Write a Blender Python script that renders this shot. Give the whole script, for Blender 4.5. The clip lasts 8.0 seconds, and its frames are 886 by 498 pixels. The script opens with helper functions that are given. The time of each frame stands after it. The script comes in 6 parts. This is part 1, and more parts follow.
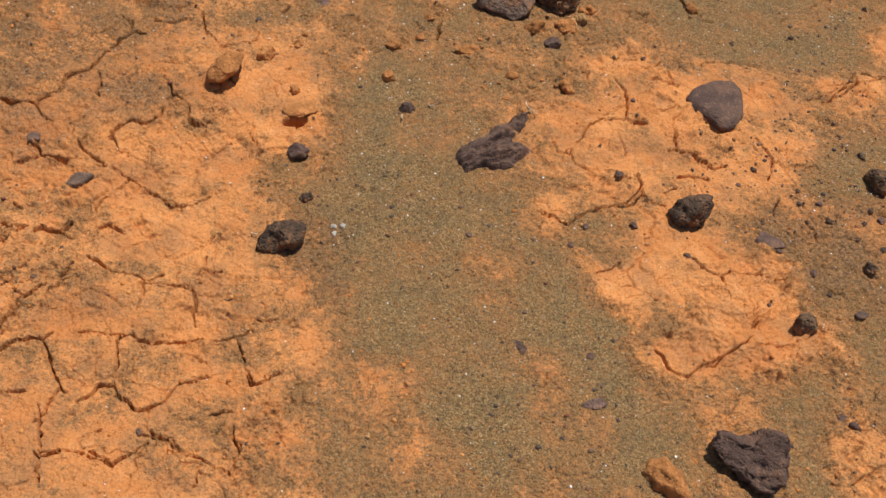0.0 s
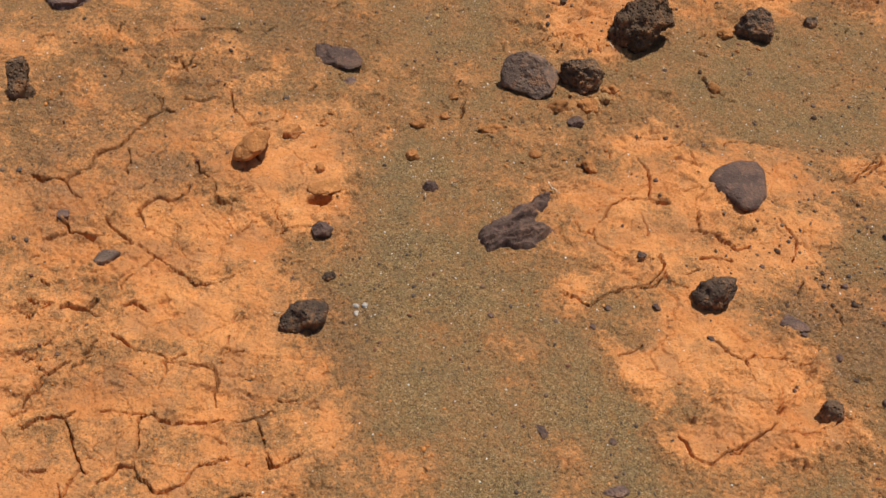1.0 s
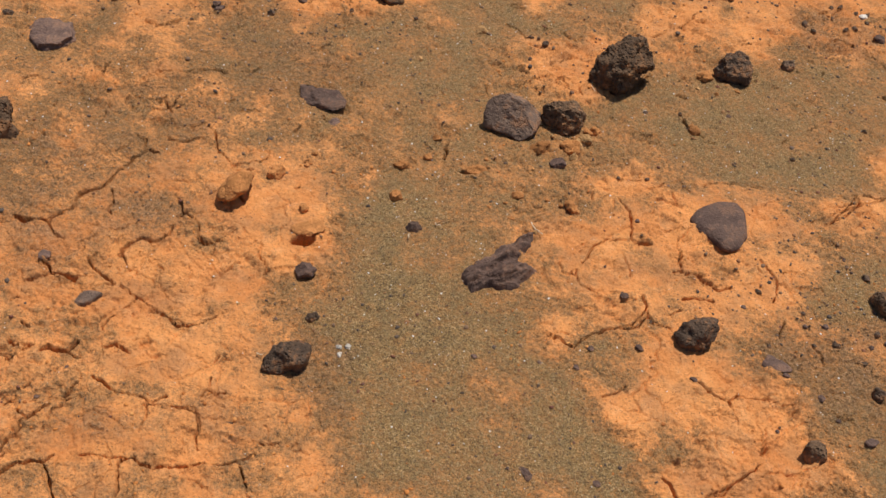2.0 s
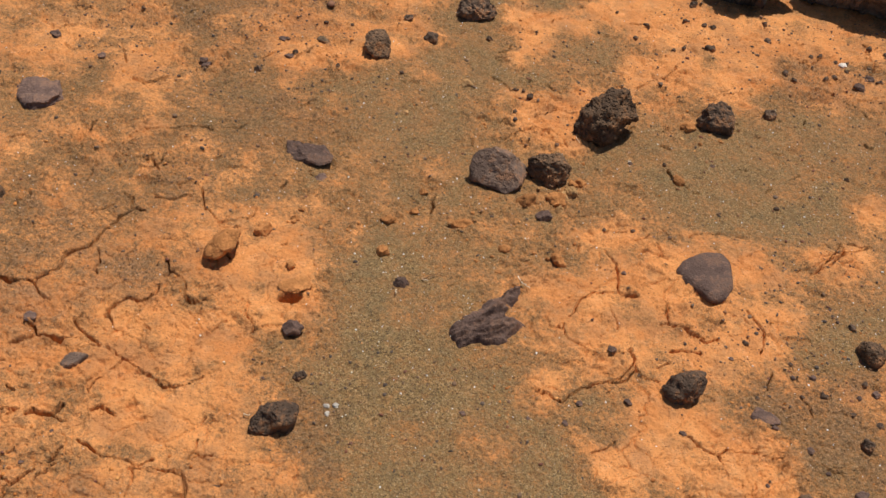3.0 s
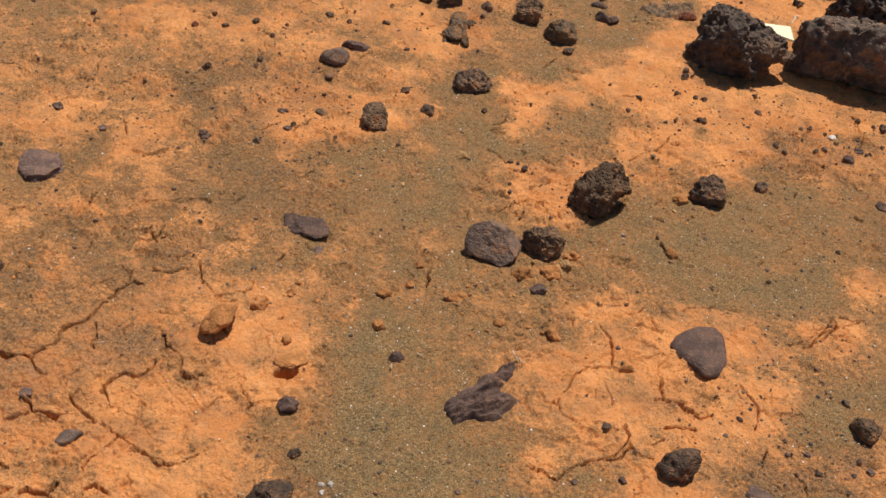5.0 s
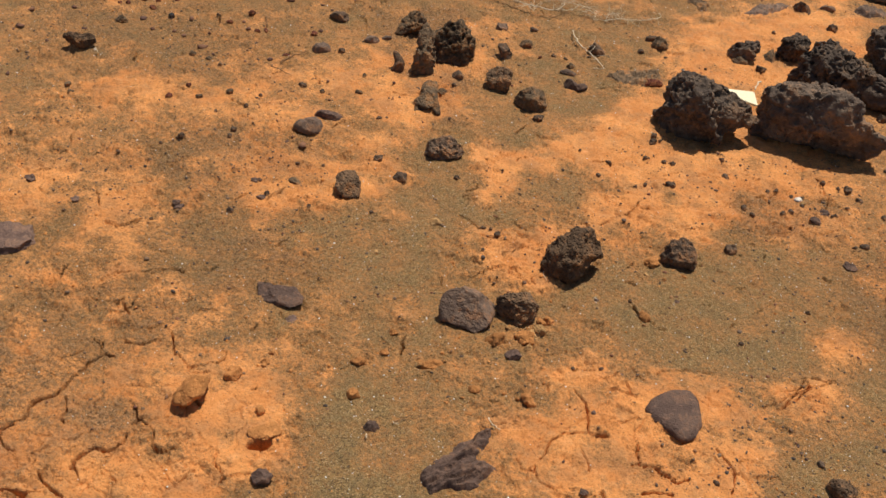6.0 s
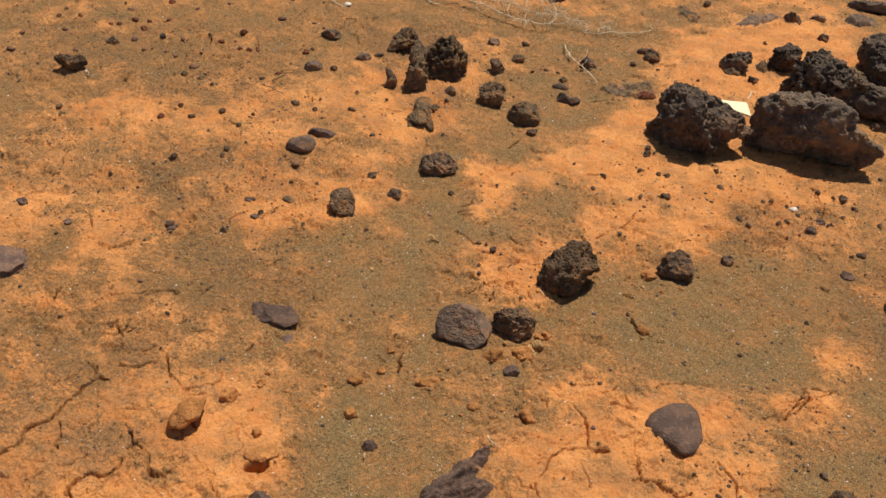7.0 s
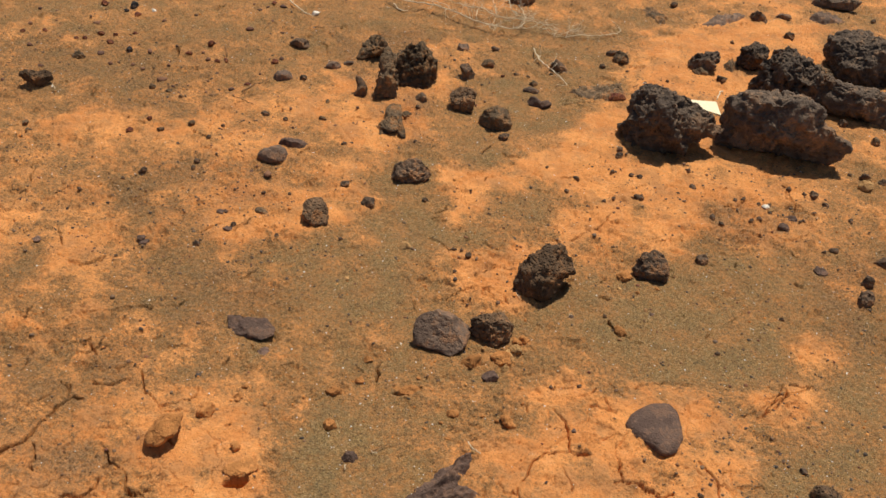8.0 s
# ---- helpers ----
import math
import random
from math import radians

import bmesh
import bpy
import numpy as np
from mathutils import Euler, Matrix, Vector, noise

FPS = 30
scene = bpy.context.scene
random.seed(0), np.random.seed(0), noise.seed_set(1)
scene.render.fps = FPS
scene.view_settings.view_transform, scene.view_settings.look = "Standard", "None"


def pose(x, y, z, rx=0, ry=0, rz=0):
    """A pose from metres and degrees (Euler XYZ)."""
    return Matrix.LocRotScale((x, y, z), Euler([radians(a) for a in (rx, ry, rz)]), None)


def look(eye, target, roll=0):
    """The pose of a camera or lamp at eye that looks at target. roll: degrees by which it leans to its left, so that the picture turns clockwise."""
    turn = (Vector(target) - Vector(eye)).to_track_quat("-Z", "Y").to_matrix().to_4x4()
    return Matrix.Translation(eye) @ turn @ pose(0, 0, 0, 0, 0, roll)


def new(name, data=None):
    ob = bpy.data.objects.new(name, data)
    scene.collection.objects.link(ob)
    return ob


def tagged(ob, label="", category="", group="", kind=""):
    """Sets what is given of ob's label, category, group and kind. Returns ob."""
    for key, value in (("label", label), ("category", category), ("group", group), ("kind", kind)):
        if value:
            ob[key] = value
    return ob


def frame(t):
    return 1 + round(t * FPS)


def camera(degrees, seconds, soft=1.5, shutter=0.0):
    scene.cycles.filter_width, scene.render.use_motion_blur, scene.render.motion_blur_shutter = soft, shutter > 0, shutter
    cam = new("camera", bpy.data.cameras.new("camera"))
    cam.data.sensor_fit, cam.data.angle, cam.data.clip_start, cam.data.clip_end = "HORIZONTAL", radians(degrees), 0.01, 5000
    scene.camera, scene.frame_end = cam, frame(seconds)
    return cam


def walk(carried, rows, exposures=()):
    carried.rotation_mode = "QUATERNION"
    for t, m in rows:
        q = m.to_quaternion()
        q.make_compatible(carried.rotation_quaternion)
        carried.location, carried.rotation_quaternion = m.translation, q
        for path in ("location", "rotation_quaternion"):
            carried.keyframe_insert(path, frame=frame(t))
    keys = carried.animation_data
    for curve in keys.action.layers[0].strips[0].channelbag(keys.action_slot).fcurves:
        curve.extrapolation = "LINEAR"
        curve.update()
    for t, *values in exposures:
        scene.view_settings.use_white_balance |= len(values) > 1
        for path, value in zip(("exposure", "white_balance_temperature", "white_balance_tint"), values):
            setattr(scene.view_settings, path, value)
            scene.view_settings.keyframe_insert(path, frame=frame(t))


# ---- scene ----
cam = camera(50.2, 8.0, soft=1.5)
PATH = [
    (0, (0.091, 0.071, 1.399), (0.046, 1.238, -0.225), 8.6),
    (0.5, (0.09, 0.091, 1.41), (0.002, 1.284, -0.193), 7.4),
    (1, (0.086, 0.104, 1.428), (-0.03, 1.355, -0.128), 6.7),
    (1.5, (0.084, 0.104, 1.43), (-0.016, 1.39, -0.099), 7.4),
    (1.7, (0.081, 0.1, 1.428), (-0.012, 1.4, -0.088), 7.7),
    (2.8, (0.094, 0.139, 1.467), (-0.001, 1.497, 0.002), 7.2),
    (3, (0.085, 0.131, 1.461), (-0.005, 1.508, 0.014), 7.2),
    (3.5, (0.081, 0.135, 1.473), (-0.021, 1.534, 0.047), 6.7),
    (4, (0.072, 0.14, 1.476), (-0.054, 1.554, 0.068), 6.0),
    (4.2, (0.07, 0.143, 1.477), (-0.062, 1.56, 0.072), 6.0),
    (5.5, (0.083, 0.157, 1.523), (0.004, 1.653, 0.197), 7.6),
    (6, (0.083, 0.156, 1.523), (0.011, 1.7, 0.254), 7.2),
    (6.5, (0.083, 0.16, 1.521), (0.003, 1.719, 0.271), 6.6),
    (7, (0.083, 0.167, 1.517), (0.015, 1.732, 0.274), 6.3),
    (7.5, (0.082, 0.17, 1.515), (0.046, 1.743, 0.281), 6.4),
    (8, (0.083, 0.175, 1.513), (0.065, 1.753, 0.284), 5.8),
]
walk(cam, [(t, look(eye, target, roll)) for t, eye, target, roll in PATH],
     exposures=[(0, 0, 6500, 10), (5.4, 0, 6500, 10), (6.4, 0.0, 6950, 6), (8, 0.0, 6950, 6)])

# ---- light: clear noon sky, sun high beyond the subject and to its right ----
SUN_EL, SUN_AZ = radians(69), radians(26)
world = bpy.data.worlds.new("sky")
scene.world = world
world.use_nodes = True
wt = world.node_tree
sky = wt.nodes.new("ShaderNodeTexSky")
sky.sky_type = "NISHITA"
sky.sun_disc = False
sky.sun_elevation, sky.sun_rotation = SUN_EL, SUN_AZ
wt.nodes["Background"].inputs[1].default_value = 0.076
wt.links.new(sky.outputs[0], wt.nodes["Background"].inputs[0])
sun_data = bpy.data.lights.new("sun", "SUN")
sun_data.energy, sun_data.angle, sun_data.color = 4.42, radians(0.55), (1.0, 0.94, 0.84)
sun = new("sun", sun_data)
sun_from = Vector((math.sin(SUN_AZ) * math.cos(SUN_EL), math.cos(SUN_AZ) * math.cos(SUN_EL), math.sin(SUN_EL)))
sun.matrix_world = look(sun_from * 20, (0, 0, 0))


# ---- noise on arrays ----
_table = np.random.RandomState(7).rand(4096)


def _hash(ix, iy, iz):
    h = (ix * 73856093) ^ (iy * 19349663) ^ (iz * 83492791)
    h = (h ^ (h >> 13)) * 1274126177
    return _table[(h ^ (h >> 9)) & 4095]


def vnoise(p):
    """Smooth value noise, 0 to 1, at the rows of p."""
    i = np.floor(p).astype(np.int64)
    f = p - i
    f = f * f * f * (f * (f * 6 - 15) + 10)
    x, y, z = i[:, 0], i[:, 1], i[:, 2]
    fx, fy, fz = f[:, 0], f[:, 1], f[:, 2]
    r = 0
    for a in (0, 1):
        for b in (0, 1):
            for c in (0, 1):
                w = (fx if a else 1 - fx) * (fy if b else 1 - fy) * (fz if c else 1 - fz)
                r = r + w * _hash(x + a, y + b, z + c)
    return r


def fbm(p, octaves=4, gain=0.5):
    total, amp, norm = 0, 1.0, 0.0
    for k in range(octaves):
        total = total + amp * vnoise(p * 2.03 ** k + 17.3 * k)
        norm += amp
        amp *= gain
    return total / norm


_sheet = np.random.RandomState(23).rand(1 << 20).astype(np.float32)


def vnoise2(x, y, seed=0):
    """Smooth value noise in the plane, 0 to 1."""
    fx, fy = np.floor(x), np.floor(y)
    ix, iy = fx.astype(np.int64) + 131 * seed, fy.astype(np.int64) + 517 * seed
    fx, fy = (x - fx).astype(np.float32), (y - fy).astype(np.float32)
    fx, fy = fx * fx * (3 - 2 * fx), fy * fy * (3 - 2 * fy)
    x0, x1, y0, y1 = ix & 1023, (ix + 1) & 1023, (iy & 1023) << 10, ((iy + 1) & 1023) << 10
    a, b = _sheet[y0 | x0], _sheet[y0 | x1]
    c, d = _sheet[y1 | x0], _sheet[y1 | x1]
    a = a + (b - a) * fx
    return a + (c + (d - c) * fx - a) * fy


def fbm2(x, y, octaves=4, gain=0.5, seed=0):
    total, amp, norm = 0, 1.0, 0.0
    for k in range(octaves):
        # each octave is turned a little, so that no rows show
        c, n = math.cos(0.7 * k), math.sin(0.7 * k)
        f = 2.03 ** k
        total = total + amp * vnoise2((x * c - y * n) * f, (x * n + y * c) * f, seed + 7 * k)
        norm += amp
        amp *= gain
    return total / norm


def cells(p, jitter=0.9):
    """Distances to the nearest and second nearest of scattered points, in the plane of p's first two columns."""
    i = np.floor(p[:, :2]).astype(np.int64)
    d1 = np.full(len(p), 9.0)
    d2 = np.full(len(p), 9.0)
    for a in (-1, 0, 1):
        for b in (-1, 0, 1):
            cx, cy = i[:, 0] + a, i[:, 1] + b
            qx = cx + 0.5 + jitter * (_hash(cx, cy, cx * 0 + 5) - 0.5)
            qy = cy + 0.5 + jitter * (_hash(cx, cy, cx * 0 + 11) - 0.5)
            d = np.hypot(p[:, 0] - qx, p[:, 1] - qy)
            d2 = np.minimum(d2, np.maximum(d, d1))
            d1 = np.minimum(d1, d)
    return d1, d2


# ---- materials ----
class Nodes:
    """Short hand for building a node material."""

    def __init__(self, name, rough=0.9, specular=0.3):
        self.mat = bpy.data.materials.new(name)
        self.mat.use_nodes = True
        self.t = self.mat.node_tree
        self.bsdf = self.t.nodes["Principled BSDF"]
        self.bsdf.inputs["Roughness"].default_value = rough
        self.bsdf.inputs["Specular IOR Level"].default_value = specular
        self.co = self.t.nodes.new("ShaderNodeTexCoord").outputs["Object"]

    def put(self, socket, value):
        if isinstance(value, (int, float)):
            socket.default_value = value
        elif isinstance(value, tuple):
            socket.default_value = (*value, 1) if len(value) == 3 else value
        else:
            self.t.links.new(value, socket)

    def noise(self, scale, detail=3.0, rough=0.55, vec=None):
        n = self.t.nodes.new("ShaderNodeTexNoise")
        n.inputs["Scale"].default_value, n.inputs["Detail"].default_value, n.inputs["Roughness"].default_value = scale, detail, rough
        self.put(n.inputs["Vector"], vec or self.co)
        return n.outputs["Fac"]

    def voronoi(self, scale, out="Distance", vec=None):
        n = self.t.nodes.new("ShaderNodeTexVoronoi")
        n.inputs["Scale"].default_value = scale
        self.put(n.inputs["Vector"], vec or self.co)
        return n.outputs[out]

    def math(self, op, a, b=0.0, c=0.0):
        n = self.t.nodes.new("ShaderNodeMath")
        n.operation = op
        for s, v in zip(n.inputs, (a, b, c)):
            self.put(s, v)
        return n.outputs[0]

    def step(self, v, lo, hi):
        n = self.t.nodes.new("ShaderNodeMapRange")
        n.interpolation_type = "SMOOTHSTEP"
        self.put(n.inputs["Value"], v)
        n.inputs["From Min"].default_value, n.inputs["From Max"].default_value = lo, hi
        return n.outputs["Result"]

    def mix(self, f, a, b, blend="MIX"):
        n = self.t.nodes.new("ShaderNodeMix")
        n.data_type, n.blend_type = "RGBA", blend
        self.put(n.inputs[0], f)
        self.put(n.inputs[6], a)
        self.put(n.inputs[7], b)
        return n.outputs[2]

    def ramp(self, v, stops):
        n = self.t.nodes.new("ShaderNodeValToRGB")
        e = n.color_ramp.elements
        while len(e) < len(stops):
            e.new(0.5)
        for el, (at, col) in zip(e, stops):
            el.position, el.color = at, (*col, 1)
        self.put(n.inputs[0], v)
        return n.outputs[0]

    def attribute(self, name):
        n = self.t.nodes.new("ShaderNodeAttribute")
        n.attribute_name = name
        return n.outputs["Fac"]

    def grey(self, col):
        n = self.t.nodes.new("ShaderNodeSeparateColor")
        self.put(n.inputs[0], col)
        return n.outputs[0]

    def random(self):
        return self.t.nodes.new("ShaderNodeObjectInfo").outputs["Random"]

    def island(self):
        return self.t.nodes.new("ShaderNodeNewGeometry").outputs["Random Per Island"]

    def done(self, colour, height=None, depth=0.002, strength=0.7, rough=None):
        self.put(self.bsdf.inputs["Base Color"], colour)
        if rough is not None:
            self.put(self.bsdf.inputs["Roughness"], rough)
        if height is not None:
            b = self.t.nodes.new("ShaderNodeBump")
            b.inputs["Distance"].default_value, b.inputs["Strength"].default_value = depth, strength
            self.put(b.inputs["Height"], height)
            self.put(self.bsdf.inputs["Normal"], b.outputs[0])
        return self.mat


def soil_material():
    """Orange dried mud, olive volcanic sand and purple-grey grit, blended by the sheet's 'sand' and 'grit' values."""
    m = Nodes("volcanic_soil", 0.92, 0.25)
    big, mid, fine = m.noise(7, 4), m.noise(38, 5, 0.6), m.noise(260, 3, 0.6)
    grain = m.grey(m.voronoi(500, "Color"))
    grain2 = m.grey(m.voronoi(800, "Color"))
    crusty = m.noise(110, 4, 0.6)
    smear = m.noise(13, 7, 0.62)
    lump = m.grey(m.voronoi(230, "Color"))
    lump_tone = m.ramp(lump, [(0.0, (0.70, 0.68, 0.66)), (0.25, (0.94, 0.94, 0.94)), (0.75, (1.04, 1.04, 1.04)), (1.0, (1.30, 1.32, 1.34))])
    # bare mud: bright plates, paler rubbed spots, grey-brown dust lying in smears
    mud = m.mix(m.step(big, 0.35, 0.65), (0.575, 0.219, 0.067), (0.70, 0.296, 0.097))
    mud = m.mix(m.math("MULTIPLY", m.step(mid, 0.48, 0.70), 0.38), mud, (0.80, 0.400, 0.175))
    mud = m.mix(m.math("MULTIPLY", m.step(crusty, 0.52, 0.72), 0.35), mud, (0.43, 0.152, 0.044))
    mud = m.mix(m.math("MULTIPLY", m.step(smear, 0.46, 0.66), 0.60), mud, (0.385, 0.185, 0.080))
    mud = m.mix(m.math("MULTIPLY", m.step(fine, 0.58, 0.75), 0.28), mud, (0.36, 0.135, 0.042))
    mud = m.mix(m.math("MULTIPLY", m.step(grain, 0.94, 0.97), 0.5), mud, (0.15, 0.085, 0.05))
    film = m.mix(m.step(crusty, 0.4, 0.6), (0.40, 0.184, 0.064), (0.30, 0.152, 0.064))
    # sand: grains of two sizes, dark and pale ones between the olive
    sand = m.ramp(grain, [(0.0, (0.020, 0.018, 0.015)), (0.20, (0.085, 0.059, 0.032)), (0.36, (0.245, 0.151, 0.062)), (0.8, (0.345, 0.211, 0.085)), (1.0, (0.54, 0.38, 0.21))])
    sand2 = m.ramp(grain2, [(0.0, (0.03, 0.026, 0.02)), (0.3, (0.20, 0.132, 0.054)), (0.8, (0.38, 0.240, 0.094)), (1.0, (0.62, 0.46, 0.26))])
    sand = m.mix(0.35, sand, sand2)
    sand = m.mix(m.math("MULTIPLY", m.step(mid, 0.48, 0.75), 0.55), sand, (0.44, 0.200, 0.064))
    sand = m.mix(m.math("MULTIPLY", m.step(m.noise(16, 5), 0.45, 0.68), 0.45), sand, (0.185, 0.136, 0.068))
    speck = m.math("MULTIPLY", m.step(grain2, 0.86, 0.90), 0.8)
    sand = m.mix(speck, sand, (0.022, 0.019, 0.015))
    film = m.mix(m.math("MULTIPLY", speck, 0.85), film, (0.06, 0.042, 0.028))
    pebbly = m.ramp(lump, [(0.0, (0.12, 0.073, 0.048)), (0.22, (0.235, 0.130, 0.072)), (0.75, (0.325, 0.172, 0.086)), (1.0, (0.42, 0.240, 0.130))])
    level = m.attribute("sand")
    grit = m.attribute("grit")
    swing = m.math("MULTIPLY_ADD", m.step(level, 0.10, 0.5), 0.80, 0.16)
    stir = m.math("MULTIPLY", m.math("SUBTRACT", grain, 0.5), 0.30)
    for source, amount in ((m.noise(11, 5, 0.55), 0.9), (mid, 0.75), (crusty, 0.5), (fine, 0.35)):
        stir = m.math("ADD", stir, m.math("MULTIPLY", m.math("SUBTRACT", source, 0.5), amount))
    spread = m.math("MULTIPLY_ADD", stir, swing, level)
    colour = m.mix(m.step(spread, 0.12, 0.46), mud, film)
    cover = m.math("MULTIPLY", m.step(spread, 0.42, 0.98), 0.94)
    colour = m.mix(cover, colour, sand)
    strewn = m.math("MULTIPLY_ADD", stir, 0.9, grit)
    colour = m.mix(m.math("MULTIPLY", m.step(strewn, 0.28, 0.95), 0.72), colour, pebbly)
    colour = m.mix(m.math("MULTIPLY_ADD", m.step(spread, 0.1, 0.5), 0.6, 0.25), colour, m.mix(1.0, colour, lump_tone, "MULTIPLY"))
    height = m.math("ADD", m.math("MULTIPLY", fine, 0.8), m.math("MULTIPLY", grain, m.math("MULTIPLY_ADD", cover, 0.60, 0.10)))
    height = m.math("ADD", height, m.math("MULTIPLY", crusty, 1.0))
    height = m.math("ADD", height, m.math("MULTIPLY", lump, m.math("MULTIPLY", m.step(strewn, 0.2, 0.7), 0.7)))
    height = m.math("SUBTRACT", height, m.math("MULTIPLY", m.voronoi(230), m.math("MULTIPLY_ADD", m.step(spread, 0.15, 0.5), 0.35, 0.08)))
    return m.done(colour, height, 0.0043, 0.95)


def rock_material(name, dark, light, dust, dust_amount, scale=1.0, pit=0.5, rough=0.85):
    """Basalt: two greys, mineral specks, open pores and a film of orange dust."""
    m = Nodes(name, rough, 0.22)
    big, mid, fine = m.noise(22 * scale, 4), m.noise(90 * scale, 4, 0.65), m.noise(420 * scale, 3, 0.6)
    col = m.mix(m.step(big, 0.3, 0.7), dark, light)
    col = m.mix(m.math("MULTIPLY", m.step(mid, 0.5, 0.75), 0.6), col, tuple(1.55 * c for c in light))
    col = m.mix(m.math("MULTIPLY", m.step(fine, 0.6, 0.75), 0.5), col, tuple(0.45 * c for c in dark))
    col = m.mix(m.math("MULTIPLY", m.step(m.math("ADD", big, m.math("MULTIPLY", mid, 0.6)), 0.78, 1.0), dust_amount), col, dust)
    shift = m.math("MULTIPLY_ADD", m.random(), 0.5, 0.75)
    col = m.mix(1.0, col, m.ramp(m.math("MULTIPLY", shift, 0.8), [(0, (0, 0, 0)), (1, (1.25, 1.25, 1.25))]), "MULTIPLY")
    pores = m.step(m.voronoi(150 * scale), 0.12, 0.5)
    h = m.math("ADD", m.math("MULTIPLY", mid, 1.0), m.math("MULTIPLY", pores, pit))
    h = m.math("ADD", h, m.math("MULTIPLY", fine, 0.35))
    return m.done(col, h, 0.005 / scale, 0.95)


ORANGE_DUST = (0.42, 0.165, 0.05)
M_SOIL = soil_material()
MATS = {
    "basalt": rock_material("dark_basalt", (0.075, 0.048, 0.033), (0.159, 0.101, 0.068), ORANGE_DUST, 0.42),
    "vesicular": rock_material("vesicular_basalt", (0.090, 0.054, 0.033), (0.188, 0.113, 0.066), ORANGE_DUST, 0.40, 0.8, 1.1),
    "slab": rock_material("purple_grey_basalt", (0.104, 0.063, 0.051), (0.168, 0.106, 0.082), ORANGE_DUST, 0.14, 1.2, 0.35),
    "grey": rock_material("grey_basalt", (0.128, 0.084, 0.064), (0.205, 0.136, 0.100), ORANGE_DUST, 0.35, 1.0, 0.35),
    "boulder": rock_material("lava_boulder", (0.075, 0.053, 0.042), (0.173, 0.122, 0.089), (0.30, 0.135, 0.05), 0.35, 0.5, 0.45),
    "glassy": rock_material("glassy_lava", (0.030, 0.027, 0.027), (0.070, 0.060, 0.056), ORANGE_DUST, 0.1, 1.2, 0.4, 0.12),
    "red": rock_material("red_scoria", (0.110, 0.034, 0.022), (0.190, 0.062, 0.036), ORANGE_DUST, 0.35, 1.2, 0.8),
    "brown": rock_material("brown_lava", (0.110, 0.072, 0.045), (0.193, 0.124, 0.072), ORANGE_DUST, 0.5, 0.9, 0.8),
    "clod": rock_material("dried_mud_clod", (0.37, 0.157, 0.053), (0.47, 0.196, 0.065), (0.58, 0.246, 0.082), 0.6, 1.0, 0.25, 0.95),
    "tan": rock_material("pale_nodule", (0.42, 0.22, 0.085), (0.54, 0.33, 0.15), ORANGE_DUST, 0.35, 1.2, 0.4, 0.9),
    "pale": rock_material("pale_chip", (0.60, 0.52, 0.44), (0.75, 0.68, 0.60), ORANGE_DUST, 0.2, 1.5, 0.2, 0.7),
}

# ---- the sheet of ground: plan of sand, mud and cracks ----
AREAS, GRITS, CRACKS, HOLES = [], [], [], []


def area(level, soft, *points):
    """A stretch of ground with that share of sand (0: bare orange mud, 1: sand)."""
    AREAS.append((level, soft, points))


def gritty(level, soft, *points):
    """A stretch of ground strewn with that share of coarse purple-grey grit."""
    GRITS.append((level, soft, points))


def crack(width, *points):
    """A drying crack along a broken line; width in millimetres."""
    CRACKS.append((width / 1000, points))


# ---- plan of the ground ----
area(0.56, 0.25, (-1.63, 3.29), (-0.45, 3.60), (-0.29, 3.20), (-0.59, 2.80), (-0.98, 2.61), (-1.31, 2.57))
area(0.26, 0.12, (-1.12, 2.53), (-0.59, 2.73), (-0.38, 2.70), (-0.48, 2.55), (-0.52, 2.36), (-0.96, 2.33))
area(0.14, 0.1, (-0.39, 3.00), (-0.01, 3.01), (0.15, 2.74), (-0.12, 2.58), (-0.38, 2.70))
area(0.473, 0.15, (-0.45, 3.60), (0.34, 3.59), (0.63, 3.51), (0.52, 3.39), (0.21, 3.38), (-0.33, 3.35))
area(0.09, 0.12, (0.40, 2.91), (0.82, 3.66), (1.36, 3.90), (1.40, 3.50), (1.00, 3.15), (0.59, 2.93), (0.33, 2.58), (0.39, 2.47), (0.31, 2.40), (0.05, 2.24), (0.02, 2.40), (0.22, 2.52))
area(0.688, 0.07, (0.04, 2.72), (0.22, 2.87), (0.38, 2.90), (0.42, 2.80), (0.33, 2.65), (0.22, 2.55), (0.12, 2.59), (-0.01, 2.55))
area(0.645, 0.08, (0.13, 3.27), (0.52, 3.37), (0.60, 3.08), (0.40, 2.92), (0.27, 2.95))
area(0.602, 0.08, (0.61, 3.76), (1.00, 3.84), (0.84, 3.61), (0.54, 3.42))
area(0.602, 0.06, (1.26, 2.74), (1.43, 2.84), (1.36, 2.60), (1.24, 2.58))
area(0.516, 0.1, (-0.98, 2.29), (-0.70, 2.41), (-0.50, 2.34), (-0.59, 2.10), (-0.88, 2.07))
area(0.26, 0.12, (-1.29, 2.09), (-0.98, 2.23), (-0.83, 2.08), (-0.56, 2.11), (-0.83, 1.91), (-1.18, 1.88))
area(0.21, 0.08, (-0.89, 1.87), (-0.66, 1.94), (-0.59, 1.81), (-0.70, 1.75), (-0.84, 1.75))
area(0.645, 0.1, (-0.69, 2.00), (-0.48, 2.03), (-0.35, 1.99), (-0.35, 1.79), (-0.52, 1.75), (-0.65, 1.80))
area(0.21, 0.05, (-0.45, 1.96), (-0.39, 1.96), (-0.34, 1.86), (-0.40, 1.84))
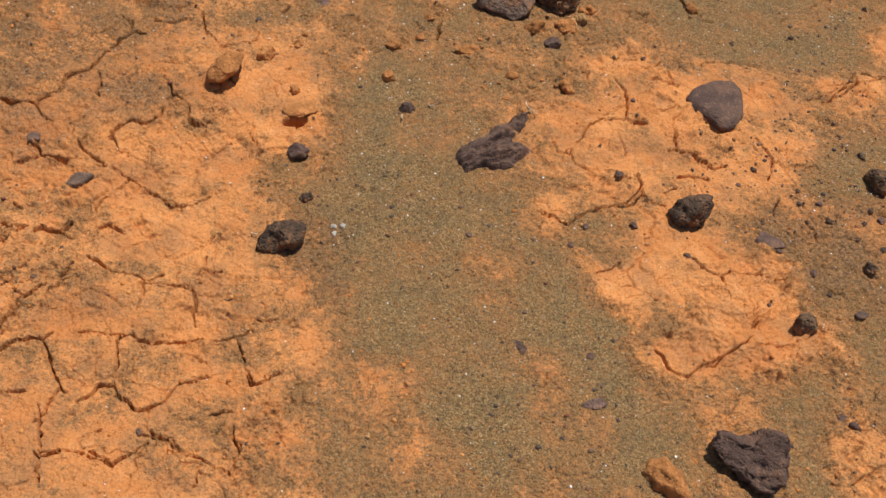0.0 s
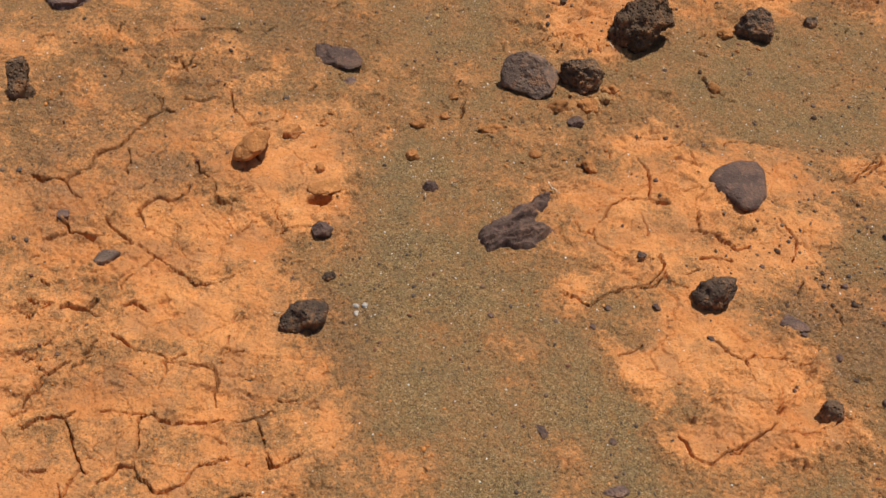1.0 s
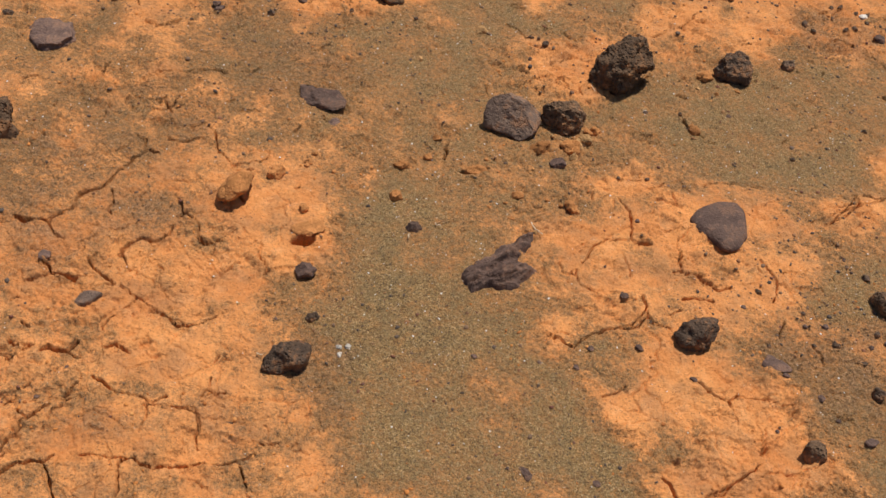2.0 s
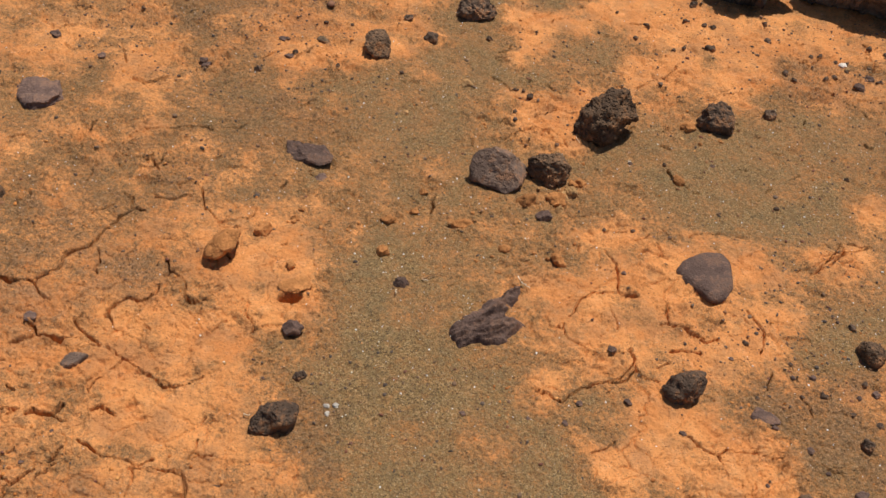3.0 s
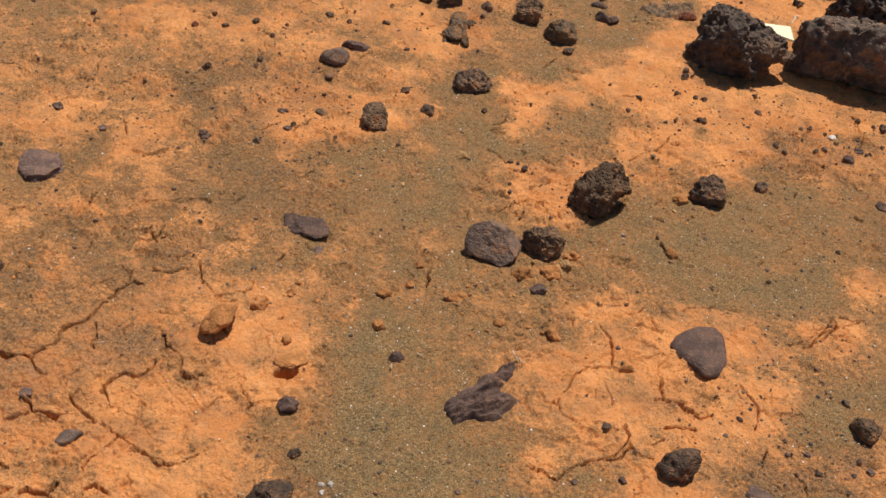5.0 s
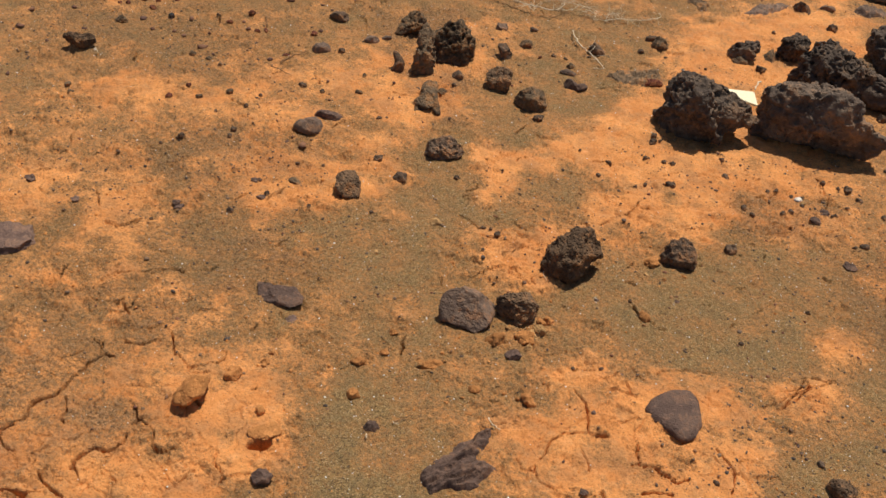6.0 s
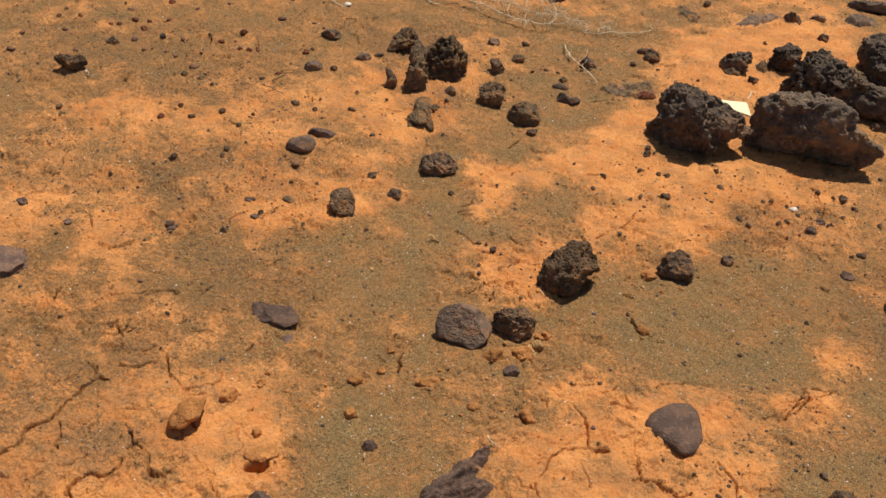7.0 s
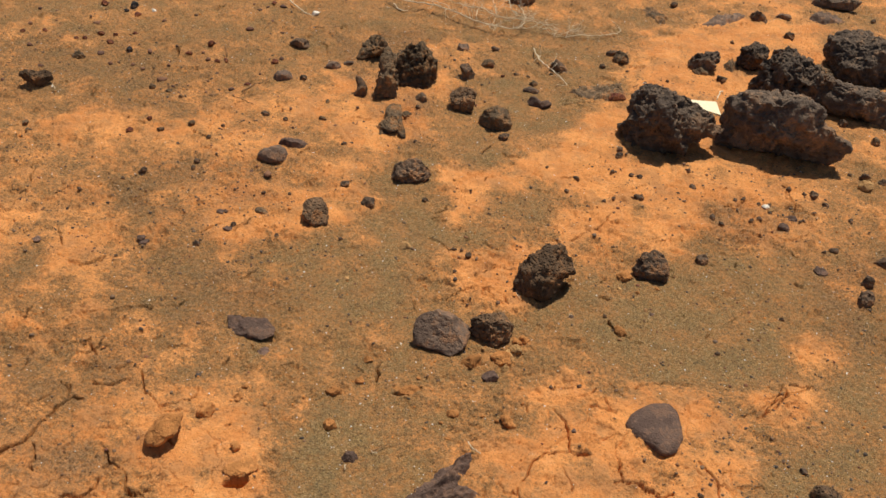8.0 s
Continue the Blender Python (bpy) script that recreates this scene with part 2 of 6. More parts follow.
area(0.688, 0.1, (-0.17, 2.27), (0.01, 2.31), (0.09, 2.16), (0.02, 2.02), (-0.02, 1.83), (-0.13, 1.74), (-0.29, 1.74), (-0.38, 1.91), (-0.32, 2.10), (-0.14, 2.10))
area(0.16, 0.05, (-0.62, 2.31), (-0.37, 2.32), (-0.13, 2.32), (-0.11, 2.29), (-0.29, 2.10), (-0.48, 2.04), (-0.55, 2.13))
area(0.645, 0.05, (-0.35, 2.11), (-0.16, 2.14), (-0.14, 2.07), (-0.30, 2.02))
area(0.731, 0.06, (-0.06, 2.53), (0.04, 2.66), (0.22, 2.68), (0.18, 2.56), (0.05, 2.54), (0.03, 2.38), (-0.04, 2.36))
area(0.645, 0.05, (-0.08, 2.29), (0.06, 2.32), (0.07, 2.23), (-0.02, 2.20))
area(0.559, 0.06, (0.05, 2.22), (0.35, 2.31), (0.58, 2.29), (0.56, 2.20), (0.40, 2.19), (0.15, 2.15))
area(0.28, 0.06, (0.05, 2.08), (0.25, 2.15), (0.25, 1.92), (0.06, 1.92))
area(0.41, 0.08, (0.24, 2.36), (0.51, 2.46), (0.54, 2.36), (0.35, 2.26))
area(0.18, 0.06, (0.58, 2.61), (1.12, 2.63), (1.09, 2.51), (0.82, 2.38), (0.63, 2.41))
area(0.559, 0.06, (0.63, 2.38), (0.85, 2.39), (0.86, 2.24), (0.70, 2.22))
area(0.16, 0.06, (0.87, 2.35), (1.08, 2.40), (1.05, 2.24), (0.95, 2.24))
area(0.774, 0.08, (0.31, 1.89), (0.40, 2.10), (0.64, 2.07), (0.83, 2.23), (1.03, 2.15), (1.01, 1.99), (0.89, 1.80), (0.75, 1.69), (0.55, 1.77), (0.36, 1.85))
area(0.26, 0.05, (0.78, 2.04), (0.99, 2.13), (0.97, 2.02), (0.81, 1.97))
area(0.18, 0.05, (0.89, 1.91), (1.00, 1.96), (0.97, 1.80), (0.91, 1.81))
area(0.45, 0.12, (-1.10, 1.72), (-0.90, 1.72), (-0.54, 1.68), (-0.52, 1.55), (-0.68, 1.51), (-0.74, 1.36), (-0.86, 1.24))
area(0.51, 0.08, (-1.15, 1.82), (-0.89, 1.87), (-0.81, 1.74), (-1.09, 1.70))
area(0.5766, 0.1, (-0.22, 1.71), (0.45, 1.89), (0.45, 1.73), (0.23, 1.59), (0.16, 1.47), (-0.01, 1.41), (-0.18, 1.52))
area(0.16, 0.12, (-0.83, 1.19), (-0.67, 1.36), (-0.59, 1.46), (-0.45, 1.48), (-0.23, 1.52), (-0.18, 1.32), (-0.27, 1.17), (-0.28, 1.03), (-0.18, 0.88), (-0.16, 0.73), (-0.14, 0.56), (-0.52, 0.49))
area(0.45, 0.1, (-0.97, 1.51), (-0.49, 1.63), (-0.59, 1.46), (-0.70, 1.29), (-0.85, 1.23))
area(0.36, 0.05, (-0.70, 1.35), (-0.60, 1.43), (-0.54, 1.31), (-0.60, 1.24), (-0.67, 1.24))
area(0.36, 0.04, (-0.60, 1.47), (-0.52, 1.50), (-0.50, 1.44), (-0.56, 1.42))
area(0.36, 0.05, (-0.67, 0.92), (-0.58, 0.95), (-0.56, 0.89), (-0.62, 0.85))
area(0.36, 0.04, (-0.49, 0.88), (-0.43, 0.91), (-0.41, 0.85), (-0.48, 0.84))
area(0.36, 0.05, (-0.57, 0.73), (-0.48, 0.76), (-0.47, 0.71), (-0.53, 0.69))
area(0.36, 0.04, (-0.49, 0.66), (-0.42, 0.68), (-0.41, 0.64), (-0.48, 0.63))
area(0.36, 0.04, (-0.33, 0.92), (-0.27, 0.92), (-0.27, 0.86), (-0.33, 0.86))
area(0.36, 0.05, (-0.27, 0.78), (-0.23, 0.79), (-0.20, 0.70), (-0.26, 0.69))
area(0.36, 0.04, (-0.34, 0.60), (-0.30, 0.60), (-0.28, 0.56), (-0.33, 0.55))
area(0.36, 0.04, (-0.26, 0.65), (-0.22, 0.66), (-0.21, 0.61), (-0.25, 0.61))
area(0.36, 0.05, (-0.50, 1.29), (-0.40, 1.33), (-0.36, 1.25), (-0.45, 1.21))
area(0.36, 0.05, (-0.75, 1.02), (-0.65, 1.06), (-0.56, 1.02), (-0.58, 0.98), (-0.73, 0.96))
area(0.9021, 0.1, (-0.18, 1.52), (-0.09, 1.50), (-0.02, 1.36), (0.04, 1.27), (0.15, 1.29), (0.21, 1.32), (0.26, 1.26), (0.22, 1.17), (0.32, 1.10), (0.35, 1.02), (0.44, 0.98), (0.47, 0.87), (0.55, 0.90), (0.55, 0.81), (0.52, 0.69), (-0.06, 0.58), (-0.09, 0.75), (-0.10, 0.90), (-0.13, 1.02), (-0.22, 1.15), (-0.19, 1.21), (-0.15, 1.28))
area(0.51, 0.06, (-0.08, 0.81), (0.01, 0.85), (0.09, 0.72), (0.03, 0.64), (-0.04, 0.70))
area(0.56, 0.05, (0.09, 1.11), (0.17, 1.07), (0.16, 1.00), (0.10, 1.04))
area(0.56, 0.05, (0.24, 0.88), (0.29, 0.87), (0.28, 0.80), (0.23, 0.81))
area(0.16, 0.06, (0.19, 1.46), (0.25, 1.46), (0.36, 1.60), (0.45, 1.61), (0.48, 1.69), (0.70, 1.75), (0.74, 1.65), (0.77, 1.44), (0.74, 1.41), (0.63, 1.36), (0.59, 1.21), (0.43, 1.22), (0.31, 1.20), (0.22, 1.17), (0.21, 1.31))
area(0.16, 0.06, (0.28, 1.66), (0.39, 1.69), (0.49, 1.64), (0.47, 1.60), (0.33, 1.61))
area(0.16, 0.05, (0.33, 1.09), (0.43, 1.12), (0.53, 1.17), (0.62, 1.16), (0.71, 1.09), (0.72, 1.00), (0.59, 0.94), (0.49, 0.88), (0.44, 0.94), (0.47, 1.01), (0.37, 1.02))
area(0.6045, 0.05, (0.27, 1.17), (0.40, 1.21), (0.44, 1.15), (0.41, 1.11), (0.33, 1.10))
area(0.651, 0.04, (0.42, 1.11), (0.52, 1.10), (0.53, 1.03), (0.48, 0.98), (0.44, 1.00))
area(0.6975, 0.05, (0.58, 1.21), (0.72, 1.24), (0.74, 1.18), (0.62, 1.17))
area(0.21, 0.05, (0.75, 1.03), (0.78, 0.94), (0.83, 0.81), (0.81, 0.79), (0.76, 0.86), (0.73, 0.96))
area(0.651, 0.06, (0.77, 1.62), (0.94, 1.70), (0.91, 1.51), (0.79, 1.45))
area(0.837, 0.04, (0.74, 1.41), (0.86, 1.45), (0.85, 1.36), (0.76, 1.34))
area(0.6975, 0.06, (0.78, 1.30), (0.88, 1.18), (0.85, 0.96), (0.80, 0.97), (0.75, 1.18))
area(0.837, 0.08, (0.51, 1.91), (0.97, 2.03), (0.90, 1.80), (0.79, 1.71), (0.72, 1.75), (0.59, 1.77))
area(0.18, 0.05, (0.78, 1.69), (0.95, 1.79), (0.94, 1.71), (0.81, 1.63))
area(0.8835, 0.06, (0.55, 0.89), (0.73, 0.94), (0.75, 0.73), (0.66, 0.72), (0.68, 0.84))
area(0.21, 0.04, (0.75, 0.85), (0.83, 0.87), (0.81, 0.79), (0.75, 0.80))
area(0.1, 0.04, (0.32, 1.10), (0.38, 1.13), (0.48, 1.18), (0.62, 1.21), (0.70, 1.17), (0.71, 1.10), (0.69, 1.02), (0.62, 0.99), (0.54, 0.93), (0.49, 0.90), (0.45, 0.92), (0.46, 0.96), (0.53, 0.99), (0.58, 1.00), (0.56, 1.04), (0.51, 1.04), (0.48, 1.07), (0.43, 1.05), (0.41, 1.02), (0.36, 1.05))
area(0.35, 0.05, (0.52, 0.87), (0.57, 0.90), (0.67, 0.90), (0.66, 0.85), (0.55, 0.81))
area(0.3, 0.04, (0.23, 0.89), (0.26, 0.88), (0.28, 0.83), (0.26, 0.82))
area(0.42, 0.05, (0.31, 0.75), (0.38, 0.78), (0.36, 0.71), (0.31, 0.68))
area(0.4, 0.05, (-0.01, 0.69), (0.09, 0.72), (0.12, 0.66), (0.03, 0.62))
area(0.45, 0.05, (0.10, 1.06), (0.18, 1.05), (0.17, 1.00), (0.12, 1.00))
area(0.34, 0.06, (-0.24, 0.96), (-0.15, 0.96), (-0.12, 0.82), (-0.17, 0.79))
area(0.38, 0.06, (-0.21, 0.68), (-0.12, 0.72), (-0.05, 0.60), (-0.17, 0.57))
area(0.07, 0.05, (0.04, 2.56), (0.19, 2.56), (0.26, 2.73), (0.38, 2.79), (0.57, 2.94), (0.60, 2.64), (0.82, 2.59), (0.76, 2.43), (0.55, 2.42), (0.39, 2.43), (0.33, 2.48), (0.20, 2.39), (0.17, 2.27), (0.08, 2.25))
area(0.66, 0.05, (0.18, 2.37), (0.32, 2.45), (0.39, 2.38), (0.32, 2.24), (0.11, 2.15), (0.05, 2.18), (0.15, 2.24))
area(0.17, 0.06, (0.39, 2.32), (0.52, 2.40), (0.79, 2.41), (0.82, 2.31), (0.66, 2.27), (0.47, 2.19), (0.35, 2.03), (0.18, 1.94), (0.15, 2.06), (0.29, 2.20))
area(0.1, 0.06, (0.70, 3.58), (0.94, 3.59), (1.32, 3.73), (1.41, 3.55), (1.02, 3.28), (0.83, 3.24), (0.65, 3.15), (0.65, 3.42))
area(0.58, 0.08, (-0.52, 3.48), (-0.04, 3.65), (0.42, 3.56), (0.63, 3.51), (0.59, 3.23), (0.33, 3.25), (0.01, 3.31), (-0.08, 3.38), (-0.41, 3.35))
area(0.6, 0.06, (-0.02, 2.82), (0.08, 3.07), (0.41, 3.23), (0.61, 3.15), (0.42, 2.95), (0.36, 2.75), (0.21, 2.56), (0.06, 2.54))
area(0.7, 0.06, (1.10, 2.07), (1.22, 2.13), (1.02, 1.46), (0.92, 1.47), (0.90, 1.62), (1.02, 1.76), (1.09, 1.90))
area(0.72, 0.06, (0.49, 2.01), (0.76, 2.17), (0.98, 2.19), (0.99, 2.01), (0.90, 1.83), (0.70, 1.78), (0.54, 1.78), (0.48, 1.86))
area(0.22, 0.05, (0.93, 1.92), (0.99, 1.94), (1.06, 1.90), (1.03, 1.83), (0.94, 1.84))
gritty(0.62, 0.09, (-0.97, 1.51), (-0.57, 1.61), (-0.60, 1.50), (-0.69, 1.52), (-0.68, 1.47), (-0.72, 1.35), (-0.77, 1.24), (-0.85, 1.23))
gritty(0.55, 0.08, (-0.69, 1.35), (-0.57, 1.42), (-0.52, 1.33), (-0.54, 1.28), (-0.61, 1.20), (-0.68, 1.15), (-0.72, 1.22), (-0.70, 1.30))
gritty(0.6, 0.05, (-0.83, 1.20), (-0.77, 1.23), (-0.70, 1.17), (-0.71, 1.13), (-0.78, 1.07))
gritty(0.55, 0.05, (0.63, 1.29), (0.90, 1.38), (0.87, 1.11), (0.74, 1.10), (0.70, 1.20), (0.62, 1.21))
gritty(0.55, 0.04, (-0.40, 0.90), (-0.28, 0.93), (-0.26, 0.83), (-0.37, 0.81))
gritty(0.5, 0.04, (-0.54, 0.73), (-0.46, 0.76), (-0.45, 0.70), (-0.52, 0.69))
gritty(0.5, 0.03, (-0.35, 0.58), (-0.30, 0.60), (-0.28, 0.54), (-0.34, 0.53))
gritty(0.45, 0.03, (-0.60, 0.68), (-0.56, 0.69), (-0.53, 0.64), (-0.57, 0.62))
gritty(0.5, 0.04, (-0.56, 0.84), (-0.48, 0.85), (-0.49, 0.79), (-0.54, 0.79))
gritty(0.5, 0.04, (-0.23, 1.09), (-0.10, 1.09), (-0.09, 0.95), (-0.20, 0.97))
gritty(0.36, 0.14, (-0.93, 1.73), (-0.58, 1.83), (-0.50, 1.61), (-0.55, 1.56), (-0.66, 1.52), (-0.76, 1.34))
gritty(0.30, 0.1, (-1.04, 1.97), (-0.68, 2.01), (-0.57, 1.83), (-0.93, 1.73))
gritty(0.36, 0.12, (-1.51, 3.03), (-0.74, 3.18), (-0.61, 2.72), (-0.88, 2.56), (-1.34, 2.64))
gritty(0.45, 0.08, (-0.75, 2.43), (-0.37, 2.48), (-0.35, 2.20), (-0.65, 2.09), (-0.96, 2.13))
gritty(0.5, 0.08, (-0.62, 2.00), (-0.45, 2.01), (-0.31, 1.88), (-0.32, 1.77), (-0.50, 1.74))
gritty(0.5, 0.06, (0.77, 2.49), (1.11, 2.47), (1.05, 2.30), (0.79, 2.27))
gritty(0.5, 0.06, (1.03, 2.19), (1.29, 2.36), (1.14, 1.87), (1.01, 1.89))
gritty(0.5, 0.05, (-0.44, 3.30), (-0.08, 3.38), (-0.02, 2.61), (-0.15, 2.61))
crack(14.0, (-0.852, 1.243), (-0.823, 1.230), (-0.789, 1.242), (-0.772, 1.235), (-0.772, 1.247), (-0.753, 1.279), (-0.749, 1.324), (-0.719, 1.352), (-0.704, 1.390), (-0.701, 1.413))
crack(10.7, (-0.702, 1.430), (-0.688, 1.440), (-0.681, 1.470), (-0.668, 1.485), (-0.644, 1.480))
crack(6.5, (-0.709, 1.515), (-0.687, 1.512), (-0.681, 1.483))
crack(10.8, (-0.642, 1.533), (-0.614, 1.524), (-0.600, 1.535))
crack(6.4, (-0.595, 1.538), (-0.570, 1.549))
crack(4.0, (-0.772, 1.235), (-0.759, 1.215), (-0.740, 1.205), (-0.728, 1.205))
crack(4.0, (-0.695, 1.350), (-0.681, 1.321), (-0.681, 1.297), (-0.665, 1.285))
crack(9.7, (-0.612, 1.191), (-0.616, 1.208), (-0.592, 1.237), (-0.568, 1.237), (-0.547, 1.257), (-0.539, 1.285))
crack(3.9, (-0.543, 1.311), (-0.537, 1.329), (-0.549, 1.347))
crack(3.3, (-0.537, 1.329), (-0.500, 1.303), (-0.487, 1.291), (-0.486, 1.268), (-0.461, 1.254), (-0.443, 1.267), (-0.434, 1.283))
crack(3.0, (-0.555, 1.580), (-0.529, 1.523), (-0.503, 1.499), (-0.486, 1.483), (-0.461, 1.488), (-0.446, 1.504), (-0.431, 1.501), (-0.420, 1.516), (-0.421, 1.543))
crack(5.8, (-0.751, 1.139), (-0.731, 1.138), (-0.721, 1.124), (-0.737, 1.107), (-0.751, 1.089))
crack(9.7, (-0.721, 1.124), (-0.694, 1.121), (-0.668, 1.117), (-0.654, 1.127))
crack(3.8, (-0.657, 1.155), (-0.656, 1.176))
crack(3.8, (-0.645, 1.147), (-0.624, 1.135), (-0.605, 1.123))
crack(2.5, (-0.612, 1.199), (-0.580, 1.163))
crack(2.5, (-0.359, 1.268), (-0.350, 1.248), (-0.333, 1.229), (-0.334, 1.207))
crack(3.1, (-0.762, 1.042), (-0.749, 1.056))
crack(3.7, (-0.623, 1.105), (-0.591, 1.118))
crack(3.6, (-0.557, 1.072), (-0.546, 1.086), (-0.543, 1.100))
crack(3.6, (-0.572, 1.019), (-0.572, 1.036), (-0.563, 1.051))
crack(3.7, (-0.720, 1.005), (-0.703, 0.998))
crack(5.5, (-0.726, 0.961), (-0.709, 0.958), (-0.673, 0.957), (-0.696, 0.939), (-0.710, 0.924))
crack(10.9, (-0.657, 0.948), (-0.644, 0.960), (-0.617, 0.966), (-0.607, 0.984))
crack(3.6, (-0.617, 0.966), (-0.590, 0.955))
crack(3.5, (-0.558, 0.983), (-0.543, 0.996), (-0.527, 0.991), (-0.507, 0.985))
crack(3.0, (-0.512, 1.080), (-0.481, 1.081), (-0.453, 1.060), (-0.425, 1.057), (-0.408, 1.071), (-0.390, 1.095))
crack(5.3, (-0.672, 0.839), (-0.659, 0.850))
crack(3.5, (-0.653, 0.875), (-0.646, 0.883))
crack(8.9, (-0.570, 0.905), (-0.580, 0.892), (-0.583, 0.873))
crack(6.5, (-0.574, 0.869), (-0.587, 0.835))
crack(10.5, (-0.598, 0.850), (-0.612, 0.826), (-0.623, 0.806), (-0.623, 0.783), (-0.633, 0.768), (-0.636, 0.758))
crack(2.3, (-0.644, 0.830), (-0.623, 0.817))
crack(3.5, (-0.552, 0.922), (-0.523, 0.913), (-0.500, 0.903), (-0.467, 0.902), (-0.449, 0.900), (-0.432, 0.895), (-0.413, 0.913))
crack(2.8, (-0.438, 0.893), (-0.432, 0.859), (-0.435, 0.841))
crack(2.2, (-0.407, 0.894), (-0.367, 0.895), (-0.350, 0.889), (-0.337, 0.857), (-0.330, 0.825))
crack(3.3, (-0.356, 0.921), (-0.350, 0.937), (-0.353, 0.961))
crack(3.4, (-0.346, 0.938), (-0.319, 0.939))
crack(2.9, (-0.357, 0.998), (-0.355, 1.011))
crack(2.9, (-0.348, 1.010), (-0.331, 1.006))
crack(3.2, (-0.247, 0.857), (-0.228, 0.858), (-0.201, 0.866))
crack(1.7, (-0.516, 0.829), (-0.490, 0.824))
crack(10.3, (-0.619, 0.721), (-0.612, 0.726), (-0.599, 0.739), (-0.580, 0.749), (-0.558, 0.753), (-0.549, 0.766))
crack(3.3, (-0.557, 0.748), (-0.540, 0.714), (-0.521, 0.698), (-0.496, 0.672), (-0.484, 0.669))
crack(6.1, (-0.496, 0.672), (-0.501, 0.651), (-0.504, 0.635), (-0.508, 0.622), (-0.516, 0.610))
crack(3.2, (-0.507, 0.610), (-0.498, 0.588))
crack(3.1, (-0.495, 0.561), (-0.484, 0.554), (-0.478, 0.532))
crack(2.6, (-0.484, 0.554), (-0.471, 0.565), (-0.459, 0.568))
crack(4.7, (-0.473, 0.528), (-0.469, 0.520))
crack(4.8, (-0.466, 0.653), (-0.450, 0.671), (-0.442, 0.685), (-0.421, 0.692))
crack(2.7, (-0.421, 0.692), (-0.427, 0.728), (-0.436, 0.758), (-0.446, 0.772), (-0.420, 0.792))
crack(3.2, (-0.407, 0.783), (-0.379, 0.785), (-0.355, 0.784), (-0.335, 0.795), (-0.312, 0.800))
crack(2.1, (-0.294, 0.803), (-0.260, 0.817))
crack(2.7, (-0.421, 0.692), (-0.413, 0.681), (-0.393, 0.678), (-0.374, 0.662), (-0.365, 0.658), (-0.350, 0.674), (-0.335, 0.683), (-0.325, 0.708), (-0.315, 0.720), (-0.294, 0.728), (-0.278, 0.736))
crack(2.6, (-0.414, 0.579), (-0.390, 0.572), (-0.374, 0.565), (-0.361, 0.578), (-0.351, 0.594), (-0.343, 0.602))
crack(2.1, (-0.339, 0.630), (-0.324, 0.623), (-0.302, 0.625), (-0.284, 0.612), (-0.263, 0.602), (-0.234, 0.594), (-0.197, 0.588))
crack(3.0, (-0.230, 0.594), (-0.201, 0.589))
crack(2.0, (-0.198, 0.606), (-0.197, 0.625), (-0.202, 0.643))
crack(1.5, (-0.259, 0.676), (-0.235, 0.686), (-0.218, 0.684))
crack(2.5, (-0.248, 0.555), (-0.242, 0.577))
crack(4.7, (-0.421, 0.608), (-0.415, 0.615))
crack(4.7, (-0.221, 0.755), (-0.210, 0.742), (-0.196, 0.745), (-0.185, 0.755), (-0.174, 0.768))
crack(2.1, (-0.327, 0.772), (-0.306, 0.764), (-0.293, 0.761))
crack(3.3, (-0.587, 0.648), (-0.549, 0.656))
crack(4.1, (0.338, 1.589), (0.358, 1.559), (0.367, 1.536), (0.370, 1.495), (0.373, 1.477))
crack(5.9, (0.321, 1.467), (0.344, 1.474), (0.373, 1.477), (0.415, 1.476))
crack(3.3, (0.321, 1.467), (0.294, 1.439), (0.274, 1.392))
crack(3.3, (0.475, 1.465), (0.478, 1.418), (0.457, 1.410))
crack(4.6, (0.478, 1.418), (0.509, 1.413), (0.532, 1.400), (0.555, 1.388))
crack(3.9, (0.555, 1.388), (0.572, 1.399))
crack(4.8, (0.642, 1.489), (0.661, 1.462), (0.671, 1.434), (0.667, 1.402), (0.663, 1.379))
crack(2.8, (0.452, 1.644), (0.465, 1.609), (0.475, 1.601))
crack(11.7, (0.480, 1.346), (0.510, 1.356), (0.536, 1.358))
crack(3.1, (0.451, 1.297), (0.476, 1.317))
crack(3.8, (0.397, 1.331), (0.409, 1.311), (0.412, 1.283), (0.395, 1.258), (0.373, 1.250), (0.346, 1.246), (0.314, 1.232), (0.288, 1.205), (0.272, 1.181), (0.252, 1.190), (0.223, 1.204))
crack(2.5, (0.412, 1.283), (0.422, 1.271), (0.455, 1.268))
crack(3.7, (0.543, 1.257), (0.565, 1.245))
crack(4.2, (0.511, 1.155), (0.527, 1.143), (0.542, 1.130), (0.563, 1.126), (0.569, 1.116))
crack(2.4, (0.567, 1.129), (0.580, 1.142), (0.601, 1.143), (0.627, 1.142), (0.654, 1.161))
crack(2.4, (0.569, 1.110), (0.578, 1.081))
crack(1.8, (0.619, 1.063), (0.620, 1.029))
crack(2.9, (0.334, 1.083), (0.365, 1.099), (0.377, 1.119))
crack(5.0, (0.448, 0.946), (0.458, 0.931), (0.468, 0.916), (0.488, 0.904), (0.509, 0.901))
crack(2.2, (0.509, 0.901), (0.519, 0.919), (0.546, 0.933), (0.587, 0.975))
crack(4.6, (0.862, 1.749), (0.873, 1.734), (0.874, 1.712), (0.837, 1.684), (0.810, 1.656))
crack(4.6, (0.887, 1.750), (0.912, 1.742), (0.942, 1.755))
crack(3.2, (0.678, 1.338), (0.671, 1.301))
crack(2.6, (0.735, 1.294), (0.747, 1.276), (0.753, 1.250))
crack(2.5, (0.754, 1.151), (0.779, 1.140), (0.795, 1.141))
crack(11.7, (0.480, 1.899), (0.494, 1.862), (0.524, 1.854))
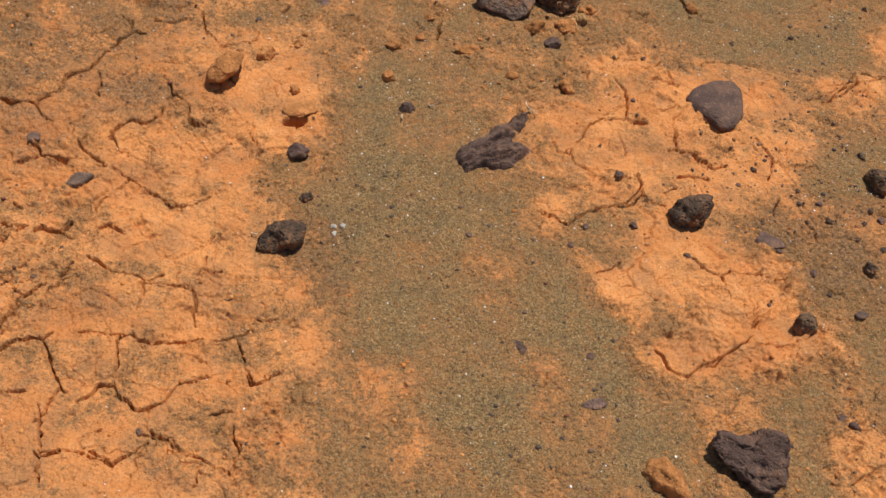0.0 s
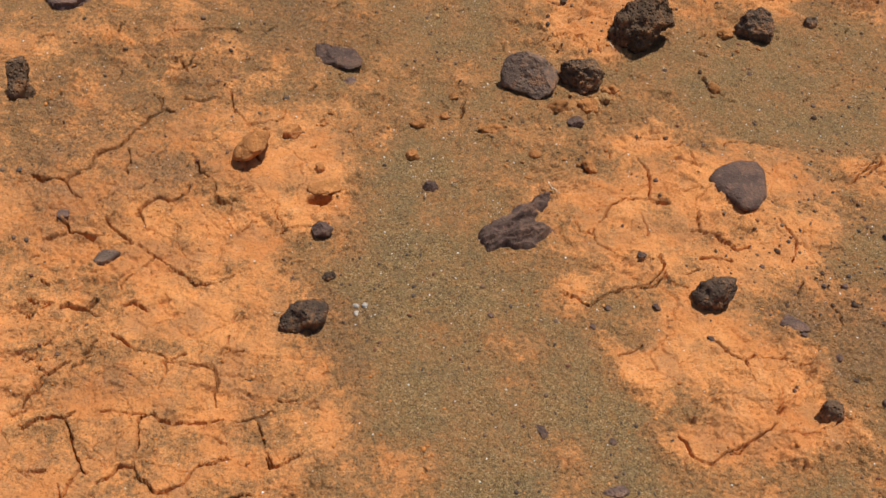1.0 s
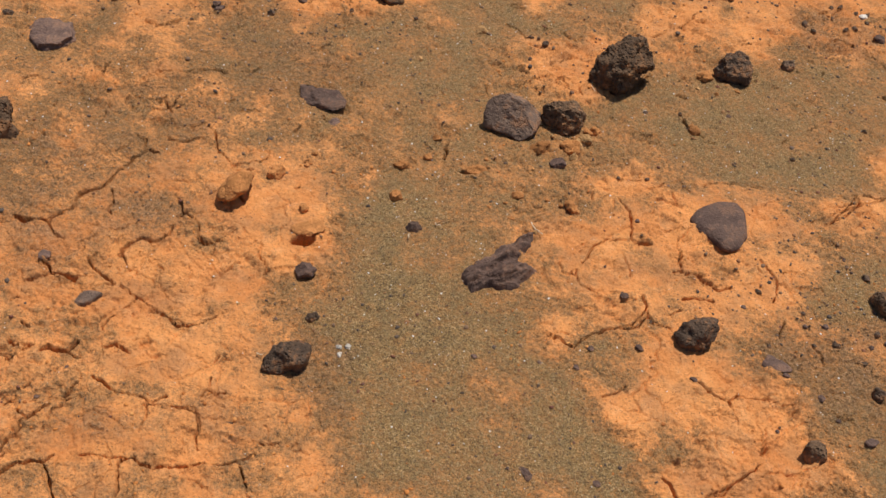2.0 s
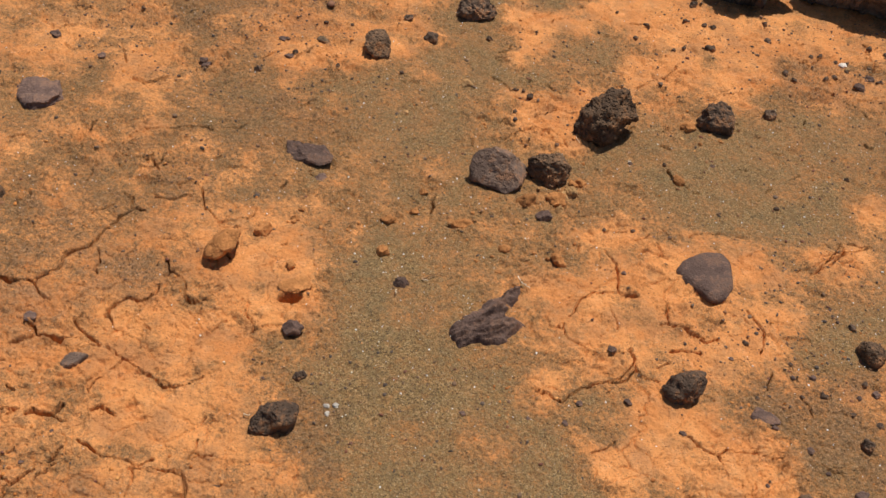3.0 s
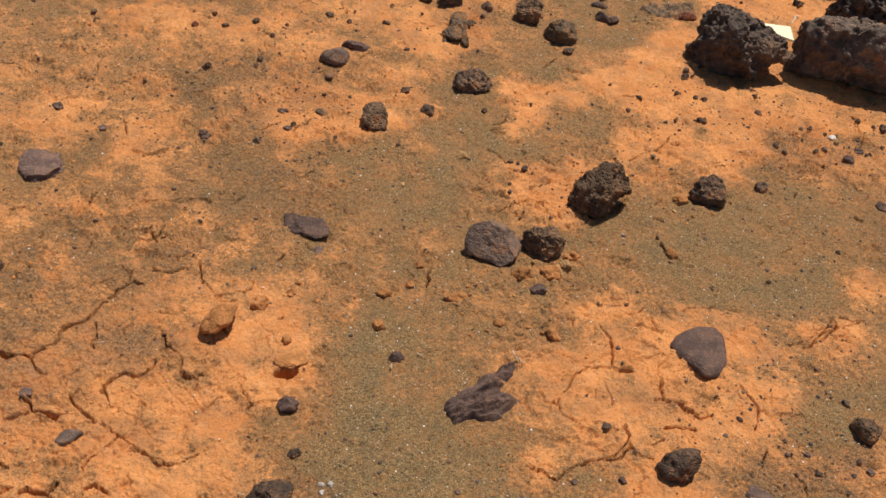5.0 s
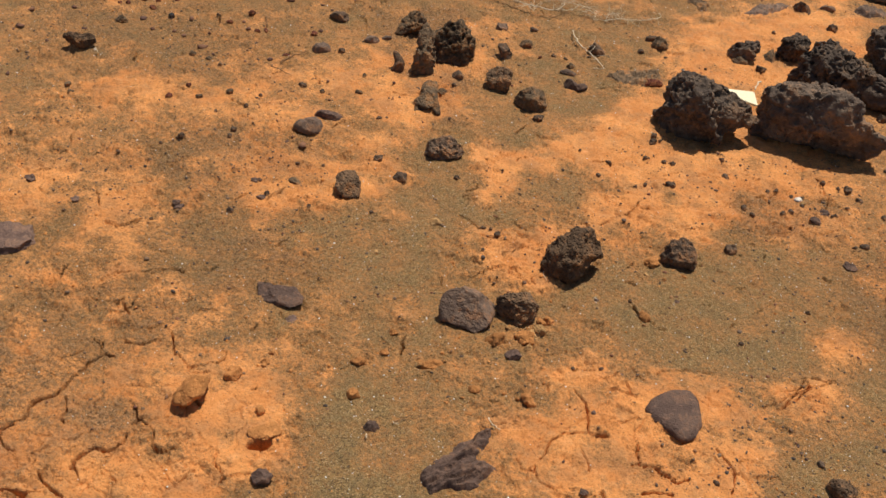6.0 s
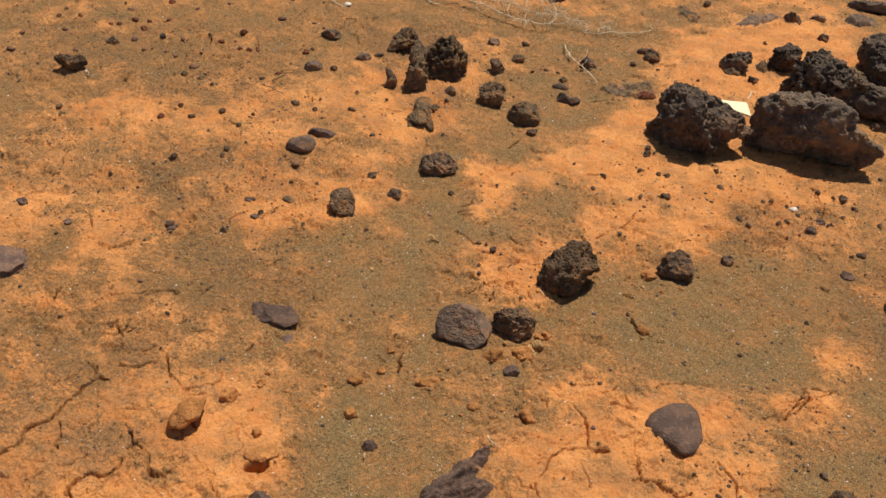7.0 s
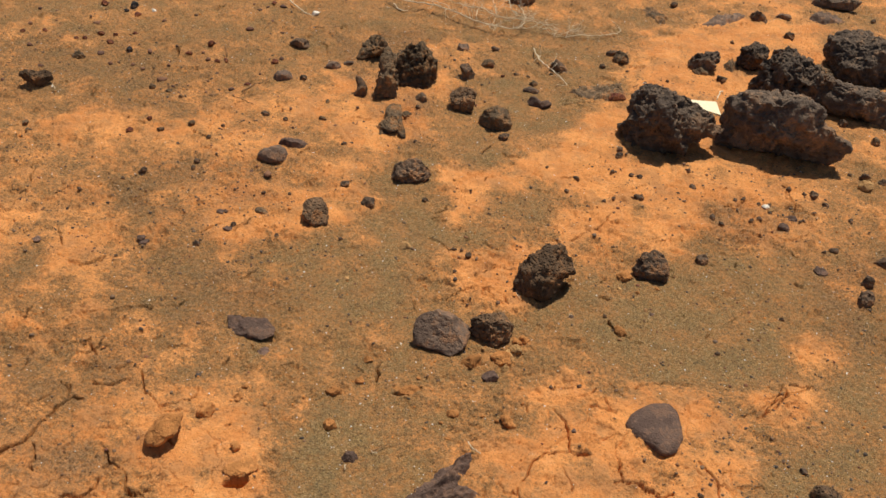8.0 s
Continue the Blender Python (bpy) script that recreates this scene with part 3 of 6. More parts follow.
crack(4.5, (0.539, 1.839), (0.555, 1.835))
crack(10.4, (-0.006, 1.592), (0.023, 1.592), (0.051, 1.609))
crack(5.7, (-1.313, 2.187), (-1.282, 2.188), (-1.244, 2.176))
crack(5.5, (-1.096, 2.162), (-1.074, 2.157), (-1.057, 2.168))
crack(5.4, (-0.986, 2.160), (-0.971, 2.179), (-0.951, 2.202))
crack(4.9, (-0.837, 1.900), (-0.805, 1.892), (-0.765, 1.919))
crack(3.5, (-1.208, 1.990), (-1.166, 1.996))
crack(11.7, (-0.630, 1.777), (-0.614, 1.777), (-0.597, 1.779))
crack(3.5, (-1.053, 1.995), (-1.023, 1.978))
crack(2.6, (-0.915, 2.033), (-0.878, 1.956))
crack(3.0, (-0.767, 1.703), (-0.737, 1.732))
crack(4.7, (-1.016, 1.629), (-0.991, 1.646))
crack(3.1, (0.149, 1.973), (0.184, 1.967), (0.221, 1.948), (0.236, 1.919))
crack(3.0, (0.085, 1.913), (0.122, 1.955), (0.149, 1.973))
crack(3.4, (0.578, 2.245), (0.639, 2.262))
crack(3.9, (1.066, 2.510), (1.090, 2.484))
crack(3.6, (0.928, 2.309), (0.989, 2.313), (1.066, 2.341))
crack(9.7, (0.463, 1.993), (0.487, 1.992))
crack(10.7, (0.982, 2.126), (0.995, 2.118))
crack(10.4, (0.231, 1.565), (0.242, 1.547), (0.256, 1.532))


def hole(x, y, rx, ry, deep, turn=0):
    """A smooth round-mouthed pit; sizes in millimetres."""
    HOLES.append((x, y, rx / 1000, ry / 1000, deep / 1000, radians(turn)))
crack(3, (-0.580, 1.119), (-0.522, 1.092), (-0.474, 1.076), (-0.431, 1.059), (-0.408, 1.071))
crack(2.5, (-0.486, 1.260), (-0.467, 1.255), (-0.442, 1.263), (-0.432, 1.285))
crack(2.5, (-0.443, 1.196), (-0.406, 1.201), (-0.387, 1.231))
crack(3, (-0.356, 1.277), (-0.353, 1.247), (-0.332, 1.234), (-0.331, 1.208))
crack(2, (-0.329, 1.223), (-0.286, 1.248))
crack(2.2, (-0.552, 1.191), (-0.517, 1.170))
crack(4, (-0.663, 1.164), (-0.637, 1.141), (-0.597, 1.120))
crack(3, (-0.509, 0.775), (-0.464, 0.782), (-0.422, 0.786), (-0.406, 0.780), (-0.360, 0.785), (-0.316, 0.797), (-0.272, 0.811), (-0.236, 0.834))
crack(3, (-0.444, 0.778), (-0.430, 0.727), (-0.420, 0.688))
crack(3, (-0.556, 0.748), (-0.531, 0.706), (-0.496, 0.672))
crack(2.5, (-0.444, 0.886), (-0.359, 0.901), (-0.336, 0.846))
crack(2.6, (-0.254, 0.813), (-0.227, 0.770), (-0.205, 0.743))
crack(3, (-0.416, 0.678), (-0.387, 0.674), (-0.368, 0.660), (-0.336, 0.685), (-0.319, 0.719), (-0.282, 0.735))
crack(2.6, (-0.350, 0.623), (-0.304, 0.618), (-0.271, 0.601), (-0.234, 0.594), (-0.197, 0.588), (-0.199, 0.625), (-0.218, 0.659))
crack(3, (-0.416, 0.572), (-0.378, 0.565), (-0.349, 0.594), (-0.337, 0.611))
crack(3, (-0.259, 0.676), (-0.226, 0.685))
crack(3, (-0.519, 0.637), (-0.501, 0.592), (-0.489, 0.566), (-0.473, 0.524))
crack(2.6, (-0.487, 0.562), (-0.456, 0.573), (-0.423, 0.577))
crack(2.2, (0.468, 1.479), (0.478, 1.421))
crack(2.4, (0.264, 1.374), (0.272, 1.338), (0.302, 1.320))
crack(3, (0.213, 1.201), (0.274, 1.184), (0.309, 1.228), (0.383, 1.262), (0.410, 1.297), (0.402, 1.339))
crack(2.2, (0.665, 1.432), (0.770, 1.442))
crack(2.5, (0.580, 1.144), (0.622, 1.141), (0.685, 1.149))
crack(2.5, (0.630, 1.080), (0.623, 1.030))
crack(2.6, (0.517, 0.921), (0.576, 0.962), (0.617, 1.005))
crack(3, (0.760, 1.634), (0.838, 1.689), (0.875, 1.752))
crack(2.2, (0.352, 1.434), (0.372, 1.385))
crack(2.2, (0.526, 1.681), (0.602, 1.719), (0.652, 1.713))
crack(2.4, (0.464, 1.701), (0.495, 1.655))
crack(4, (-0.842, 1.904), (-0.799, 1.900), (-0.765, 1.940))
crack(3, (-0.985, 2.156), (-0.946, 2.190), (-0.929, 2.206))
crack(4, (-1.088, 2.149), (-1.050, 2.165))
crack(3.5, (0.065, 1.982), (0.138, 1.940), (0.193, 1.960))
crack(3, (0.148, 2.019), (0.204, 2.074), (0.241, 2.062))
crack(3, (0.086, 2.089), (0.160, 2.085))
crack(3, (0.179, 1.958), (0.222, 1.912))
crack(3.5, (0.800, 2.465), (0.879, 2.452), (0.958, 2.524))
crack(3.5, (1.051, 2.571), (1.063, 2.472), (1.124, 2.455), (1.206, 2.456))
crack(3, (0.398, 2.205), (0.478, 2.283), (0.513, 2.342))
crack(3.5, (0.814, 1.692), (0.870, 1.718), (0.941, 1.746))
crack(3.5, (0.791, 1.639), (0.841, 1.671), (0.872, 1.719))
crack(3, (-0.733, 1.725), (-0.657, 1.768), (-0.603, 1.786))
crack(3, (-0.766, 1.645), (-0.688, 1.639), (-0.664, 1.607))


hole(-0.284, 1.314, 24, 14, 90, 12)
hole(-0.131, 1.484, 8, 9, 30, 0)


def strew_cracks(count, seed):
    """Short open cracks broken into the farther crust."""
    rnd = random.Random(seed)
    for _ in range(count):
        y = 1.35 + 2.4 * rnd.random() ** 1.2
        x = 0.09 + (1.7 * rnd.random() - 1) * 0.5 * math.sqrt(2.1 + y * y)
        a, step = rnd.gauss(0.15, 0.5), rnd.uniform(0.008, 0.020) * (0.6 + 0.35 * y)
        line = [(x, y)]
        for k in range(rnd.randint(1, 3)):
            a += rnd.gauss(0, 0.5)
            x, y = x + step * math.cos(a), y + step * math.sin(a)
            line.append((x, y))
        crack(rnd.uniform(1.6, 3.2) * (0.5 + 0.5 * y), *line)


strew_cracks(170, 11)


def smooth(e0, e1, v):
    t = np.clip((v - e0) / (e1 - e0), 0, 1)
    return t * t * (3 - 2 * t)


def inside(px, py, points):
    """Signed distance to a closed outline, positive inside."""
    d = np.full(len(px), 1e9)
    odd = np.zeros(len(px), bool)
    for (ax, ay), (bx, by) in zip(points, points[1:] + points[:1]):
        ex, ey = bx - ax, by - ay
        wx, wy = px - ax, py - ay
        h = np.clip((wx * ex + wy * ey) / (ex * ex + ey * ey + 1e-12), 0, 1)
        d = np.minimum(d, (wx - ex * h) ** 2 + (wy - ey * h) ** 2)
        if ay != by:
            odd ^= ((ay > py) != (by > py)) & (px < ex * (py - ay) / (by - ay) + ax)
    d = np.sqrt(d)
    return np.where(odd, d, -d)


def close_by(x, y):
    """1 over the ground that is modelled finely, falling to 0 round it."""
    half = 0.485 * np.sqrt(2.1 + np.clip(y, 0.3, 4.4) ** 2) + 0.09
    return smooth(0.45, -0.05, np.abs(x - 0.09) - half) * smooth(0.0, 0.36, y) * smooth(5.2, 4.3, y)


def over(level, areas, wx, wy):
    """Lays outlined stretches, each with its value, over a level."""
    for value, soft, points in areas:
        xs, ys = [p[0] for p in points], [p[1] for p in points]
        near = np.flatnonzero((wx > min(xs) - 1.5 * soft) & (wx < max(xs) + 1.5 * soft) & (wy > min(ys) - 1.5 * soft) & (wy < max(ys) + 1.5 * soft))
        if len(near):
            w = smooth(-1.5 * soft, soft, inside(wx[near], wy[near], points))
            level[near] = level[near] * (1 - w) + value * w
    return level


def sand_level(x, y):
    """The shares of sand and of coarse grey grit at places on the ground."""
    wx = x + 0.10 * (fbm2(x * 9, y * 9, 3, 0.5, 1) - 0.5) + 0.03 * (fbm2(x * 40, y * 40, 3, 0.6, 2) - 0.5)
    wy = y + 0.10 * (fbm2(x * 9, y * 9, 3, 0.5, 3) - 0.5) + 0.03 * (fbm2(x * 40, y * 40, 3, 0.6, 4) - 0.5)
    level = 0.42 + 0.6 * (fbm2(x * 2.5, y * 3.5, 3, 0.5, 5) - 0.5)
    level = over(level, AREAS, wx, wy)
    level = level + 0.70 * (fbm2(x * 15, y * 15, 5, 0.6, 6) - 0.5)
    grit = over(0.10 + 0 * x, GRITS, wx, wy)
    near = close_by(x, y)
    return 0.42 + (level - 0.42) * near, grit * near


def crack_depth(x, y, level):
    """How deep the drying cracks cut, and how far their lips stand up."""
    wx = x + 0.010 * (fbm2(x * 45, y * 45, 2, 0.5, 11) - 0.5) + 0.0030 * (vnoise2(x * 110, y * 110, 12) - 0.5)
    wy = y + 0.010 * (fbm2(x * 45, y * 45, 2, 0.5, 13) - 0.5) + 0.0030 * (vnoise2(x * 110, y * 110, 14) - 0.5)
    depth, lip = np.zeros(len(x)), np.zeros(len(x))
    wide = 0.6 + 0.9 * vnoise2(x * 40, y * 40, 15)
    for width, points in CRACKS:
        xs, ys = [p[0] for p in points], [p[1] for p in points]
        m = 0.05
        near = np.flatnonzero((wx > min(xs) - m) & (wx < max(xs) + m) & (wy > min(ys) - m) & (wy < max(ys) + m))
        if not len(near):
            continue
        px, py = wx[near], wy[near]
        d = np.full(len(px), 1e9)
        for (ax, ay), (bx, by) in zip(points, points[1:]):
            ex, ey = bx - ax, by - ay
            h = np.clip(((px - ax) * ex + (py - ay) * ey) / (ex * ex + ey * ey + 1e-12), 0, 1)
            d = np.minimum(d, np.hypot(px - ax - ex * h, py - ay - ey * h))
        half = 0.26 * width * wide[near]
        cut = smooth(1.0, 0.25, d / (half + 0.0011)) * np.clip(7.5 * width * wide[near], 0.009, 0.060 if width < 0.012 else 0.10)
        depth[near] = np.maximum(depth[near], cut)
        lip[near] = np.maximum(lip[near], np.exp(-((d / 0.016) ** 2)) * min(width, 0.006) * 0.30)
    for hx, hy, rx, ry, deep, a in HOLES:
        near = np.flatnonzero((np.abs(x - hx) < 0.06) & (np.abs(y - hy) < 0.06))
        if len(near):
            ux, uy = wx[near] - hx, wy[near] - hy
            d = np.hypot((ux * math.cos(a) + uy * math.sin(a)) / rx, (uy * math.cos(a) - ux * math.sin(a)) / ry)
            depth[near] = np.maximum(depth[near], deep * smooth(1.12, 0.8, d))
    # hairline cracks all over the bare mud
    bend = 0.5 * np.stack([fbm2(x * 17, y * 17, 3, 0.6, 16), fbm2(x * 17, y * 17, 3, 0.6, 17)], 1)
    for size, amount in ((0.13, 0.010), (0.06, 0.006)):
        d1, d2 = cells(np.stack([wx / size + 3.3, wy / size], 1) + bend)
        some = smooth(0.47, 0.57, fbm2(x * 11, y * 14, 2, 0.5, 18 + int(size * 100)))
        depth = np.maximum(depth, some * amount * np.clip(1 - (d2 - d1) * size / (0.0020 + 0.0010 * np.clip(y, 0, 4)), 0, 1) * smooth(0.55, 0.25, level))
    return depth, lip


def surface(x, y, cracks=True):
    """Height of the ground at places, with its shares of sand and of grit."""
    level, grit = sand_level(x, y)
    bare = smooth(0.65, 0.2, level)
    z = 0.010 * (fbm2(x * 2.2, y * 2.2, 2, 0.5, 31) - 0.5) + 0.006 * (bare - 0.5)
    if not cracks:
        return z, level, grit
    depth, lip = crack_depth(x, y, level)
    z += lip * (0.3 + bare)
    mixed = smooth(0.12, 0.35, level) * (1 - 0.9 * smooth(0.50, 0.75, level))
    sandy = smooth(0.55, 0.8, level)
    z += (0.012 - 0.005 * sandy) * (fbm2(x * 14, y * 14, 3, 0.5, 32) - 0.5)
    z += (0.0050 + 0.0040 * mixed - 0.0015 * sandy) * (fbm2(x * 60, y * 60, 3, 0.6, 33) - 0.5) + 0.0020 * (vnoise2(x * 330, y * 330, 34) - 0.5)
    # flakes of crust with low broken edges, and loose crumbs
    flake = fbm2(x * 18, y * 24, 5, 0.55, 35)
    some = smooth(0.42, 0.62, fbm2(x * 6, y * 6, 3, 0.5, 36))
    z += (0.0004 + 0.0034 * bare * some * smooth(3.2, 1.8, y) + 0.0020 * mixed * some) * (smooth(0.496, 0.504, flake) + smooth(0.57, 0.578, flake) + smooth(0.42, 0.428, flake) - 1.2)
    z += (0.008 * some + 0.011 * mixed) * np.clip(fbm2(x * 110, y * 110, 2, 0.5, 37) - 0.62, 0, 1)
    z += 0.016 * smooth(0.2, 0.7, grit) * np.clip(fbm2(x * 130, y * 130, 2, 0.6, 38) - 0.45, 0, 1)
    z -= 0.014 * bare * np.clip(0.28 - fbm2(x * 90, y * 90, 2, 0.5, 39), 0, 1)
    near = close_by(x, y)
    return (z - depth) * near - 0.002 * (1 - near), level, grit


def ground_z(x, y, fine=False):
    """Height of the ground at a place; fine: on its crumbs and flakes, though not down in a crack."""
    at = np.array([x]), np.array([y])
    low = float(surface(*at, False)[0][0])
    return max(low - 0.003, float(surface(*at, True)[0][0])) if fine else low


def build_ground():
    """One sheet to the horizon, fine where the camera looks, coarse beyond."""
    eye_h, rows, y = 1.47, [], 0.36
    while y < 4.3:
        rows.append(y)
        y += 1.72 * (eye_h ** 2 + y * y) / (1674 * eye_h)
    far, step = [], 0.02
    while y < 600:
        far.append(y)
        step *= 1.3
        y += step
    back, y, step = [], 0.36, 0.01
    while y > -600:
        step *= 1.4
        y -= step
        back.append(y)
    ys = np.array(back[::-1] + rows + far)
    u = np.linspace(-1, 1, 1000)
    ext, e, step = [], 0.0, 0.01
    while e < 600:
        step *= 1.35
        e += step
        ext.append(e)
    ext = np.array(ext)
    half = 0.485 * np.sqrt(2.1 + np.clip(ys, 0.3, 4.4) ** 2) + 0.09
    mid = 0.09
    cols = len(u) + 2 * len(ext)
    X = np.concatenate([mid - half[:, None] - ext[::-1][None], mid + half[:, None] * u[None], mid + half[:, None] + ext[None]], 1).ravel()
    Y = np.repeat(ys, cols)
    Z, level, grit = surface(X, Y)
    me = bpy.data.meshes.new("ground")
    nr = len(ys)
    i = (np.arange(nr - 1)[:, None] * cols + np.arange(cols - 1)[None]).ravel()
    quads = np.stack([i, i + 1, i + cols + 1, i + cols], 1)
    me.vertices.add(len(X))
    me.vertices.foreach_set("co", np.stack([X, Y, Z], 1).astype(np.float32).ravel())
    me.loops.add(quads.size)
    me.loops.foreach_set("vertex_index", quads.astype(np.int32).ravel())
    me.polygons.add(len(quads))
    me.polygons.foreach_set("loop_start", (np.arange(len(quads)) * 4).astype(np.int32))
    me.polygons.foreach_set("use_smooth", np.ones(len(quads), bool))
    me.update()
    at = me.attributes.new("sand", "FLOAT", "POINT")
    at.data.foreach_set("value", level.astype(np.float32))
    at = me.attributes.new("grit", "FLOAT", "POINT")
    at.data.foreach_set("value", grit.astype(np.float32))
    me.materials.append(M_SOIL)
    return tagged(new("ground", me), "cracked orange volcanic soil with drifts of olive-grey sand", "ground", kind="structure")


ground = build_ground()


# ---- stones ----
LABELS = {
    "basalt": "dark grey rough basalt stone lying on orange soil",
    "vesicular": "black-brown porous lava rock with deep hollows on the soil",
    "slab": "flat purple-grey basalt slab half sunk in the soil",
    "grey": "grey faceted basalt stone with a flat sunlit top",
    "boulder": "large black jagged lava boulder with dusty base",
    "red": "small dark red scoria chip on the soil",
    "brown": "brownish weathered lava stone dusted with soil",
    "clod": "orange dried mud clod stuck to the cracked ground",
    "tan": "pale tan crumbly nodule lying on the soil",
    "glassy": "small glossy black volcanic glass pebble on the soil",
    "pale": "tiny whitish stone chip on the soil",
}
SMALL = {
    "basalt": "small dark grey basalt pebble on the orange soil",
    "slab": "small flat purple-grey pebble pressed into the sand",
    "grey": "small smooth grey pebble on the orange soil",
    "brown": "small brown weathered pebble on the soil",
    "vesicular": "small black porous lava pebble on the soil",
    "clod": "small crumb of orange dried mud on the ground",
}
_balls = {}


def ball(level):
    """Unit directions and faces of an icosphere."""
    if level not in _balls:
        bm = bmesh.new()
        bmesh.ops.create_icosphere(bm, subdivisions=level, radius=1)
        bm.verts.ensure_lookup_table()
        _balls[level] = (np.array([v.co[:] for v in bm.verts]), [tuple(v.index for v in f.verts) for f in bm.faces])
        bm.free()
    return _balls[level]


def cells3(p):
    """Distance to the nearest of points scattered in space."""
    i = np.floor(p).astype(np.int64)
    best = np.full(len(p), 9.0)
    for a in (-1, 0, 1):
        for b in (-1, 0, 1):
            for c in (-1, 0, 1):
                x, y, z = i[:, 0] + a, i[:, 1] + b, i[:, 2] + c
                dx = p[:, 0] - x - _hash(x, y, z + 101)
                dy = p[:, 1] - y - _hash(x, y, z + 202)
                dz = p[:, 2] - z - _hash(x, y, z + 303)
                best = np.minimum(best, dx * dx + dy * dy + dz * dz)
    return np.sqrt(best)


def normals_of(p, faces):
    f = np.array(faces)
    n = np.cross(p[f[:, 1]] - p[f[:, 0]], p[f[:, 2]] - p[f[:, 0]])
    out = np.stack([sum(np.bincount(f[:, k], n[:, c], len(p)) for k in range(3)) for c in range(3)], 1)
    return out / (np.linalg.norm(out, axis=1)[:, None] + 1e-12)


def stone_mesh(name, outline, deep, turn, lean, seed, level, rough, facets, top, under=0):
    """A stone whose profile, looked at along a line that dips by lean degrees, has these radii (mm, at even angles from its
    right, anticlockwise), and which is deep metres thick each way along that line. Flat faces are broken off it; then it is
    weathered: clinkery ridges, open pores and fine roughness, all at true size."""
    rnd = np.random.RandomState(seed)
    d, faces = ball(level)
    q = d.copy()
    for k in range(2 * facets):
        n = rnd.normal(size=3)
        n /= np.linalg.norm(n)
        cut = rnd.uniform(0.56, 0.88)
        over = np.maximum(q @ n - cut, 0)
        q -= over[:, None] * n
    if top:
        q[:, 2] -= 0.93 * np.maximum(q[:, 2] - top, 0)
    size = float(np.mean(outline)) / 1000
    s = rnd.uniform(0, 50, 3)
    swell = fbm(d * 1.7 + s, 3) - 0.5
    chip = cells3(d * 1.9 + s)
    k = 1.06 + 0.34 * rough * swell + 0.26 * rough * (0.5 - chip)
    q = q * k[:, None]
    n = len(outline)
    turned = (np.arctan2(q[:, 1], q[:, 0]) / (2 * math.pi)) % 1.0
    flat = np.hypot(q[:, 0], q[:, 1])
    bins = 24 if level > 3 else 12
    reach = np.zeros(bins)
    np.maximum.at(reach, (turned * bins).astype(int) % bins, flat)
    reach = (np.roll(reach, 1) + 2 * reach + np.roll(reach, -1)) / 4

    def around(values, shift=0.0):
        k = len(values)
        g = (turned * k - shift) % k
        i = np.floor(g).astype(int) % k
        return values[i] * (1 - g + np.floor(g)) + values[(i + 1) % k] * (g - np.floor(g))

    pole = np.clip(flat * 1.6, 0, 1)
    rad = around(np.array(outline) / 1000) / around(reach, 0.5)
    rad = rad * pole + size * (1 - pole)
    p = np.stack([q[:, 0] * rad, q[:, 1] * rad, q[:, 2] * deep], 1)
    a, b = radians(lean), radians(turn)
    y, z = p[:, 1] * math.sin(a) - p[:, 2] * math.cos(a), p[:, 1] * math.cos(a) + p[:, 2] * math.sin(a)
    x = p[:, 0] * math.cos(b) - y * math.sin(b)
    y = p[:, 0] * math.sin(b) + y * math.cos(b)
    # hollowed foot: below mid height it falls back from the side that is looked at
    back = under * np.maximum(0.5 * z.max() - z, 0) * smooth(0.05, -0.05, y * math.cos(b) - x * math.sin(b))
    x, y = x - back * math.sin(b), y + back * math.cos(b)
    p = np.stack([x, y, z], 1)
    # weathering, along the faces' normals
    wave = min(max(0.55 * size, 0.006), 0.055)
    w = p / wave + s
    thick = min(size, 1.6 * deep)
    ridge = 1 - 2 * np.abs(fbm(w, 5, 0.62) - 0.5)
    knob = 0.55 - cells3(w * 1.8 + 7)
    pores = smooth(0.50, 0.22, cells3(w * 3.4 + 3)) * smooth(0.40, 0.60, fbm(w * 0.7 + 21, 2))
    fine = fbm(w * 6 + 31, 3, 0.65) - 0.5
    h = 0.32 * (ridge - 0.80) + 0.05 * knob - 0.22 * max(rough - 0.35, 0) * pores + 0.15 * fine
    p = p + normals_of(p, faces) * (thick * min(rough, 1.15) * h)[:, None]
    me = bpy.data.meshes.new(name)
    me.from_pydata(p.tolist(), [], faces)
    me.polygons.foreach_set("use_smooth", [True] * len(faces))
    me.update()
    return me


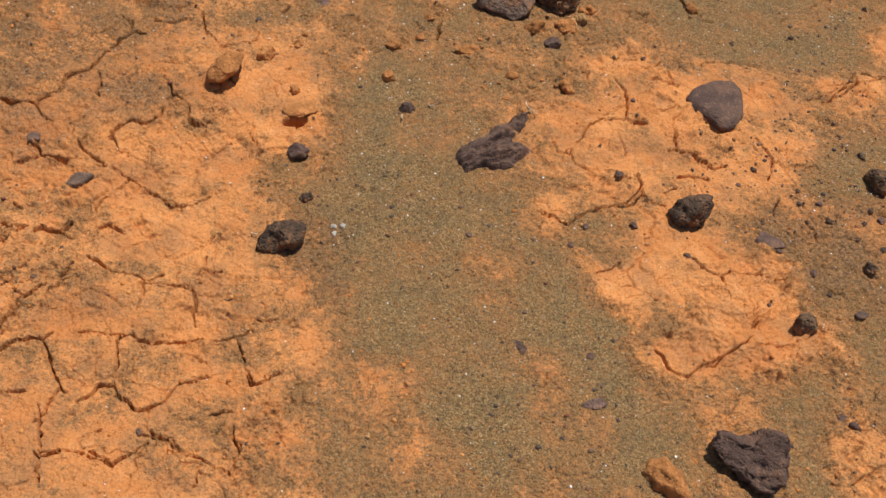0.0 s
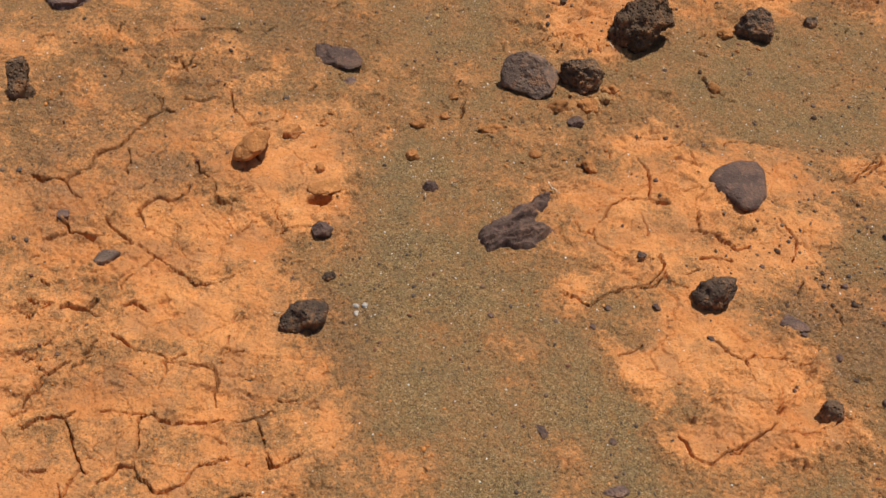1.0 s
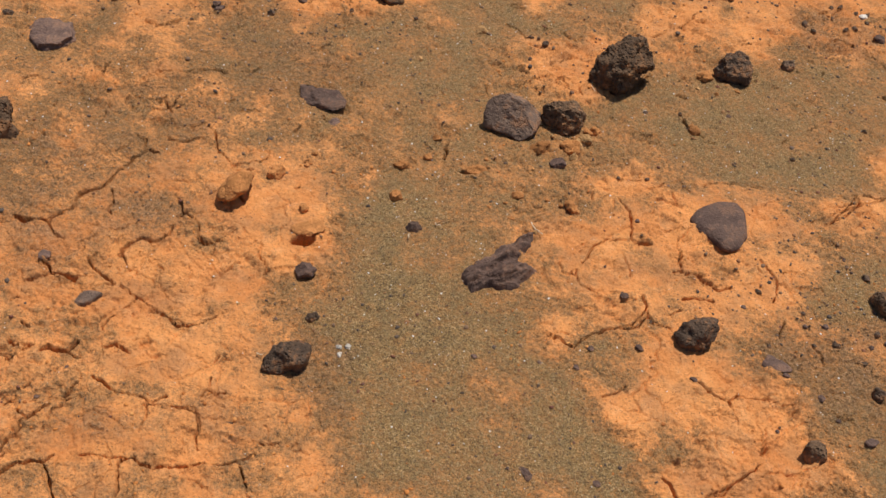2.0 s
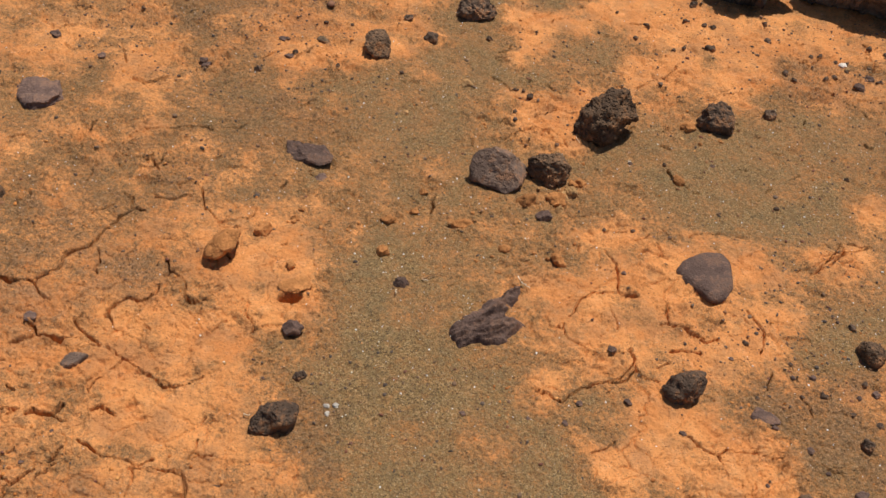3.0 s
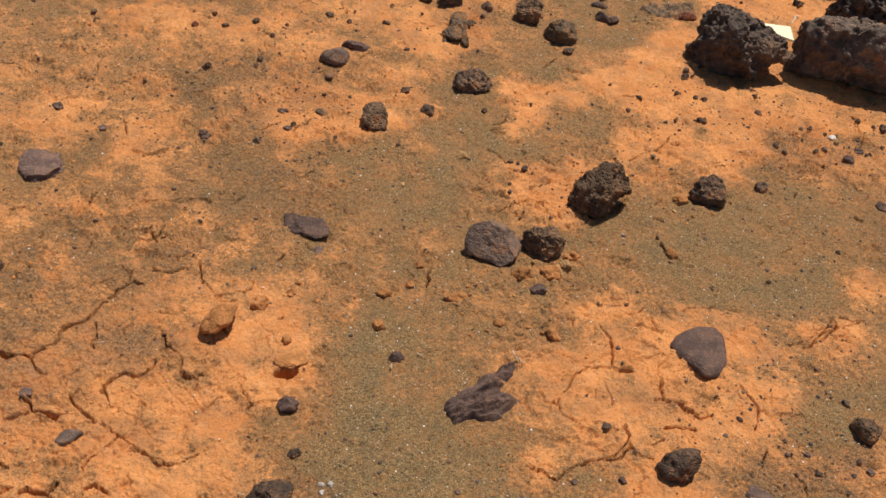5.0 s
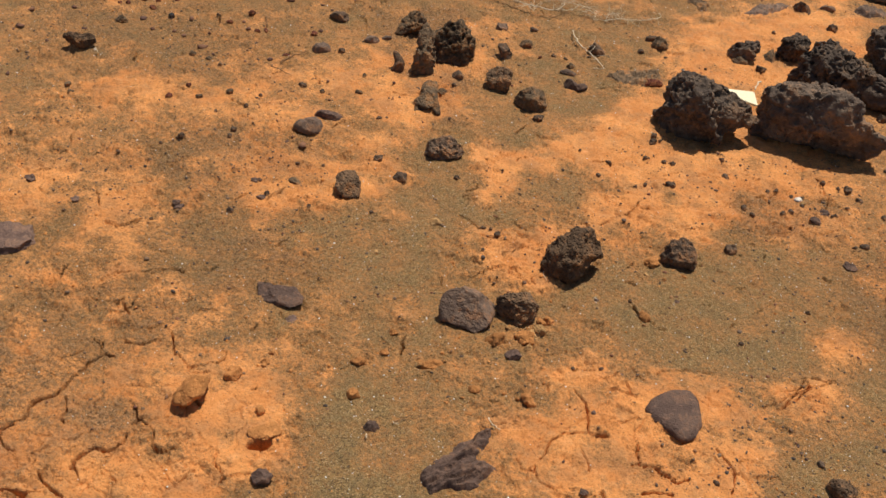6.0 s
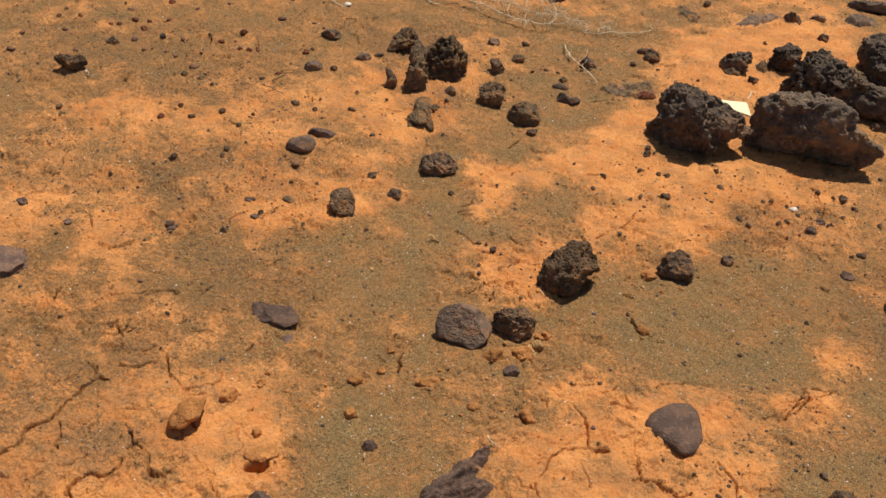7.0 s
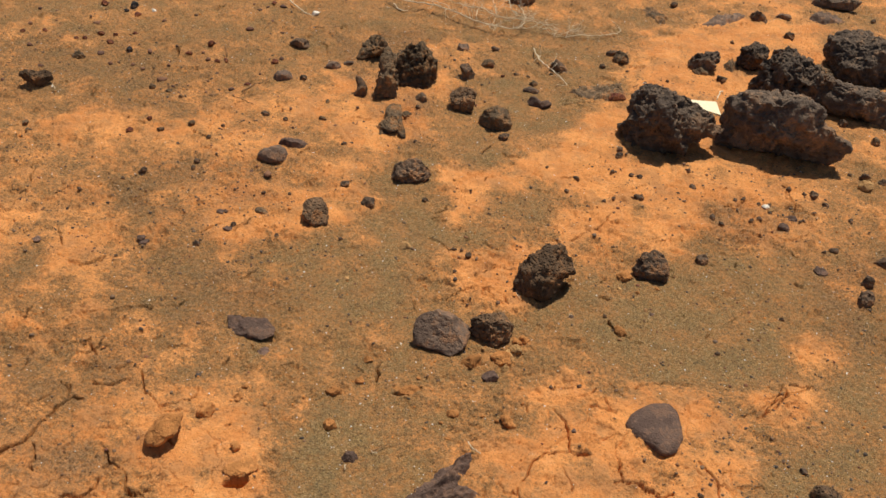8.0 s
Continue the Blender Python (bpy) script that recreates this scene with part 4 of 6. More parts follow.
def stone(kind, x, y, z, outline, deep, turn=0, lean=90, rough=None, top=0, facets=None, name="", label="", parent=None, under=0):
    size = float(np.mean(outline)) / 1000
    level = 6 if size > 0.09 else 5 if size > 0.04 else 4 if size > 0.014 else 3
    if facets is None:
        facets = 2 if kind == "slab" and lean == 90 else 5 if kind in ("grey", "boulder") else 7
    if rough is None:
        rough = {"vesicular": 1.25, "basalt": 0.9, "boulder": 0.9, "slab": 0.6, "grey": 0.5, "clod": 0.95}.get(kind, 0.7)
    small = size < 0.014
    name = name or {"clod": "mud_clod", "boulder": "lava_boulder", "slab": "flat_rock", "tan": "nodule", "pale": "stone_chip"}.get(kind, "pebble" if small else "lava_rock")
    me = stone_mesh(name, outline, deep, turn, lean, (abs(int(x * 1000)) * 7919 + abs(int(y * 1000)) * 10473) % 1000003, level, rough, facets, top, under)
    me.materials.append(MATS[kind])
    ob = new(name, me)
    ob.location = (x, y, z + ground_z(x, y, small))
    if parent:
        ob.parent = parent
        ob.location = ob.location - parent.location
        if label:
            tagged(ob, label)
        return ob
    tagged(ob, label or (SMALL.get(kind) if small else None) or LABELS[kind], "mud clod" if kind == "clod" else "pebble" if small else "boulder" if kind == "boulder" else "rock",
           "pebbles on the soil" if small else "mud clods" if kind == "clod" else "rocks on the ground")
    return ob


def pebble(kind, x, y, across, along, high, turn=0, label=""):
    """A small stone by its size on the ground, in millimetres."""
    rnd = random.Random(int(1000 * x) * 31 + int(1000 * y))
    out = []
    for k in range(8):
        a = k * math.pi / 4
        out.append(0.5 * across * along / math.hypot(along * math.cos(a), across * math.sin(a)) * rnd.uniform(0.70, 1.22))
    return stone(kind, x, y, 0.0008 + high * 0.0001, tuple(out), high * 0.00075, turn + rnd.uniform(-40, 40), 90, facets=5, rough=1.1, label=label)


def crust(kind, high, angle, stretch, points, name="lava_crust", label="", parent=None, seed=1):
    """A low craggy sheet of lava or caked grit: ridged relief inside an outline on the ground; the ridges run at that angle."""
    xs, ys = [p[0] for p in points], [p[1] for p in points]
    m = 0.012
    cell = 0.0024 if max(ys) < 2 else 0.0036
    gx, gy = np.arange(min(xs) - m, max(xs) + m, cell), np.arange(min(ys) - m, max(ys) + m, cell)
    X, Y = [a.ravel() for a in np.meshgrid(gx, gy)]
    w = np.stack([X * 40, Y * 40, 0 * X + seed], 1)
    sd = inside(X + 0.022 * (fbm(w, 3) - 0.5), Y + 0.022 * (fbm(w + 50, 3) - 0.5), list(points))
    a = radians(angle)
    u, v = X * math.cos(a) + Y * math.sin(a), Y * math.cos(a) - X * math.sin(a)
    k = 40 if kind == "slab" else 34 if high < 0.03 else 17
    q = np.stack([u * k / stretch, v * k, 0 * X + seed * 7.7], 1)
    ridge = 1 - 2 * np.abs(fbm(q, 4, 0.55) - 0.5)
    lumps = fbm(q * 0.45 + 11, 3)
    pits = np.clip(0.5 - cells3(np.stack([X * 90, Y * 90, 0 * X + seed], 1)), 0, 1)
    fine = min(1.0, 0.018 / high)
    edge = smooth(-0.002, 0.6 * high + 0.006, sd)
    base = surface(X, Y, False)[0]
    Z = base - 0.006 + edge * (0.009 + high * np.clip(0.25 + (4.0 if kind == "slab" else 2.2 if max(ys) < 2 else 1.7) * (ridge - 0.76) + 1.6 * (lumps - 0.42) - 0.6 * pits * fine + 0.7 * fine * (fbm(q * 4, 3, 0.6) - 0.5), 0.16, 1.6))
    keep = sd > -0.006
    nx = len(gx)
    i = (np.arange(len(gy) - 1)[:, None] * nx + np.arange(nx - 1)[None]).ravel()
    i = i[keep[i] & keep[i + 1] & keep[i + nx] & keep[i + nx + 1]]
    used, inv = np.unique(np.stack([i, i + 1, i + nx + 1, i + nx], 1), return_inverse=True)
    at = np.array([np.mean(xs), np.mean(ys), 0.0])
    me = bpy.data.meshes.new(name)
    me.from_pydata((np.stack([X, Y, Z], 1)[used] - at).tolist(), [], inv.reshape(-1, 4).tolist())
    me.polygons.foreach_set("use_smooth", [True] * len(me.polygons))
    me.materials.append(MATS[kind])
    ob = new(name, me)
    ob.location = at
    if parent:
        ob.parent = parent
        ob.location = Vector(at) - parent.location
        return ob
    return tagged(ob, label or LABELS[kind], "mud clod" if kind in ("clod", "tan") else "rock", "mud clods" if kind in ("clod", "tan") else "rocks on the ground")


def lava_crust():
    """The base of a broken heap of ropy lava crust."""
    base = new("lava_crust")
    base.location = (-0.22, 2.72, 0)
    return tagged(base, "broken heap of ropy grey-brown lava crust on the soil", "lava rock", "rocks on the ground")


stone("slab", 0.606, 0.761, 0.018, (58, 57, 56, 60, 66, 71, 58, 48, 46, 51, 76, 64, 50, 39, 35, 32, 32, 35, 44, 60), 0.036, -37, 58, rough=0.85, facets=9, top=0.62, label="angular purple-brown basalt rock with broken faces")
stone("clod", 0.473, 0.713, 0.006, (45, 30, 26, 23, 22, 26, 34, 36, 40, 40, 38, 39, 39, 35, 34, 38), 0.029, -31, 62)
stone("slab", 0.561, 1.569, 0.004, (52, 54, 58, 65, 72, 78, 71, 68, 63, 59, 58, 59, 62, 63, 68, 66, 66, 59, 56, 57, 62, 74, 78, 72, 65, 60, 58, 54), 0.020, rough=0.18, facets=0, top=0.62)
crust("slab", 0.017, 36, 4.5, [(0.034, 1.320), (0.055, 1.347), (0.080, 1.377), (0.110, 1.412), (0.136, 1.437), (0.163, 1.457), (0.176, 1.447), (0.164, 1.412), (0.151, 1.378), (0.182, 1.359), (0.179, 1.328), (0.142, 1.289), (0.127, 1.280), (0.093, 1.280), (0.061, 1.270), (0.043, 1.288)], seed=1, name="lava_crust", label="low purple-grey lava crust with wavy ridges, sunk in sand")
stone("basalt", -0.236, 1.028, 0.014, (44, 49, 41, 32, 30, 29, 30, 30, 43, 49, 40, 33, 31, 32, 37, 40), 0.031, 19, 54)
stone("basalt", 0.500, 1.249, 0.016, (31, 36, 52, 51, 40, 35, 35, 32, 33, 42, 42, 37, 35, 34, 30, 31), 0.032, -19, 48)
stone("vesicular", 0.710, 1.044, 0.012, (23, 22, 21, 23, 26, 27, 23, 22, 19.1, 19.2, 22, 21, 22, 22, 25, 25), 0.019, -32, 50, rough=0.6)
stone("slab", -0.258, 1.240, 0.004, (22, 17.2, 16.2, 16.1, 16.0, 18.6, 18.3, 20, 21, 20.0, 22, 17.0, 15.2, 15.9, 19.0, 19.3), 0.016, 17, 49)
stone("basalt", -0.217, 1.136, 0.003, (16.0, 13.7, 13.9, 10.2, 8.6, 8.5, 9.9, 10.6, 13.3, 16.7, 15.0, 11.8, 11.0, 10.9, 10.6, 12.1), 0.010, 16, 52)
stone("slab", -0.075, 1.407, 0.004, (16.9, 14.2, 14.1, 14.7, 13.1, 13.7, 14.2, 14.6, 17.7, 15.2, 15.0, 12.8, 12.0, 13.1, 15.2, 16.0), 0.012, 7, 46)
stone("grey", -0.622, 1.074, 0.005, (11.0, 14.4, 27, 22, 19.8, 19.4, 22, 25, 24, 26, 25, 21, 13.2, 10.8, 10.5, 10.1), 0.013, rough=0.2, facets=1, top=0.6)
stone("slab", -0.743, 1.153, 0.001, (11.9, 11.9, 12.2, 10.2, 10.1, 11.8, 12.3, 11.3, 12.3, 12.1, 12.4, 15.0, 12.3, 11.4, 12.4, 14.1), 0.005)
stone("grey", 0.080, 1.775, 0.024, (68, 67, 59, 55, 56, 54, 51, 52, 56, 60, 66, 69, 68, 68, 67, 56, 49, 45, 46, 51, 61, 65, 65, 70), 0.052, 0, 43, rough=0.4, facets=8, top=0.4)
stone("vesicular", 0.196, 1.805, 0.018, (49, 52, 50, 49, 41, 41, 44, 53, 55, 50, 51, 40, 38, 39, 39, 45), 0.039, -4, 40, rough=0.9)
stone("vesicular", 0.316, 2.015, 0.033, (57, 82, 78, 79, 87, 81, 78, 65, 58, 55, 56, 60, 68, 70, 78, 81, 82, 84, 77, 70, 59, 54, 52, 53), 0.068, -7, 39, rough=0.9, facets=3, label="brown porous lava rock with deep hollows, tilted on the soil")
stone("basalt", 0.593, 2.112, 0.022, (53, 50, 48, 47, 42, 40, 33, 32, 35, 45, 45, 40, 38, 42, 48, 65), 0.037, -14, 34)
stone("slab", -0.354, 1.746, 0.003, (56, 45, 42, 29, 25, 26, 31, 69, 55, 49, 38, 35, 35, 43, 57, 64), 0.019, top=0.6)
stone("slab", -0.306, 1.678, 0.001, (19.3, 20, 17.4, 14.9, 15.1, 16.6, 15.2, 16.3, 21, 16.9, 16.4, 18.6, 16.8, 15.4, 16.6, 22), 0.004)
stone("slab", -1.021, 1.787, 0.003, (57, 52, 52, 61, 58, 57, 65, 63, 60, 50, 49, 50, 56, 51, 55, 56), 0.019, top=0.6)
stone("vesicular", -0.977, 1.472, 0.024, (13.7, 17.7, 32, 55, 47, 47, 34, 30, 31, 36, 50, 54, 58, 48, 13.8, 12.7), 0.031, 38, 39, rough=0.6)
stone("clod", -0.449, 1.395, 0.018, (33, 42, 53, 46, 40, 33, 32, 28, 27, 28, 32, 38, 47, 49, 42, 33, 28, 26, 25, 27), 0.040, 24, 48, rough=0.5, facets=3, under=0.7)
stone("clod", 0.024, 1.603, 0.001, (24, 25, 21, 17, 14, 14, 16, 18, 24, 25, 22, 17, 14, 13, 15, 19), 0.020, 2, 47, rough=0.8, facets=4)
stone("clod", -0.130, 1.485, 0.002, (14, 13, 15, 14, 16, 15, 14, 15, 14, 14, 15, 15, 16, 14, 14, 17), 0.014, 9, 49, rough=0.8, facets=4)
stone("clod", 0.241, 1.543, 0.004, (14, 10, 9, 10, 13, 16, 21, 19, 14, 13, 10, 10, 11, 16, 19, 22), 0.013, -7, 48, rough=0.8, facets=4)
stone("clod", -0.136, 1.582, 0.000, (18, 19, 14, 11, 11, 12, 12, 15, 23, 16, 14, 12, 10, 11, 13, 19), 0.014, 9, 47, rough=0.8, facets=4)
stone("clod", 0.123, 1.554, 0.001, (15, 15, 12, 12, 13, 11, 11, 14, 15, 14, 14, 11, 11, 13, 13, 13), 0.012, -2, 48, rough=0.8, facets=4)
stone("clod", -0.086, 1.619, 0.001, (12, 10, 10, 13, 10, 8, 8, 9, 12, 11, 10, 10, 11, 9, 8, 9), 0.010, 7, 46, rough=0.8, facets=4)
stone("clod", -0.386, 1.483, 0.004, (21, 19, 21, 20, 18, 19, 18, 18, 20, 24, 19, 18, 20, 19, 18, 20), 0.020, 20, 47, rough=0.8, facets=4)
stone("clod", 0.155, 1.707, 0.004, (22, 23, 28, 22, 18, 17, 17, 19, 25, 25, 24, 22, 17, 16, 18, 23), 0.018, -3, 44, rough=0.8, facets=4)
stone("clod", 0.223, 1.732, 0.002, (22, 20, 23, 19, 17, 18, 19, 23, 26, 20, 19, 20, 18, 17, 20, 27), 0.020, -5, 44, rough=0.8, facets=4)
stone("clod", -0.333, 1.534, 0.001, (10, 9, 10, 13, 9, 8, 8, 10, 12, 10, 9, 10, 10, 9, 9, 11), 0.010, 17, 47, rough=0.8, facets=4)
stone("clod", 0.505, 1.860, 0.003, (16, 13, 11, 10, 12, 12, 12, 14, 18, 12, 10, 10, 12, 13, 12, 13), 0.010, -14, 41, rough=0.8, facets=4)
stone("clod", -0.304, 1.398, 0.003, (10.0, 8.9, 9.2, 11.5, 13.2, 12.4, 13.5, 10.7, 10.1, 11.2, 15.1, 13.9, 14.1, 10.5, 8.8, 8.8), 0.010, 17, 45)
stone("clod", -0.281, 1.347, 0.004, (36, 34, 30, 24, 18, 18, 20, 26, 36, 34, 26, 22, 22, 22, 26, 32), 0.009, 12, 90, rough=0.5, label="thin orange mud plate jutting over a dark hole")
stone("clod", -0.088, 1.622, 0.002, (9.4, 7.7, 7.5, 8.5, 7.8, 7.0, 7.3, 9.2, 7.5, 5.9, 5.7, 6.3, 8.6, 7.1, 6.7, 7.4), 0.006, 7, 42)
stone("clod", 0.240, 1.550, 0.004, (14.9, 11.3, 10.4, 11.2, 14.6, 14.9, 16.2, 18.1, 10.2, 8.0, 7.5, 7.7, 8.5, 11.2, 16.3, 15.5), 0.010, -6, 43)
stone("slab", 0.199, 1.666, 0.006, (18.5, 18.9, 18.2, 19.2, 16.1, 16.0, 17.3, 17.1, 20.0, 18.2, 17.9, 19.3, 16.2, 16.0, 18.1, 16.9), 0.015, -4, 41)
crust("tan", 0.014, 20, 1.2, [(0.215, 1.749), (0.229, 1.771), (0.254, 1.773), (0.267, 1.753), (0.247, 1.734), (0.222, 1.731)], seed=9, name="mud_clod", label="pale tan crumbly patch of caked soil")
crust("tan", 0.012, 20, 1.2, [(0.224, 1.709), (0.242, 1.718), (0.252, 1.702), (0.236, 1.682), (0.224, 1.690)], seed=10, name="mud_clod", label="pale tan crumbly patch of caked soil")
stone("vesicular", -0.289, 2.191, 0.019, (36, 36, 39, 42, 39, 38, 37, 33, 32, 36, 45, 40, 38, 41, 50, 39), 0.033, 10, 35, rough=0.6)
stone("basalt", -0.158, 2.269, 0.008, (21, 21, 24, 21, 19.5, 21, 18.1, 18.6, 21, 18.1, 18.3, 17.3, 18.5, 18.3, 16.3, 17.0), 0.016, 6, 34, rough=0.4)
stone("basalt", -0.057, 2.436, 0.018, (61, 52, 44, 43, 39, 42, 42, 47, 52, 60, 52, 43, 41, 36, 37, 53), 0.039, 3, 32)
stone("brown", -0.429, 2.180, 0.005, (17.5, 13.3, 12.2, 13.1, 16.9, 16.6, 19.2, 19.1, 13.7, 12.2, 12.6, 12.6, 12.9, 15.5, 22, 20), 0.013, 14, 35)
stone("grey", -0.459, 2.456, 0.011, (45, 42, 34, 29, 24, 24, 26, 34, 43, 39, 31, 29, 28, 30, 39, 47), 0.029, 13, 33, rough=0.2)
stone("slab", -0.417, 2.530, 0.005, (46, 28, 20, 17.1, 16.8, 19.4, 28, 34, 42, 26, 21, 20.0, 19.4, 20, 25, 40), 0.022, 12, 32)
stone("vesicular", -1.265, 2.731, 0.022, (53, 50, 22, 19.8, 21, 27, 39, 49, 34, 25, 22, 22, 27, 29, 37, 51), 0.028, 28, 27, rough=1.1, label="dark jagged lava rock propped up on the soil")
stone("grey", -0.531, 2.936, 0.008, (33, 30, 25, 24, 20, 20.0, 24, 25, 29, 32, 31, 23, 20, 22, 27, 35), 0.022, 13, 28, rough=0.25)
stone("grey", -0.380, 3.042, 0.007, (28, 25, 22, 18.0, 17.3, 19.6, 21, 23, 28, 22, 19.3, 16.0, 15.7, 18.2, 24, 26), 0.018, 9, 27, rough=0.25)
stone("grey", -0.337, 3.076, 0.004, (18.2, 23, 14.7, 12.1, 11.9, 10.2, 10.2, 12.0, 17.8, 19.6, 17.4, 12.4, 10.9, 11.3, 13.9, 16.8), 0.012, 8, 27, rough=0.25)
stone("basalt", -0.524, 3.189, 0.008, (33, 34, 23, 19.3, 18.8, 21, 23, 26, 34, 18.6, 14.3, 13.3, 14.5, 17.9, 25, 39), 0.020, 11, 26)
stone("basalt", -0.266, 2.887, 0.017, (22, 23, 23, 26, 35, 44, 15.8, 11.0, 12.0, 15.8, 30, 38, 39, 36, 29, 23), 0.023, 7, 29, rough=0.5)
heap = lava_crust()
stone("brown", -0.103, 3.007, 0.047, (74, 78, 78, 83, 87, 88, 84, 73, 70, 71, 74, 82, 87, 92, 81, 71, 75, 92, 82, 74), 0.050, 4, 27, parent=heap, name="main_crag", rough=1.15)
stone("brown", -0.262, 3.165, 0.028, (55, 54, 53, 53, 48, 48, 40, 36, 35, 39, 43, 51, 72, 53, 40, 35, 33, 35, 40, 47), 0.035, 7, 26, parent=heap, name="left_crag", rough=1.15)
stone("brown", -0.183, 2.896, 0.055, (36, 36, 40, 50, 78, 107, 73, 40, 30, 29, 31, 37, 51, 69, 82, 86, 82, 58, 45, 39), 0.035, 6, 28, parent=heap, name="ridge", rough=1.1)
stone("brown", -0.146, 2.726, 0.010, (34, 37, 41, 50, 72, 98, 81, 41, 26, 21, 19, 19, 28, 72, 90, 84, 79, 50, 38, 34), 0.022, parent=heap, name="lower_crag", rough=0.9, facets=5)
stone("brown", -0.119, 2.703, 0.010, (10, 10, 10, 13, 20, 51, 84, 25, 16, 12, 11, 11, 12, 15, 23, 55, 88, 22, 14, 11), 0.016, parent=heap, name="tail", rough=0.7, facets=3)
stone("slab", -0.105, 3.023, 0.035, (36, 31, 27, 27, 31, 30, 34, 36, 24, 20, 20, 24, 28, 30, 40, 38), 0.015, 4, 27, parent=heap, name="smooth_face", rough=0.2)
stone("basalt", -0.187, 2.889, 0.008, (37, 39, 31, 28, 29, 27, 27, 32, 34, 37, 41, 32, 30, 30, 34, 40), 0.028, 6, 29, parent=heap, name="dark_lobe", rough=1.2)
stone("basalt", -0.066, 2.881, 0.008, (18.9, 15.3, 14.7, 16.5, 18.7, 16.0, 16.1, 19.2, 19.8, 18.6, 21, 17.7, 17.3, 19.8, 21, 20), 0.015, 3, 29)
stone("vesicular", 0.066, 2.872, 0.025, (45, 45, 52, 47, 47, 41, 43, 43, 43, 41, 39, 42, 44, 49, 46, 43), 0.038, 0, 29, rough=0.7)
stone("brown", 0.174, 2.784, 0.018, (57, 52, 52, 45, 45, 39, 40, 45, 50, 50, 41, 39, 37, 42, 57, 54), 0.040, -2, 30)
stone("basalt", 0.072, 3.083, 0.014, (25, 21, 20, 23, 31, 34, 37, 25, 20, 19.3, 22, 27, 27, 32, 35, 27), 0.023, 0, 27)
stone("brown", 0.138, 3.184, 0.006, (26, 24, 25, 19.4, 16.0, 15.7, 17.4, 16.7, 18.7, 26, 22, 18.3, 18.4, 15.4, 15.2, 17.6), 0.017, -1, 27)
stone("grey", 0.047, 3.278, 0.005, (22, 21, 23, 17.1, 15.6, 16.6, 21, 21, 21, 24, 19.8, 18.7, 15.2, 14.7, 16.7, 23), 0.017, 1, 26)
stone("grey", 0.160, 3.302, 0.004, (19.0, 11.5, 9.2, 8.8, 9.9, 11.3, 12.0, 15.3, 13.8, 7.5, 5.7, 5.3, 5.7, 7.5, 13.9, 16.3), 0.009, -1, 26)
stone("grey", 0.293, 3.028, 0.004, (29, 18.4, 13.2, 11.7, 12.2, 15.1, 17.3, 21, 31, 18.1, 13.8, 12.8, 13.8, 14.5, 18.2, 30), 0.015, -4, 28)
stone("brown", 0.299, 3.079, 0.004, (17.6, 16.6, 12.8, 11.9, 13.0, 10.2, 9.6, 10.5, 14.0, 15.6, 13.5, 12.8, 11.6, 12.2, 15.5, 19.3), 0.012, -4, 27)
stone("slab", 0.316, 2.936, 0.008, (40, 38, 10.2, 9.9, 11.2, 15.6, 30, 36, 38, 32, 24, 21, 22, 25, 26, 34), 0.022, -5, 29)
stone("basalt", 0.387, 3.208, 0.010, (30, 23, 21, 20, 23, 31, 29, 31, 30, 22, 18.9, 16.9, 17.6, 22, 36, 35), 0.022, -6, 26)
stone("brown", 0.615, 3.324, 0.012, (29, 25, 25, 26, 25, 30, 27, 26, 29, 31, 28, 31, 29, 27, 29, 38), 0.024, -10, 25)
stone("basalt", 0.586, 3.366, 0.009, (20, 26, 16.2, 11.5, 10.2, 10.5, 12.6, 14.5, 21, 23, 18.4, 12.5, 10.7, 10.8, 12.9, 18.5), 0.009, -9, 25)
crust("brown", 0.022, 0, 1.5, [(0.406, 3.040), (0.467, 3.106), (0.526, 3.128), (0.599, 3.111), (0.624, 3.077), (0.616, 3.028), (0.542, 3.011), (0.463, 3.009)], seed=16, name="grit_mound", label="crumbly grey-brown crust lifted over a dark hollow")
stone("red", 0.568, 3.039, 0.005, (45, 41, 24, 16.9, 15.0, 15.5, 18.9, 22, 33, 34, 26, 18.2, 15.0, 14.7, 17.0, 24), 0.020, -10, 27)
stone("boulder", 0.712, 2.776, 0.076, (157, 147, 112, 95, 91, 95, 113, 124, 138, 141, 129, 157, 165, 159, 134, 112, 99, 96, 99, 117), 0.105, -14, 28, under=0.12)
stone("boulder", 1.038, 2.796, 0.084, (229, 160, 156, 141, 127, 115, 115, 127, 147, 173, 163, 168, 222, 137, 108, 98, 99, 110, 139, 210), 0.092, -20, 27, rough=0.7, under=0.2)
stone("boulder", 0.910, 3.322, 0.027, (50, 58, 58, 58, 43, 37, 36, 38, 39, 46, 54, 64, 55, 48, 47, 43, 38, 38, 42, 45), 0.035, -15, 25, rough=1.2)
stone("boulder", 1.093, 3.386, 0.036, (52, 54, 62, 58, 56, 59, 53, 51, 51, 49, 50, 53, 64, 60, 59, 56, 51, 52, 49, 51), 0.040, -17, 24, rough=1.2)
stone("boulder", 1.221, 3.477, 0.015, (29, 33, 26, 24, 26, 24, 26, 32, 33, 28, 28, 24, 22, 23, 29, 29), 0.023, -19, 23)
stone("brown", 1.348, 3.312, 0.014, (37, 37, 32, 33, 31, 25, 25, 28, 39, 38, 38, 38, 32, 32, 38, 35), 0.029, -22, 24)
crust("brown", 0.030, 30, 1.2, [(0.988, 3.384), (1.048, 3.439), (1.062, 3.379), (1.027, 3.318), (0.992, 3.327)], seed=18, name="lava_crag", label="low brown rubble of broken lava crust")
